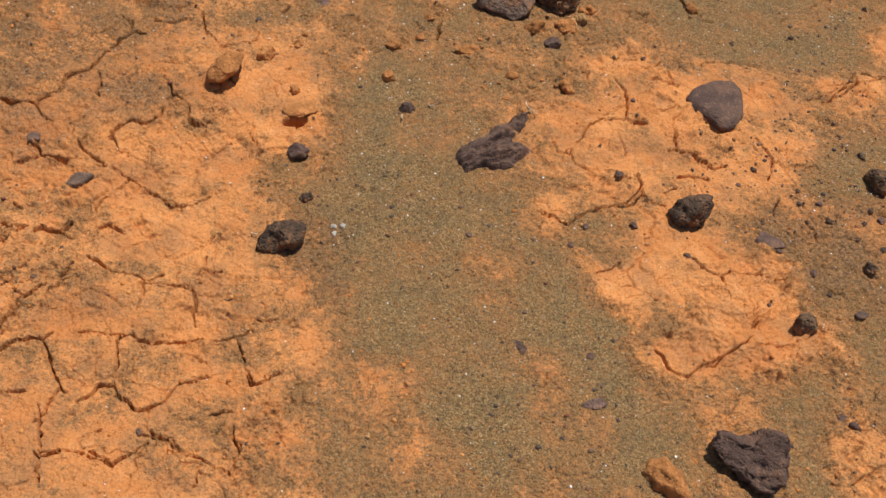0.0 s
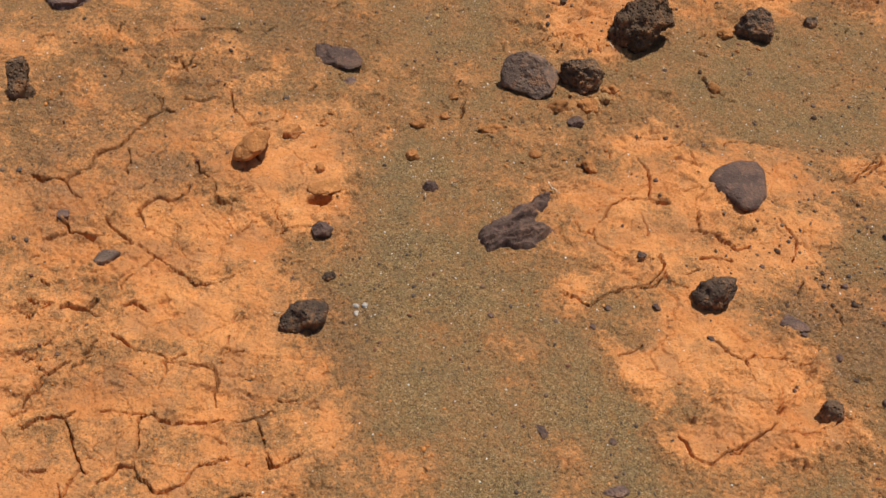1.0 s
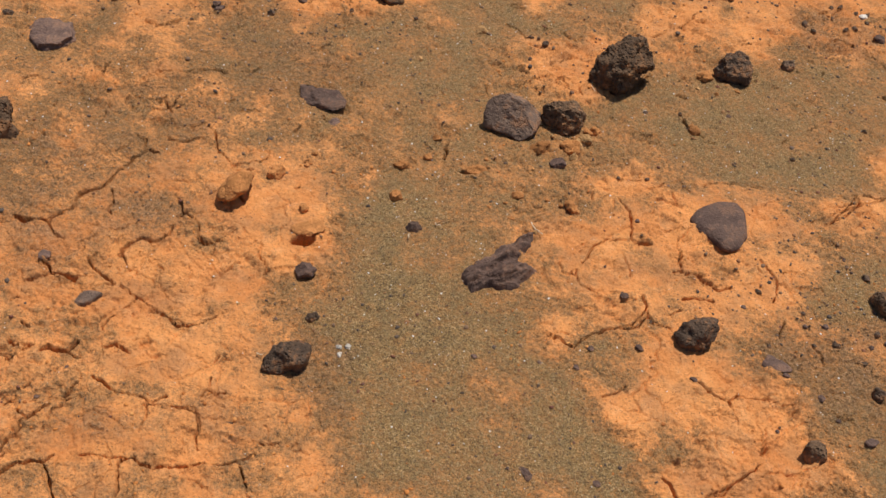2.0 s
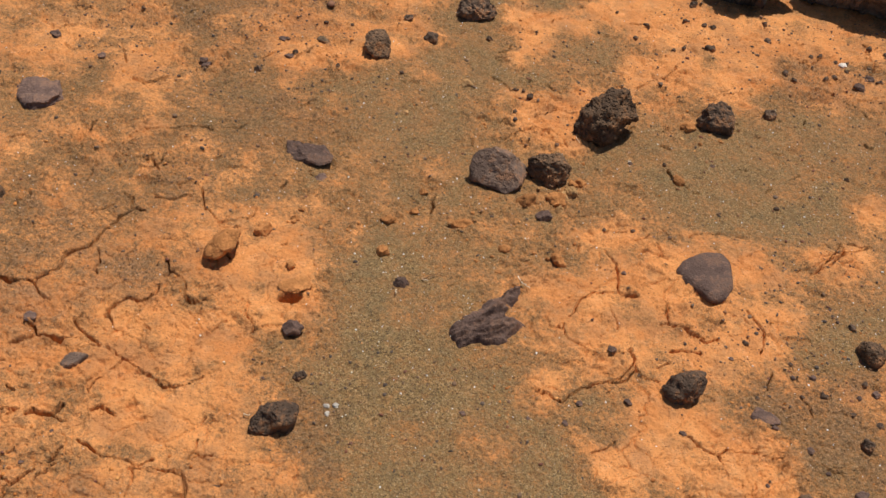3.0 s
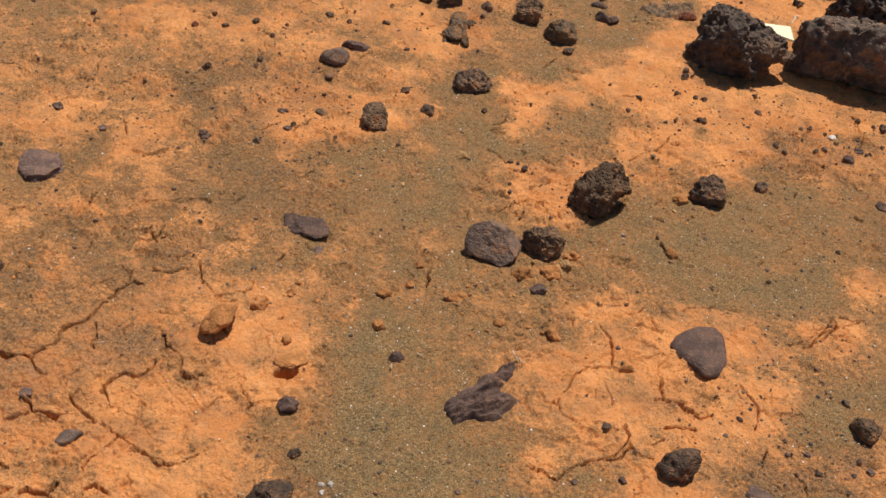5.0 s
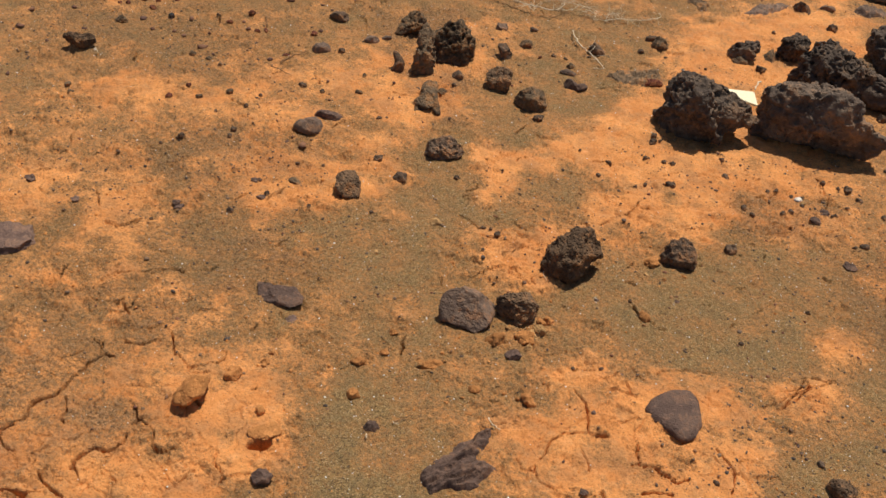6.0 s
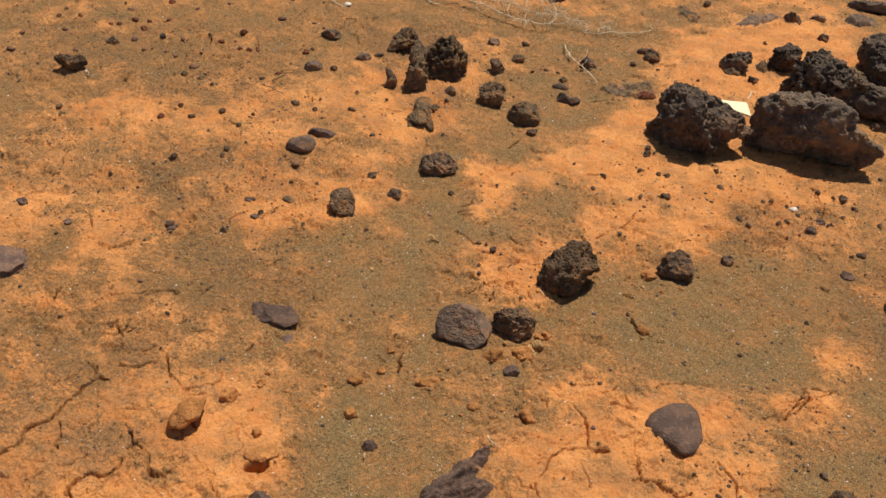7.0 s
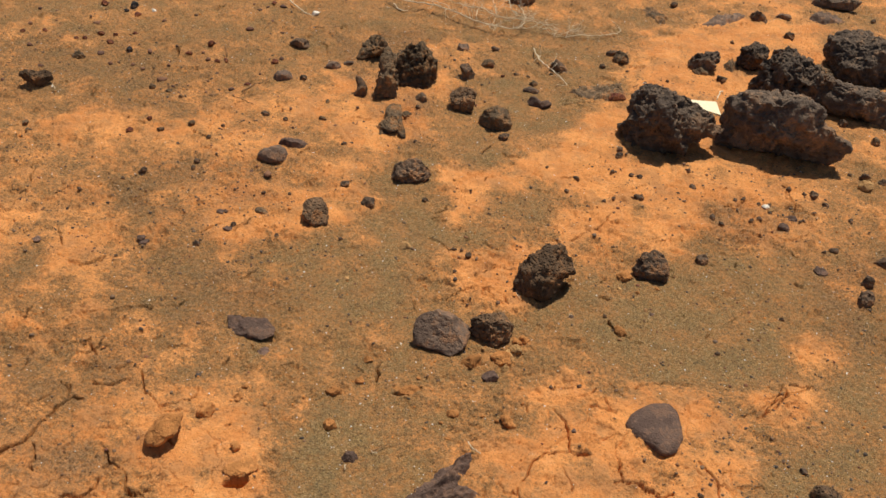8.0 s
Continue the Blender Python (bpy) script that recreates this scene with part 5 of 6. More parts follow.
stone("boulder", 1.186, 3.184, 0.054, (147, 138, 133, 102, 96, 97, 104, 112, 121, 126, 119, 114, 120, 140, 161, 135, 110, 96, 90, 91, 94, 105, 128, 143), 0.085, -20, 24, rough=1.2, label="jagged black crag of broken lava behind the boulders")

stone("brown", 0.898, 3.281, 0.005, (24, 28, 19.5, 17.1, 17.6, 19.0, 18.9, 22, 32, 26, 25, 22, 19.2, 19.5, 22, 21), 0.019, -15, 25)
stone("boulder", 1.425, 3.174, 0.028, (45, 45, 41, 35, 35, 40, 38, 43, 47, 35, 32, 34, 37, 37, 43, 53), 0.034, -24, 24)
stone("boulder", 1.486, 3.050, 0.012, (29, 32, 28, 26, 28, 34, 34, 40, 32, 27, 26, 31, 29, 31, 39, 31), 0.026, -26, 25)
stone("brown", 1.328, 3.360, 0.013, (44, 49, 37, 34, 37, 33, 33, 38, 52, 41, 38, 42, 38, 37, 43, 46), 0.034, -21, 24)
stone("boulder", 1.496, 3.423, 0.063, (135, 123, 101, 91, 89, 103, 127, 145, 138, 122, 114, 105, 113, 114, 131, 173), 0.102, -24, 22)
stone("boulder", 1.388, 3.095, 0.038, (139, 121, 101, 73, 65, 68, 84, 136, 156, 111, 57, 42, 38, 40, 51, 129), 0.075, -24, 25)
stone("basalt", 1.199, 3.813, 0.011, (39, 34, 28, 26, 27, 31, 28, 29, 37, 28, 21, 19.1, 21, 27, 37, 49), 0.025, -17, 22)
crust("grey", 0.016, 10, 1.5, [(0.958, 3.723), (1.032, 3.817), (1.121, 3.873), (1.176, 3.842), (1.104, 3.770), (1.005, 3.714)], seed=20, name="grit_mound", label="low hump of grey caked grit on the soil")
stone("grey", 1.312, 3.866, 0.005, (38, 33, 20, 14.6, 12.8, 13.3, 16.3, 18.3, 23, 34, 21, 16.5, 13.9, 13.1, 14.6, 19.8), 0.017, -18, 21)
stone("boulder", 1.569, 4.043, 0.014, (83, 108, 47, 32, 28, 28, 33, 51, 92, 104, 47, 22, 16.1, 14.3, 15.7, 24), 0.040, -21, 20)
crust("grey", 0.020, 0, 1.5, [(1.415, 3.892), (1.489, 3.966), (1.570, 3.965), (1.586, 3.891), (1.485, 3.855)], seed=21, name="grit_mound", label="low grey lava crust beside dark boulders")
stone("basalt", 1.293, 3.673, 0.007, (23, 24, 24, 19.6, 19.0, 18.3, 15.5, 15.5, 18.2, 24, 20, 20, 20, 18.8, 20, 27), 0.017, -19, 22)
stone("basalt", 0.872, 3.871, 0.007, (14.7, 17.2, 14.1, 12.9, 13.7, 15.5, 13.0, 13.0, 15.2, 13.3, 10.0, 9.2, 9.8, 12.6, 17.5, 14.7), 0.012, -12, 22)
crust("brown", 0.020, -35, 1.5, [(0.719, 3.802), (0.784, 3.841), (0.845, 3.732), (0.809, 3.676), (0.762, 3.727)], seed=22, name="grit_mound", label="low crumbling lump of dark brown caked grit")
stone("basalt", 0.251, 3.750, 0.012, (58, 58, 40, 29, 26, 28, 35, 51, 60, 42, 30, 24, 24, 27, 34, 40), 0.032, -3, 23)
stone("basalt", 1.337, 3.024, 0.007, (16.8, 17.2, 16.6, 14.2, 14.3, 17.1, 14.7, 13.8, 15.1, 17.6, 16.3, 17.7, 16.9, 16.8, 19.5, 19.1), 0.014, -24, 26)
stone("brown", 1.414, 2.912, 0.008, (15.3, 15.1, 15.6, 13.9, 14.5, 18.1, 15.4, 13.8, 14.6, 15.0, 14.7, 17.0, 18.6, 18.2, 21, 18.4), 0.014, -26, 26)
stone("basalt", 1.320, 2.700, 0.006, (18.8, 18.8, 18.2, 12.2, 10.4, 10.4, 10.9, 10.3, 11.3, 15.2, 15.0, 10.0, 8.5, 8.5, 10.0, 14.9), 0.011, -26, 28)
stone("tan", 1.309, 2.642, 0.007, (21, 22, 26, 21, 18.8, 19.5, 19.4, 17.8, 19.1, 25, 18.2, 16.5, 17.5, 19.5, 17.2, 17.8), 0.017, -26, 29)
stone("basalt", 1.372, 2.673, 0.007, (15.5, 17.1, 14.7, 13.0, 13.5, 14.2, 12.3, 12.6, 15.2, 17.0, 16.1, 16.4, 13.9, 13.8, 16.3, 16.4), 0.013, -27, 28)
stone("basalt", 1.255, 2.255, 0.008, (36, 32, 26, 18.4, 16.2, 16.8, 18.7, 19.3, 23, 33, 28, 27, 20, 18.4, 19.8, 26), 0.020, -29, 32)
stone("basalt", 1.179, 2.164, 0.008, (17.3, 16.6, 18.7, 18.5, 17.0, 18.3, 13.6, 11.7, 11.8, 14.2, 18.2, 19.0, 20, 18.1, 18.9, 21), 0.015, -29, 34)
stone("basalt", 1.150, 2.080, 0.011, (21, 23, 23, 27, 29, 27, 28, 20, 18.3, 19.2, 24, 25, 23, 25, 22, 20), 0.020, -29, 35)
stone("vesicular", 0.889, 1.427, 0.012, (25, 29, 29, 25, 25, 26, 28, 32, 33, 31, 25, 24, 26, 25, 28, 27), 0.023, -30, 41, rough=0.7)
stone("basalt", 0.849, 1.207, 0.006, (11.6, 13.1, 13.4, 10.5, 9.8, 10.8, 14.3, 12.8, 13.0, 15.6, 14.9, 15.8, 15.9, 14.1, 14.6, 12.1), 0.011, -34, 46)
stone("slab", 0.661, 1.239, 0.001, (24, 16.3, 13.0, 12.4, 13.8, 19.0, 23, 22, 25, 31, 25, 24, 24, 23, 27, 31), 0.005)
stone("slab", 0.215, 0.902, 0.001, (12.1, 9.5, 9.0, 9.9, 13.3, 16.9, 19.8, 10.8, 6.7, 5.5, 5.3, 6.0, 8.5, 16.3, 14.8, 15.8), 0.003)
stone("slab", 0.349, 0.825, 0.001, (23, 21, 19.4, 13.6, 8.9, 7.5, 7.4, 8.7, 12.7, 25, 15.8, 13.2, 13.0, 13.3, 13.3, 15.7), 0.003)
stone("slab", 0.824, 1.100, 0.002, (10.6, 15.9, 10.9, 9.4, 9.6, 8.4, 8.3, 9.6, 13.9, 14.8, 12.7, 9.8, 9.1, 9.0, 8.1, 8.5), 0.009, top=0.5, rough=0.2)
pebble("slab", 0.740, 1.175, 14.8, 14.2, 7.1, -30)
pebble("slab", 0.721, 1.337, 11.1, 11.4, 5.5, -26)
pebble("slab", 0.763, 1.348, 13.4, 12.9, 6.4, -28)
pebble("slab", 0.885, 1.333, 15.9, 18.5, 8.0, -32)
pebble("slab", 0.397, 1.207, 16.3, 13.4, 6.7, -15)
pebble("slab", 0.500, 1.159, 16.2, 10.0, 5.0, -21)
pebble("slab", 0.769, 1.135, 13.6, 9.4, 4.7, -32)
pebble("slab", 0.821, 1.541, 9.6, 11.4, 4.8, -26)
pebble("slab", 0.834, 1.512, 8.3, 8.5, 4.2, -27)
pebble("slab", 0.380, 1.533, 13.6, 11.9, 5.9, -11)
pebble("slab", 0.790, 0.870, 21.5, 14.7, 7.4, -41)
pebble("slab", -0.356, 0.626, 8.7, 14.2, 4.4, 39)
pebble("slab", 0.678, 1.215, 14.8, 14.2, 7.1, -27)
pebble("slab", 0.649, 1.079, 8.1, 7.7, 3.9, -29)
pebble("slab", 0.718, 1.057, 6.1, 5.6, 2.8, -32)
pebble("slab", 0.847, 1.316, 13.5, 10.4, 5.2, -31)
pebble("slab", 0.320, 1.391, 7.5, 7.3, 3.7, -10)
pebble("slab", 0.341, 1.538, 6.8, 6.6, 3.3, -10)
pebble("slab", 0.446, 1.664, 9.6, 8.5, 4.3, -13)
pebble("slab", -0.282, 1.119, 7.0, 5.4, 2.7, 20)
pebble("basalt", 0.777, 1.304, 19.9, 17.7, 8.9, -29)
pebble("basalt", 0.720, 1.370, 8.9, 9.0, 4.5, -26)
pebble("basalt", 0.865, 1.353, 11.4, 13.2, 5.7, -31)
pebble("basalt", 0.630, 1.401, 15.6, 12.8, 6.4, -22)
pebble("basalt", 0.416, 1.275, 9.4, 9.3, 4.6, -15)
pebble("basalt", 0.648, 1.276, 9.6, 10.9, 4.8, -25)
pebble("basalt", 0.862, 1.497, 23.8, 17.0, 8.5, -28)
pebble("basalt", 0.825, 1.523, 9.5, 9.9, 4.8, -27)
pebble("basalt", 0.734, 1.832, 11.7, 9.6, 4.8, -20)
pebble("basalt", 0.391, 1.491, 7.8, 6.5, 3.2, -12)
pebble("basalt", -0.295, 0.885, 18.5, 7.7, 3.9, 25)
pebble("basalt", 0.880, 1.258, 15.5, 20.4, 7.8, -34)
pebble("basalt", 0.188, 0.802, 8.8, 7.2, 3.6, -8)
pebble("basalt", 0.657, 1.094, 7.1, 6.7, 3.3, -29)
pebble("basalt", 0.737, 1.295, 10.9, 7.5, 3.7, -28)
pebble("basalt", 0.831, 1.275, 9.9, 15.2, 5.0, -32)
pebble("basalt", 0.334, 1.655, 10.6, 9.8, 4.9, -9)
pebble("basalt", 0.480, 1.669, 10.8, 8.6, 4.3, -14)
pebble("basalt", -0.190, 1.126, 7.9, 6.4, 3.2, 15)
pebble("slab", 0.361, 1.318, 16.8, 16.5, 4.9, -12)
pebble("slab", 0.307, 1.189, 16.0, 17.5, 4.8, -11)
pebble("slab", 0.769, 0.883, 17.5, 21.0, 5.3, -40)
pebble("slab", 0.336, 0.913, 16.5, 13.4, 4.0, -16)
pebble("slab", 0.283, 1.140, 13.8, 10.7, 3.2, -10)
pebble("slab", 0.490, 0.783, 5.4, 5.6, 1.6, -29)
pebble("slab", 0.184, 0.907, 7.3, 7.5, 2.2, -6)
pebble("slab", 0.600, 1.356, 10.9, 10.0, 3.0, -22)
pebble("slab", -0.599, 0.930, 9.9, 8.6, 2.6, 39)
pebble("slab", -0.624, 0.864, 13.7, 8.4, 2.5, 42)
pebble("slab", 0.214, 1.134, 7.8, 8.5, 2.3, -7)
pebble("slab", 0.094, 1.120, 13.6, 10.4, 3.1, -0)
pebble("clod", -0.907, 1.449, 12.2, 11.8, 7.1, 36)
pebble("clod", -0.326, 1.564, 16.2, 10.9, 6.5, 16)
pebble("clod", -0.331, 1.521, 13.7, 10.7, 6.4, 16)
pebble("clod", 0.101, 1.525, 11.2, 7.8, 4.7, -0)
pebble("clod", 0.068, 1.503, 11.1, 7.7, 4.6, 1)
pebble("clod", 0.118, 1.487, 19.9, 8.9, 5.3, -1)
pebble("clod", 0.188, 1.559, 13.6, 7.9, 4.8, -4)
pebble("clod", 0.219, 1.550, 10.2, 7.9, 4.7, -5)
pebble("clod", 0.274, 1.803, 29.8, 21.0, 12.6, -6)
pebble("clod", -0.077, 1.686, 23.8, 19.8, 11.9, 6)
pebble("clod", -0.272, 1.519, 10.2, 9.3, 5.6, 14)
pebble("clod", 0.042, 1.646, 11.7, 6.9, 4.1, 2)
pebble("pale", -0.152, 1.081, 12, 9, 7, 14)
pebble("pale", -0.137, 1.087, 13, 12, 7.5, 13)
pebble("pale", -0.147, 1.066, 9, 11, 6.5, 13)
pebble("tan", 0.171, 1.446, 9.8, 8.7, 5.2, -3)
pebble("tan", -0.006, 0.691, 11.9, 8.5, 5.1, 9)
pebble("tan", -0.356, 1.127, 6.0, 5.5, 3.3, 23)
pebble("tan", -0.044, 1.679, 9.5, 8.4, 5.1, 5)
pebble("tan", 0.179, 1.758, 9.8, 10.2, 5.9, -3)
pebble("basalt", -0.560, 2.026, 22.1, 20.5, 14.4, 19)
pebble("basalt", 0.131, 2.096, 21.8, 23.6, 15.3, -1)
pebble("basalt", 0.089, 2.121, 19.2, 10.2, 7.1, -0)
pebble("basalt", 0.109, 2.119, 11.0, 10.2, 7.1, -1)
pebble("basalt", -0.007, 2.327, 19.1, 18.7, 13.1, 2)
pebble("basalt", 0.561, 2.664, 24.7, 22.0, 15.4, -11)
pebble("basalt", 0.534, 2.570, 16.0, 19.0, 11.2, -11)
pebble("basalt", 0.587, 2.556, 19.2, 16.9, 11.8, -12)
pebble("basalt", 0.613, 2.554, 16.0, 21.2, 11.2, -12)
pebble("basalt", 0.770, 2.535, 20.9, 27.7, 14.7, -16)
pebble("basalt", 0.605, 2.446, 34.1, 24.3, 17.0, -13)
pebble("basalt", 0.766, 2.622, 19.8, 15.5, 10.8, -15)
pebble("basalt", 0.424, 2.515, 28.2, 16.4, 11.5, -8)
pebble("basalt", 0.393, 2.442, 13.8, 15.9, 9.6, -8)
pebble("basalt", 0.885, 2.488, 12.8, 19.1, 9.0, -19)
pebble("basalt", 0.909, 2.494, 16.1, 12.8, 9.0, -19)
pebble("basalt", 0.806, 2.392, 17.1, 18.2, 11.9, -18)
pebble("basalt", 0.828, 2.359, 15.4, 10.0, 7.0, -19)
pebble("basalt", 0.906, 2.370, 14.0, 12.2, 8.5, -20)
pebble("basalt", 0.936, 2.391, 15.7, 12.4, 8.7, -21)
pebble("basalt", 0.744, 2.187, 34.8, 33.1, 23.2, -18)
pebble("basalt", 0.919, 1.986, 11.2, 13.9, 7.8, -24)
pebble("basalt", -1.157, 1.843, 25.7, 19.8, 13.9, 36)
pebble("basalt", 0.884, 2.441, 11.1, 10.4, 7.3, -19)
pebble("basalt", 0.981, 2.470, 12.9, 10.7, 7.5, -21)
pebble("basalt", 1.058, 2.411, 12.8, 10.6, 7.4, -23)
pebble("basalt", 1.062, 2.582, 20.1, 18.1, 12.7, -22)
pebble("basalt", 1.103, 2.560, 13.4, 13.5, 9.4, -23)
pebble("basalt", 0.451, 2.378, 12.0, 11.6, 8.1, -9)
pebble("basalt", 0.498, 2.402, 12.2, 13.8, 8.5, -10)
pebble("basalt", 0.733, 1.830, 15.6, 11.0, 7.7, -21)
pebble("basalt", 0.398, 1.669, 11.9, 9.7, 6.8, -12)
pebble("basalt", 0.098, 2.017, 13.3, 11.3, 7.9, -1)
pebble("basalt", -0.207, 2.115, 12.4, 13.7, 8.7, 8)
pebble("basalt", -0.369, 2.088, 11.1, 12.0, 7.7, 13)
pebble("basalt", -0.488, 2.114, 16.9, 14.1, 9.9, 16)
pebble("basalt", 0.175, 2.298, 11.6, 9.2, 6.5, -2)
pebble("basalt", 0.120, 2.394, 9.0, 7.7, 5.4, -1)
pebble("basalt", 0.337, 2.553, 11.1, 10.4, 7.3, -6)
pebble("basalt", 0.427, 2.704, 9.9, 11.1, 7.0, -8)
pebble("basalt", 0.510, 2.197, 11.4, 9.0, 6.3, -12)
pebble("basalt", -0.375, 2.280, 11.7, 11.2, 7.9, 12)
pebble("basalt", -0.446, 2.280, 17.7, 9.4, 6.6, 14)
pebble("basalt", -0.415, 2.002, 8.1, 6.6, 4.6, 15)
pebble("basalt", 0.470, 1.917, 11.7, 9.5, 6.6, -12)
pebble("basalt", 0.489, 1.869, 10.3, 13.9, 7.2, -13)
pebble("slab", 1.003, 2.375, 41.0, 29.0, 10.1, -22)
pebble("slab", 1.030, 2.414, 41.5, 33.7, 11.8, -23)
pebble("slab", -1.091, 2.028, 29.7, 26.6, 9.3, 32)
pebble("slab", -0.700, 2.025, 22.4, 21.0, 7.3, 22)
pebble("slab", -0.526, 2.175, 20.1, 18.2, 6.4, 17)
pebble("slab", -0.502, 2.097, 16.8, 21.0, 5.9, 17)
pebble("slab", 0.388, 1.905, 15.5, 12.4, 4.4, -10)
pebble("slab", 0.587, 1.945, 18.6, 12.9, 4.5, -16)
pebble("clod", 0.864, 2.449, 38.0, 29.2, 16.1, -19)
pebble("clod", 0.030, 1.958, 31.3, 12.6, 6.9, 2)
pebble("clod", 0.257, 1.791, 27.2, 23.3, 12.8, -6)
pebble("clod", 0.503, 1.872, 33.5, 21.7, 11.9, -14)
pebble("clod", 0.529, 2.079, 49.6, 30.8, 16.9, -13)
pebble("clod", 0.562, 2.025, 13.6, 10.0, 5.5, -14)
pebble("clod", 0.613, 2.049, 16.5, 10.2, 5.6, -16)
pebble("clod", -0.881, 2.233, 12.2, 9.8, 5.4, 25)
pebble("tan", -0.038, 2.116, 27.5, 25.5, 15.3, 3)
pebble("tan", -0.168, 1.958, 14.4, 15.9, 8.6, 8)
pebble("tan", 0.253, 1.761, 34.2, 28.7, 17.2, -6)
pebble("tan", 0.978, 2.445, 16.0, 21.2, 9.6, -21)
pebble("tan", 0.515, 2.035, 16.3, 8.4, 5.0, -13)
pebble("basalt", -0.231, 2.347, 29.7, 22.9, 11.4, 8)
pebble("basalt", 0.205, 2.703, 36.2, 30.8, 15.4, -3)
pebble("basalt", -0.369, 1.993, 13.4, 8.2, 4.1, 14)
pebble("basalt", -0.833, 2.277, 12.2, 11.9, 6.0, 23)
pebble("basalt", -0.799, 2.316, 13.9, 14.0, 6.9, 22)
pebble("basalt", -0.919, 2.188, 13.6, 13.6, 6.8, 26)
pebble("basalt", -0.061, 2.630, 12.9, 12.8, 6.4, 3)
pebble("basalt", -0.269, 2.560, 19.1, 14.7, 7.3, 8)
pebble("brown", -1.207, 2.935, 41.6, 36.9, 24.0, 25)
pebble("brown", -1.199, 2.498, 22.1, 20.4, 13.3, 29)
pebble("brown", -1.175, 2.460, 26.8, 20.1, 13.1, 29)
pebble("brown", -0.809, 2.534, 29.4, 17.2, 11.2, 21)
pebble("brown", -0.731, 2.586, 23.0, 23.9, 15.0, 19)
pebble("brown", -0.359, 2.807, 15.3, 22.9, 10.0, 10)
pebble("brown", -0.914, 2.784, 22.9, 21.6, 14.0, 21)
pebble("brown", -0.856, 2.771, 21.0, 16.6, 10.8, 20)
pebble("brown", -0.810, 2.737, 17.3, 16.3, 10.6, 19)
pebble("brown", 0.634, 2.709, 6.7, 8.9, 4.3, -12)
pebble("brown", -0.358, 2.699, 23.2, 17.5, 11.4, 10)
pebble("brown", -0.102, 2.772, 30.1, 26.7, 17.4, 4)
pebble("basalt", -0.532, 2.687, 23.3, 22.1, 14.4, 14)
pebble("basalt", -0.462, 2.937, 23.1, 24.2, 15.0, 11)
pebble("basalt", -0.789, 2.317, 16.9, 17.8, 11.0, 22)
pebble("basalt", -0.665, 2.400, 21.7, 22.0, 14.1, 19)
pebble("basalt", -0.466, 2.666, 14.8, 19.6, 9.6, 12)
pebble("basalt", -0.640, 2.596, 13.1, 12.9, 8.4, 17)
pebble("basalt", -0.662, 2.519, 14.4, 14.7, 9.4, 18)
pebble("basalt", -0.664, 2.365, 12.3, 17.8, 8.0, 19)
pebble("basalt", 0.776, 2.530, 6.4, 8.4, 4.2, -16)
pebble("basalt", -0.742, 2.477, 12.8, 16.7, 8.3, 20)
pebble("basalt", 0.546, 3.268, 23.2, 21.7, 14.1, -9)
pebble("basalt", 0.282, 3.130, 14.8, 17.9, 9.6, -4)
pebble("basalt", 0.361, 3.165, 11.2, 13.0, 7.3, -5)
pebble("basalt", 0.239, 3.137, 16.7, 17.9, 10.8, -3)
pebble("basalt", 0.563, 2.694, 23.2, 21.9, 14.2, -11)
pebble("basalt", 0.896, 2.648, 8.4, 8.9, 5.4, -18)
pebble("basalt", 1.701, 3.931, 21.8, 25.8, 14.2, -23)
pebble("basalt", 0.686, 3.164, 13.2, 10.6, 6.9, -11)
pebble("basalt", 0.768, 3.195, 15.3, 13.4, 8.7, -13)
pebble("basalt", 1.060, 3.576, 19.2, 18.7, 12.2, -16)
pebble("basalt", 0.633, 3.245, 11.6, 13.5, 7.5, -10)
pebble("basalt", -0.071, 2.822, 17.0, 18.2, 11.0, 3)
pebble("basalt", 0.965, 3.248, 35.4, 38.9, 23.0, -16)
pebble("basalt", 1.276, 2.701, 15.9, 16.8, 10.3, -25)
pebble("basalt", 1.155, 2.515, 19.9, 17.6, 11.4, -25)
pebble("basalt", 1.129, 2.556, 26.7, 35.6, 17.4, -24)
pebble("basalt", 1.116, 2.213, 9.1, 9.7, 5.9, -27)
pebble("basalt", 1.124, 2.293, 28.0, 18.1, 11.8, -26)
pebble("basalt", 1.094, 2.278, 13.9, 11.9, 7.8, -26)
pebble("basalt", 1.212, 2.449, 13.1, 21.7, 8.5, -26)
pebble("basalt", 1.066, 2.414, 19.2, 12.5, 8.1, -24)
pebble("basalt", 1.110, 2.464, 16.3, 8.6, 5.6, -24)
pebble("basalt", 0.952, 2.477, 12.8, 16.8, 8.3, -21)
pebble("basalt", 0.887, 2.496, 11.2, 18.9, 7.3, -19)
pebble("basalt", 0.912, 2.498, 12.9, 10.5, 6.8, -20)
pebble("basalt", 0.806, 2.396, 13.9, 15.9, 9.0, -18)
pebble("basalt", 0.911, 2.375, 10.9, 10.0, 6.5, -21)
pebble("basalt", 0.933, 2.392, 14.1, 12.2, 7.9, -21)
pebble("basalt", 0.826, 2.365, 15.4, 11.8, 7.7, -19)
pebble("basalt", 0.973, 2.430, 12.7, 14.5, 8.3, -22)
pebble("basalt", 0.527, 2.428, 12.2, 11.8, 7.6, -11)
pebble("basalt", 0.145, 2.087, 8.1, 8.2, 5.3, -2)
pebble("basalt", -0.738, 1.944, 9.6, 8.4, 5.5, 25)
pebble("basalt", -0.957, 1.928, 9.9, 8.7, 5.7, 31)
pebble("slab", 1.064, 2.194, 45.1, 34.5, 10.3, -26)
pebble("slab", -0.536, 2.167, 20.0, 21.4, 6.0, 17)
pebble("slab", -0.496, 2.098, 16.8, 24.1, 5.0, 17)
pebble("slab", -0.691, 2.015, 25.1, 24.0, 7.2, 23)
pebble("slab", -0.948, 1.976, 20.0, 24.9, 6.0, 30)
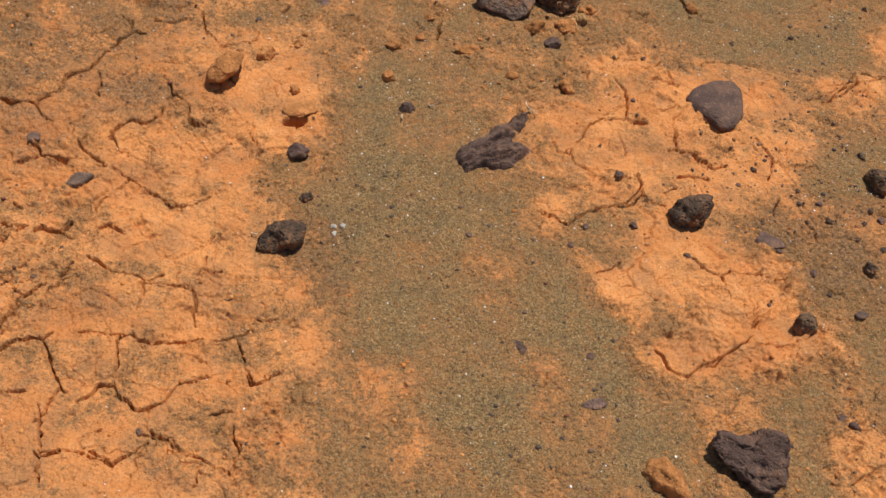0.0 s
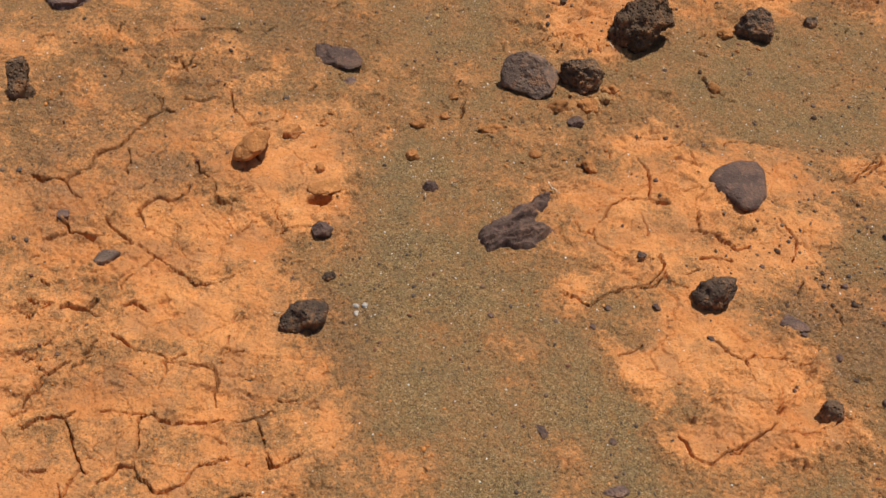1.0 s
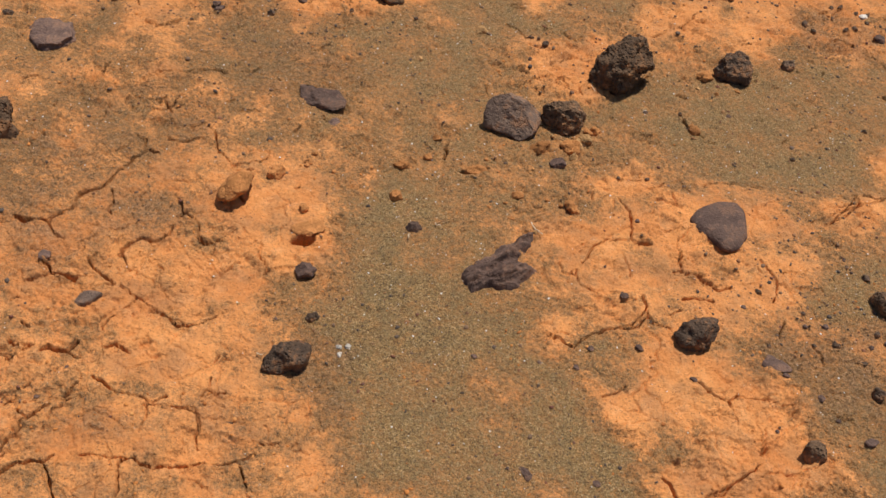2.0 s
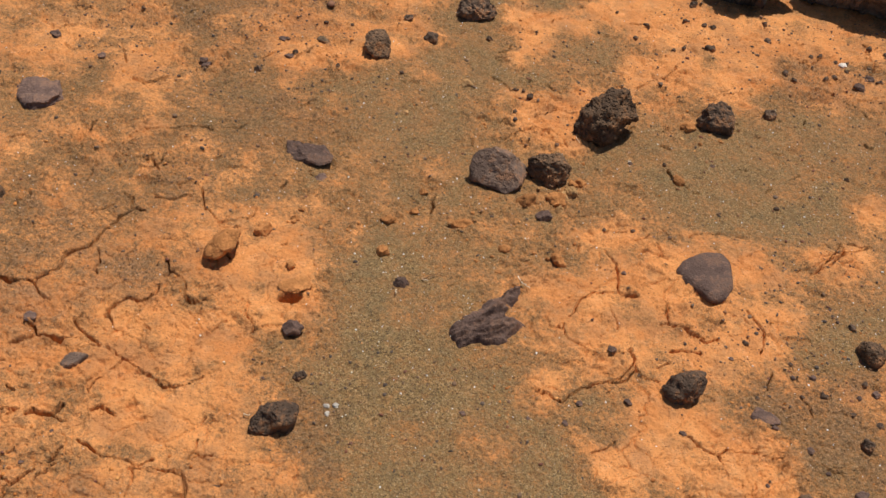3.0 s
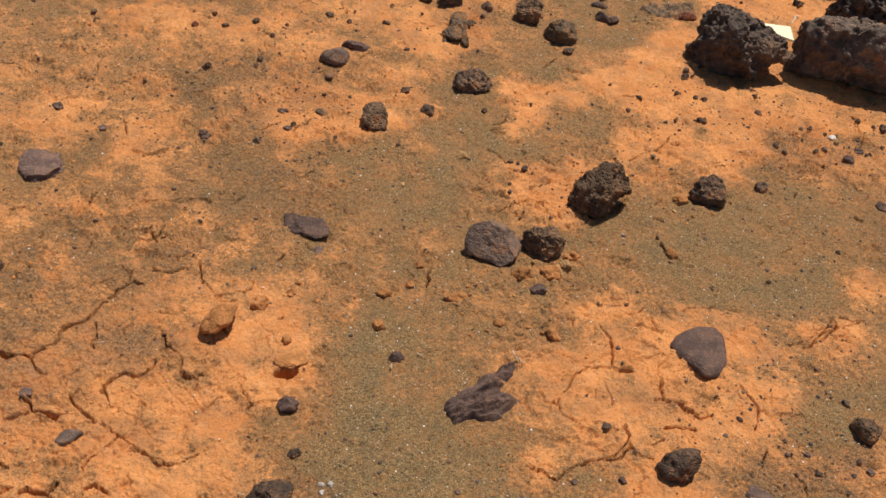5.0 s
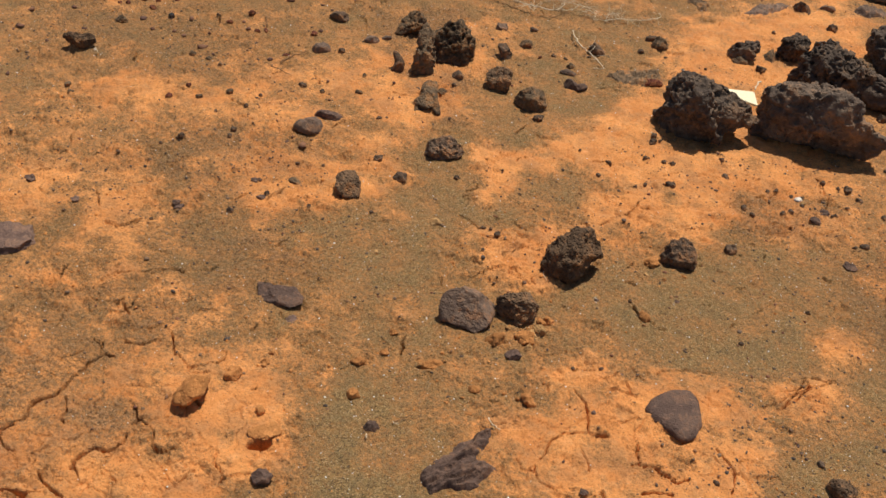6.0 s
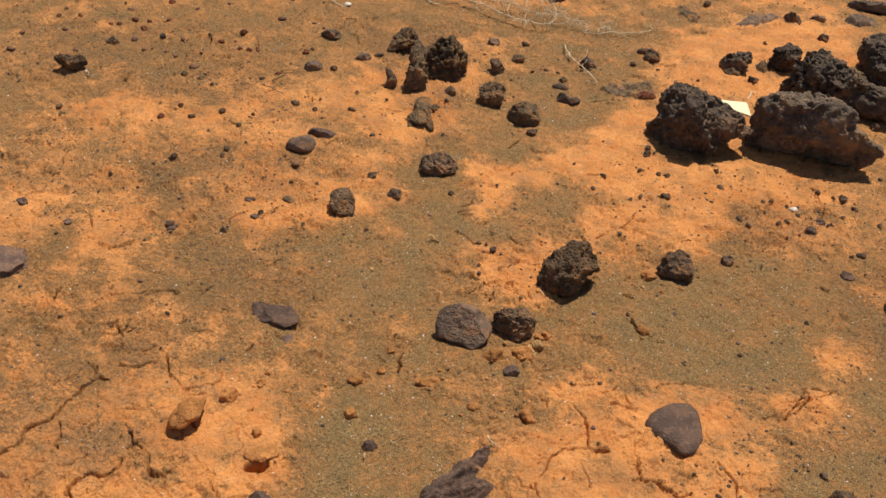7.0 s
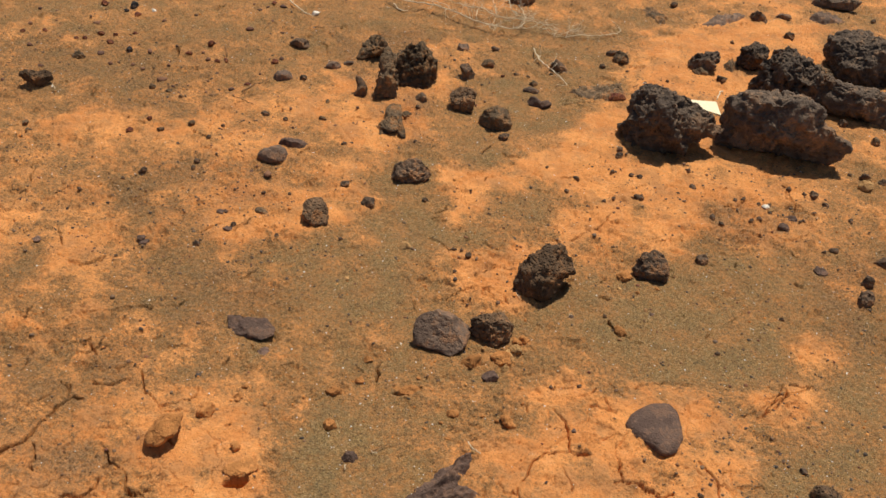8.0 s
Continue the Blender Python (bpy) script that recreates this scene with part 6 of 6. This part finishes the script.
pebble("slab", 1.059, 2.649, 6.8, 9.1, 2.0, -22)
pebble("red", -0.896, 2.516, 23.0, 21.7, 13.0, 23)
pebble("red", -0.813, 3.114, 30.5, 31.9, 18.3, 17)
pebble("red", -0.578, 3.041, 33.1, 25.4, 15.2, 13)
pebble("red", -0.869, 3.036, 30.0, 15.6, 9.4, 18)
pebble("red", -0.738, 3.012, 12.9, 40.8, 7.7, 16)
pebble("red", -1.268, 3.341, 29.2, 30.2, 17.5, 23)
pebble("red", -0.629, 2.860, 28.1, 16.7, 10.0, 15)
pebble("red", -1.123, 3.279, 24.4, 23.3, 14.0, 21)
pebble("red", -1.086, 3.137, 19.6, 19.4, 11.6, 22)
pebble("red", -1.198, 3.119, 27.6, 22.4, 13.4, 24)
pebble("red", -1.145, 3.109, 17.6, 16.6, 10.0, 23)
pebble("red", -0.683, 3.509, 29.1, 21.0, 12.6, 13)
pebble("red", -0.859, 2.583, 20.0, 17.7, 10.6, 21)
pebble("red", -1.146, 3.056, 27.1, 21.7, 13.0, 23)
pebble("red", -0.760, 2.986, 22.0, 17.7, 10.6, 17)
pebble("red", -1.237, 3.065, 19.6, 19.3, 11.6, 25)
pebble("red", -1.263, 3.058, 17.6, 16.6, 10.0, 25)
pebble("red", -1.382, 3.087, 18.0, 19.9, 10.8, 27)
pebble("red", -1.453, 3.070, 16.0, 17.2, 9.6, 28)
pebble("red", 0.194, 3.114, 14.7, 15.2, 8.8, -2)
pebble("red", 0.153, 3.177, 16.8, 23.4, 10.1, -1)
pebble("clod", 0.863, 2.454, 34.8, 24.7, 13.6, -19)
pebble("clod", 0.872, 2.555, 8.1, 8.6, 4.5, -18)
pebble("clod", 1.056, 2.593, 23.4, 15.6, 8.6, -22)
pebble("clod", 0.168, 2.714, 9.9, 10.9, 5.4, -2)
pebble("pale", -1.083, 3.333, 18.5, 23.6, 7.4, 20)
pebble("pale", -0.518, 3.463, 28.5, 29.2, 11.4, 10)
pebble("pale", 0.686, 3.164, 13.2, 13.2, 5.3, -11)
pebble("pale", -1.216, 2.735, 7.2, 14.8, 2.9, 27)
pebble("pale", 0.966, 2.459, 26, 20, 9, 10, label="pale grey angular stone chip on the soil")
pebble("glassy", -1.162, 3.348, 31.1, 38.9, 21.8, 21)
pebble("glassy", -1.060, 3.003, 22.7, 26.4, 15.9, 22)
pebble("glassy", -1.173, 3.305, 16.4, 23.6, 11.5, 22)


# ---- dry stalks, a branch, a scrap of board ----
def wood_material(name, dark, light):
    m = Nodes(name, 0.8, 0.3)
    grain = m.noise(160, 4, 0.6)
    col = m.mix(m.step(grain, 0.3, 0.7), dark, light)
    return m.done(col, grain, 0.001, 0.5)


M_BLEACHED = wood_material("bleached_wood", (0.46, 0.34, 0.22), (0.78, 0.66, 0.49))
M_TWIG = wood_material("brown_twig", (0.13, 0.065, 0.03), (0.26, 0.13, 0.06))
M_BOARD = wood_material("cream_board", (0.74, 0.64, 0.42), (0.86, 0.78, 0.58))


def tube(verts, faces, points, r0, r1):
    """Adds a tapered six-sided tube along points."""
    n, base = len(points), len(verts)
    for i, p in enumerate(points):
        a = (points[min(i + 1, n - 1)] - points[max(i - 1, 0)]).normalized()
        side = a.cross(Vector((0.12, 0.2, 1))).normalized()
        up = side.cross(a)
        r = r0 + (r1 - r0) * i / (n - 1)
        r *= random.uniform(0.85, 1.15)
        for k in range(6):
            g = k * math.pi / 3
            verts.append(p + r * (math.cos(g) * side + math.sin(g) * up))
    for i in range(n - 1):
        for k in range(6):
            faces.append((base + 6 * i + k, base + 6 * i + (k + 1) % 6, base + 6 * i + 6 + (k + 1) % 6, base + 6 * i + 6 + k))
    faces.append(tuple(base + k for k in range(5, -1, -1)))
    faces.append(tuple(base + 6 * (n - 1) + k for k in range(6)))


def twig(name, r0, r1, points, shoots=0, label="", parent=None):
    """A thin stick along points, with little crooked side shoots."""
    pts = [Vector(p) for p in points]
    line = []
    for a, b in zip(pts, pts[1:]):
        for k in range(4):
            line.append(a.lerp(b, k / 4) + Vector([random.gauss(0, 0.0012 + 0.3 * r1) for _ in range(3)]))
    line.append(pts[-1])
    for p in line:
        p.z = max(p.z + ground_z(p.x, p.y), ground_z(p.x, p.y) + r1)
    verts, faces = [], []
    tube(verts, faces, line, r0, r1)
    for k in range(shoots):
        p = random.choice(line)
        a = random.uniform(0, 6.28)
        d = Vector((math.cos(a), math.sin(a), random.uniform(-0.1, 0.6)))
        s = [p.copy()]
        for j in range(random.randint(3, 6)):
            d = (d + Vector([random.gauss(0, 0.35) for _ in range(3)])).normalized()
            q = s[-1] + d * random.uniform(0.008, 0.016)
            q.z = max(q.z, ground_z(q.x, q.y) + 0.001)
            s.append(q)
        tube(verts, faces, s, r1 * 0.6, r1 * 0.3)
    me = bpy.data.meshes.new(name)
    at = Vector((0, 0, 0)) if parent else pts[0]
    me.from_pydata([tuple(v - at) for v in verts], [], faces)
    me.polygons.foreach_set("use_smooth", [True] * len(faces))
    me.materials.append(M_TWIG if "brown" in label else M_BLEACHED)
    ob = new(name, me)
    ob.location = at
    if parent:
        ob.parent = parent
        ob.location = -parent.location
        return ob
    return tagged(ob, label, "twig", "dry twigs on the soil")


def dry_branch():
    base = new("dry_branch")
    base.location = (0.15, 3.2, 0)
    return tagged(base, "bleached dry branch with tangled side twigs on the soil", "branch")


def board_scrap(z, points):
    bm = bmesh.new()
    low = [bm.verts.new((x, y, z - 0.006)) for x, y in points]
    f = bm.faces.new(low)
    ext = bmesh.ops.extrude_face_region(bm, geom=[f])
    for v in ext["geom"]:
        if isinstance(v, bmesh.types.BMVert):
            v.co.z += 0.006
    bmesh.ops.recalc_face_normals(bm, faces=bm.faces)
    bmesh.ops.bevel(bm, geom=list(bm.edges), offset=0.0012, segments=2, affect="EDGES")
    me = bpy.data.meshes.new("board_scrap")
    bm.to_mesh(me)
    bm.free()
    me.materials.append(M_BOARD)
    ob = new("board_scrap", me)
    ob.rotation_euler = (0, 0, 0)
    return tagged(ob, "cream white flat board scrap wedged between black boulders", "board")


twig("twig", 0.0016, 0.0008, [(0.159, 1.471, 0.012), (0.166, 1.457, 0.012), (0.175, 1.450, 0.012), (0.186, 1.441, 0.012)], label="short bleached grass stalk on the sand")
twig("twig", 0.0010, 0.0006, [(-0.037, 1.430, 0.006), (-0.030, 1.427, 0.006), (-0.023, 1.423, 0.006)], label="short bleached grass stalk on the sand")
twig("twig", 0.0012, 0.0006, [(-0.031, 1.429, 0.006), (-0.018, 1.440, 0.006), (-0.007, 1.448, 0.006), (0.008, 1.453, 0.006)], label="thin brown dry twig on the soil")
twig("twig", 0.0014, 0.0010, [(-0.082, 1.386, 0.006), (-0.081, 1.375, 0.006)], label="short bleached grass stalk on the sand")
twig("twig", 0.0010, 0.0006, [(-0.288, 1.023, 0.012), (-0.278, 1.027, 0.012)], label="short bleached grass stalk on the sand")
twig("twig", 0.0012, 0.0006, [(0.835, 0.944, 0.010), (0.831, 0.932, 0.010), (0.835, 0.924, 0.010), (0.845, 0.928, 0.010)], label="thin brown dry twig on the soil")
twig("twig", 0.0010, 0.0006, [(0.252, 1.960, 0.010), (0.262, 1.931, 0.010)], label="short bleached grass stalk on the sand")
twig("twig", 0.0016, 0.0010, [(-1.203, 2.712, 0.020), (-1.183, 2.683, 0.020)], label="short bleached grass stalk on the sand")
twig("twig", 0.0020, 0.0010, [(-0.633, 2.802, 0.008), (-0.606, 2.858, 0.008), (-0.582, 2.882, 0.008), (-0.567, 2.913, 0.008)], label="thin brown dry twig on the soil")
twig("twig", 0.0016, 0.0010, [(-0.653, 2.765, 0.008), (-0.617, 2.750, 0.008), (-0.578, 2.723, 0.008)], label="thin brown dry twig on the soil")
twig("twig", 0.0014, 0.0010, [(-0.767, 3.113, 0.010), (-0.737, 3.025, 0.010)], label="thin brown dry twig on the soil")
twig("twig", 0.0012, 0.0010, [(-0.490, 3.333, 0.004), (-0.412, 3.362, 0.004)], label="thin brown dry twig on the soil")
twig("twig", 0.0025, 0.0015, [(-0.626, 3.527, 0.010), (-0.578, 3.466, 0.010), (-0.536, 3.426, 0.010), (-0.514, 3.417, 0.010)], label="pale dry stick on the soil")
twig("twig", 0.0020, 0.0012, [(-0.239, 3.601, 0.010), (-0.215, 3.555, 0.010), (-0.196, 3.544, 0.010), (-0.180, 3.558, 0.010)], label="pale dry stick on the soil")
twig("twig", 0.0022, 0.0014, [(0.300, 3.333, 0.015), (0.314, 3.264, 0.015), (0.333, 3.215, 0.015), (0.359, 3.174, 0.015), (0.387, 3.134, 0.015), (0.413, 3.078, 0.015)], shoots=7, label="bleached dry weed stalk with short side twigs")
twig("twig", 0.0010, 0.0010, [(0.639, 3.102, 0.010), (0.662, 3.139, 0.010)], label="thin brown dry twig on the soil")
twig("twig", 0.0030, 0.0020, [(0.928, 3.072, 0.050), (0.913, 3.041, 0.050), (0.900, 3.007, 0.050)], label="pale dry stick between the boulders")
branch = dry_branch()
twig("stem", 0.0023, 0.0015, [(-0.258, 3.620, 0.030), (-0.167, 3.589, 0.030), (-0.079, 3.575, 0.030), (-0.013, 3.556, 0.030), (0.054, 3.501, 0.030), (0.111, 3.465, 0.030), (0.153, 3.456, 0.030), (0.204, 3.439, 0.030), (0.235, 3.452, 0.030), (0.258, 3.492, 0.030), (0.266, 3.555, 0.030), (0.257, 3.615, 0.030), (0.239, 3.663, 0.030)], parent=branch, shoots=51)
twig("side_stem", 0.0017, 0.0010, [(-0.004, 3.605, 0.035), (0.059, 3.594, 0.035), (0.110, 3.586, 0.035), (0.159, 3.526, 0.035), (0.206, 3.528, 0.035), (0.266, 3.523, 0.035), (0.308, 3.514, 0.035), (0.350, 3.504, 0.035), (0.382, 3.482, 0.035)], parent=branch, shoots=75)
twig("side_stem", 0.0016, 0.0009, [(0.421, 3.463, 0.012), (0.468, 3.489, 0.012), (0.524, 3.498, 0.012), (0.578, 3.516, 0.012), (0.616, 3.541, 0.012), (0.634, 3.575, 0.012), (0.625, 3.598, 0.012)], parent=branch, shoots=22)
twig("side_stem", 0.0014, 0.0008, [(0.421, 3.463, 0.012), (0.429, 3.509, 0.012), (0.451, 3.540, 0.012), (0.466, 3.533, 0.012), (0.477, 3.496, 0.012)], parent=branch, shoots=22)
twig("side_stem", 0.0018, 0.0011, [(0.198, 3.673, 0.040), (0.210, 3.601, 0.040), (0.233, 3.554, 0.040), (0.261, 3.521, 0.040)], parent=branch, shoots=17)
twig("side_stem", 0.0018, 0.0011, [(0.132, 3.688, 0.040), (0.147, 3.616, 0.040), (0.158, 3.525, 0.040)], parent=branch, shoots=7)
twig("side_stem", 0.0014, 0.0008, [(0.092, 3.614, 0.030), (0.077, 3.548, 0.030), (0.089, 3.479, 0.030)], parent=branch, shoots=5)
twig("side_stem", 0.0014, 0.0008, [(0.332, 3.503, 0.015), (0.364, 3.521, 0.015), (0.385, 3.487, 0.015), (0.374, 3.445, 0.015)], parent=branch, shoots=22)
twig("side_stem", 0.0014, 0.0008, [(-0.141, 3.663, 0.020), (-0.038, 3.615, 0.020), (-0.013, 3.558, 0.020)], parent=branch, shoots=3)
board_scrap(0.045, [(0.807, 3.003), (0.902, 3.009), (0.903, 2.919), (0.858, 2.939)])


# ---- loose grit: too many to count ----
def scatter(name, label, count, small, large, seed, material, sharp, where):
    """Little angular grains strewn over the ground, in one mesh; where(x, y, level) gives how likely each place is."""
    rnd = np.random.RandomState(seed)
    y = 0.4 + 3.9 * rnd.rand(count * 4) ** 1.15
    x = 0.09 + (2 * rnd.rand(len(y)) - 1) * (0.54 * np.sqrt(2.1 + y * y) + 0.1)
    z, level, grit = surface(x, y, True)
    keep = np.flatnonzero(rnd.rand(len(y)) < where(x, y, level))[:count]
    x, y, z = x[keep], y[keep], z[keep]
    n = len(x)
    d, faces = ball(1)
    d = d[None] * (1 + sharp * (rnd.rand(n, len(d), 1) - 0.5))
    size = small * (large / small) ** (rnd.rand(n) ** 2.2)
    stretch = rnd.uniform(0.6, 1.4, (n, 1, 3)) * np.array([1, 1, 0.62])
    a = rnd.uniform(0, 6.283, n)[:, None]
    p = d * stretch * size[:, None, None] * 0.5
    px = p[:, :, 0] * np.cos(a) - p[:, :, 1] * np.sin(a)
    py = p[:, :, 0] * np.sin(a) + p[:, :, 1] * np.cos(a)
    v = np.stack([px + x[:, None], py + y[:, None], p[:, :, 2] + (z + 0.05 * size)[:, None]], 2).reshape(-1, 3)
    f = (np.array(faces)[None] + (np.arange(n) * d.shape[1])[:, None, None]).reshape(-1, 3)
    me = bpy.data.meshes.new(name)
    me.vertices.add(len(v))
    me.vertices.foreach_set("co", v.astype(np.float32).ravel())
    me.loops.add(f.size)
    me.loops.foreach_set("vertex_index", f.astype(np.int32).ravel())
    me.polygons.add(len(f))
    me.polygons.foreach_set("loop_start", (np.arange(len(f)) * 3).astype(np.int32))
    me.update()
    me.materials.append(material)
    return tagged(new(name, me), label, "gravel", kind="stuff")


def grit_material():
    m = Nodes("basalt_grit", 0.85, 0.35)
    col = m.ramp(m.island(), [(0.0, (0.06, 0.045, 0.038)), (0.4, (0.12, 0.082, 0.060)), (0.7, (0.20, 0.115, 0.065)), (0.86, (0.16, 0.055, 0.035)), (1.0, (0.34, 0.17, 0.07))])
    return m.done(col, m.noise(700, 2), 0.0008, 0.6)


def chip_material():
    m = Nodes("lava_chips", 0.85, 0.3)
    col = m.ramp(m.island(), [(0.0, (0.085, 0.045, 0.034)), (0.5, (0.15, 0.068, 0.045)), (1.0, (0.24, 0.115, 0.065))])
    return m.done(col, m.noise(260, 3), 0.002, 0.7)


def crumb_material():
    m = Nodes("mud_crumbs", 0.95, 0.2)
    col = m.ramp(m.island(), [(0.0, (0.36, 0.13, 0.04)), (0.6, (0.56, 0.21, 0.055)), (1.0, (0.64, 0.30, 0.10))])
    return m.done(col, m.noise(500, 2), 0.0008, 0.6)


def glint_grain_material():
    m = Nodes("white_glint_crystal", 0.12, 0.8)
    # near-white colour paints in the sun glints that gloss alone seldom gives
    col = m.ramp(m.island(), [(0.0, (0.62, 0.55, 0.40)), (0.4, (0.85, 0.83, 0.78)), (1.0, (0.92, 0.92, 0.90))])
    return m.done(col)


def patchy(x, y, k, seed):
    return smooth(0.35, 0.68, fbm(np.stack([x * k, y * k, 0 * x + seed], 1), 3))


scatter("dark_grit", "scattered dark basalt grit and tiny pebbles", 13000, 0.0018, 0.0085, 5, grit_material(), 0.8,
        lambda x, y, s: patchy(x, y, 3.5, 4) * np.where((x > 0.5) | (y > 1.9), 0.8, 0.12 + 0.4 * smooth(0.4, 0.7, s)) * np.where((x < -0.2) & (y > 2.2), 1.3, 0.9))
scatter("small_pebbles", "strewn small dark and reddish lava pebbles", 700, 0.005, 0.013, 15, grit_material(), 0.6,
        lambda x, y, s: patchy(x, y, 2.5, 14) * smooth(1.6, 2.4, y + 0.7 * np.abs(x - 0.3)))
scatter("red_chips", "strewn flat dark red-brown lava chips on the soil", 420, 0.009, 0.030, 25, chip_material(), 0.9,
        lambda x, y, s: patchy(x, y, 2.0, 24) * smooth(-0.1, -0.5, x) * smooth(2.1, 2.7, y))
scatter("mud_crumbs", "loose orange crumbs of dried mud", 5200, 0.002, 0.008, 6, crumb_material(), 0.9,
        lambda x, y, s: 0.15 + 0.6 * patchy(x, y, 5, 9))
# mineral grains, enlarged and whitened to stand in for glints in the sand
scatter("crystal_grains", "tiny mineral grains in the sand, coloured white as sun glints", 3400, 0.0016, 0.0046, 8, glint_grain_material(), 0.7,
        lambda x, y, s: (0.2 + 0.6 * smooth(0.2, 0.8, s)) * (0.35 + 0.65 * smooth(0.9, 1.6, y)))
